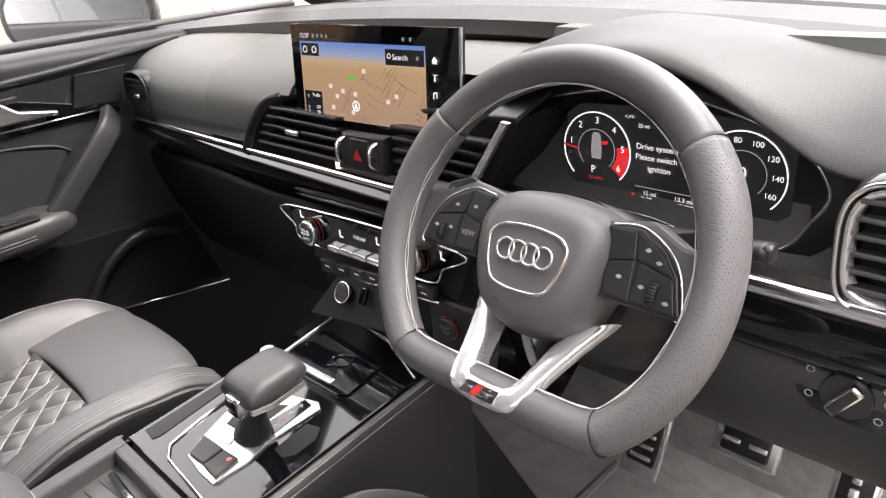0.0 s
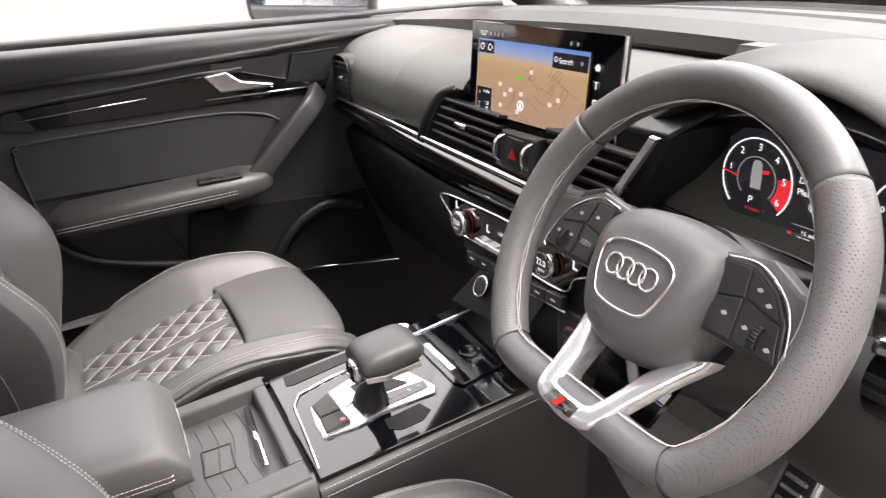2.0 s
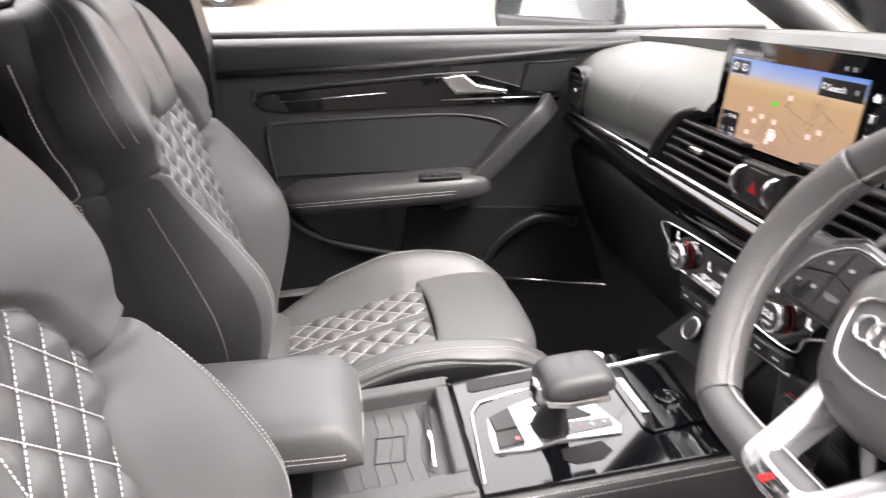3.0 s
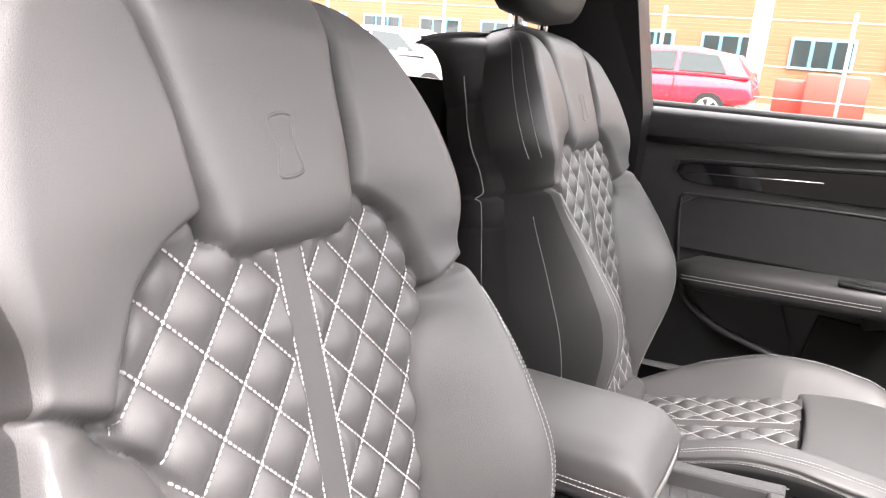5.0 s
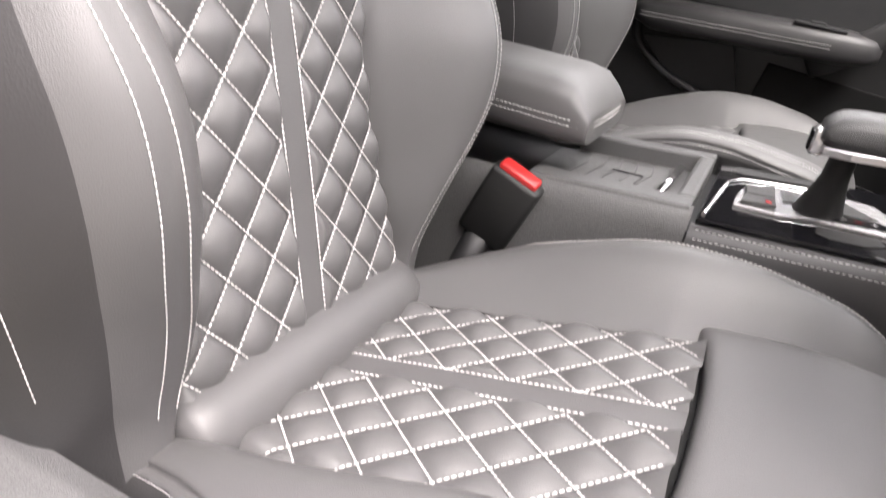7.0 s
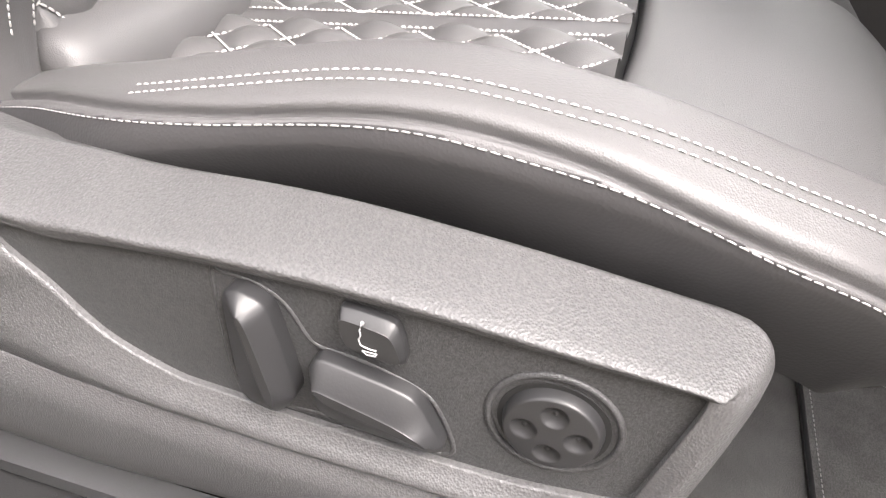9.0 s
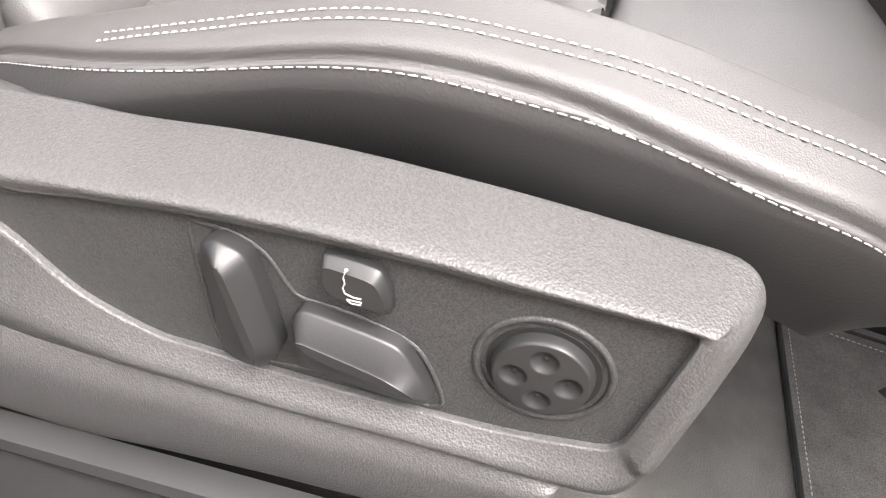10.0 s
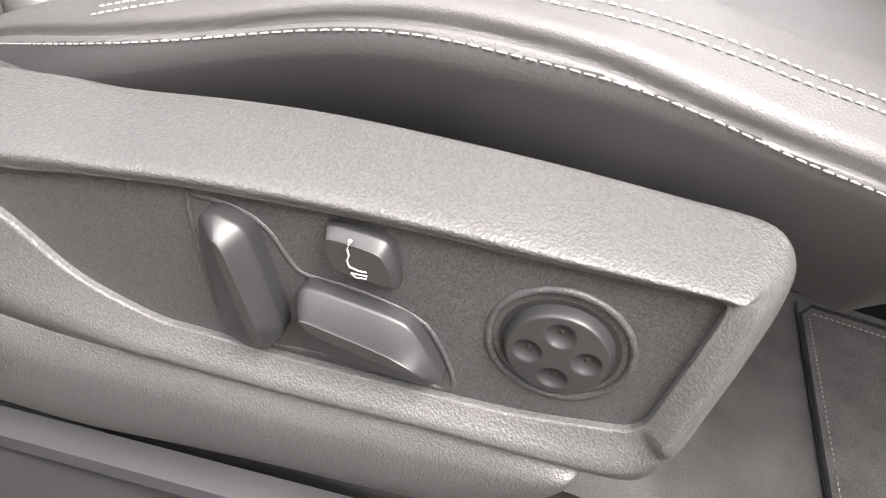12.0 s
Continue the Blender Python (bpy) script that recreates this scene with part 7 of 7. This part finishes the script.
hall = root("brick_building", (-26, -8, GZ), "orange brick building with pale blue window frames", "building")
part("wall", block(-25, -10, GZ + 4.0, 2.0, 60, 8.0, 0), brick, hall)
part("roof_edge", block(-24.9, -10, GZ + 8.1, 2.6, 60.6, 0.3, 0.02), M_BLUE, hall, "pale blue roof edge")
for n_w in range(-8, 6):
    y = -0.7 + 2.6 * n_w
    w = part("window", block(-23.97, y, GZ + 1.55, 0.10, 1.75, 0.92, 0.0), M_BLUE, hall, "pale blue framed window")
    for k in range(3):
        part("pane", block(-23.90, y - 0.56 + 0.56 * k, GZ + 1.55, 0.06, 0.46, 0.76, 0), M_WINDOW, w)
for y in range(-30, 14, 2):
    solo("fence_post", tube([(-17.5, y, GZ), (-17.5, y, GZ + 2.4)], 0.04, 6), P_SILVER, "slim galvanised fence post by the building", "fence post", group="fence posts")
for z in (0.5, 1.2, 2.2):
    solo("fence_wire", tube([(-17.5, -30, GZ + z), (-17.5, 14, GZ + z)], 0.008, 5), P_SILVER, "thin galvanised fence wire", "fence wire", group="fence wires")
solo("lamp_post", tube([(-18.0, -1.9, GZ), (-18.0, -1.9, GZ + 7)], 0.2, 14), P_WHITE, "white painted lamp post beside the fence", "lamp post")
M_BIN = mat("red_container", (0.55, 0.07, 0.05), 0.5)
solo("container", block(-18.6, -0.1, GZ + 0.55, 1.0, 1.3, 1.1, 0.05), M_BIN, "red steel container by the fence", "container", group="containers")
solo("container", block(-19.5, -1.0, GZ + 0.45, 1.0, 0.9, 0.9, 0.05), M_BIN, "red steel container by the fence", "container", group="containers")
# a tree and a bush far behind
rnd = random.Random(11)
M_LEAF = mat("green_leaves", (0.09, 0.14, 0.03), 0.6, stain=0.4, stain_scale=3)
M_BARK = mat("bark", (0.12, 0.09, 0.06), 0.9, grain=0.5, scale=40)
for tx_, ty_ in ((-16.5, -16.5), (-13.0, -18.5)):
    tree = root("tree", (tx_, ty_, GZ), "leafy green tree behind the car park", "tree", "trees")
    part("trunk", tube([(tx_, ty_, GZ), (tx_ + 0.1, ty_, GZ + 2.0), (tx_, ty_ + 0.1, GZ + 4.5)], [0.16, 0.12, 0.04], 10), M_BARK, tree)
    V, Fc = [], []
    for k in range(2600):
        d = Vector((rnd.gauss(0, 1), rnd.gauss(0, 1), rnd.gauss(0, 1))).normalized() * (rnd.random() ** 0.4)
        c = Vector((tx_, ty_, GZ + 3.4)) + Vector((d.x * 2.0, d.y * 2.0, d.z * 1.9)) * (0.8 + 0.35 * noise.noise(d * 2.5))
        u = Vector((rnd.gauss(0, 1), rnd.gauss(0, 1), rnd.gauss(0, 1))).normalized() * 0.11
        w = u.orthogonal().normalized() * 0.06
        o = len(V)
        V += [tuple(c - u), tuple(c + w), tuple(c + u), tuple(c - w)]
        Fc.append((o, o + 1, o + 2, o + 3))
    me = bpy.data.meshes.new("crown")
    me.from_pydata(V, [], Fc)
    tagged(part("crown", me, M_LEAF, tree), kind="stuff")
# the car park rises gently to the far side
SLOPE = Euler((0, radians(3.4), 0)).to_matrix().to_4x4()
for ob in list(scene.collection.objects):
    if ob.parent is None and ob.name.split(".")[0] in ("ground", "parking_line", "parked_car", "brick_building", "fence_post", "fence_wire", "lamp_post", "container", "tree"):
        if ob.name.split(".")[0] != "parked_car" and ob.type == "EMPTY":
            ob.matrix_basis = SLOPE @ Matrix.Translation(ob.location)
        else:
            ob.matrix_basis = SLOPE @ ob.matrix_basis
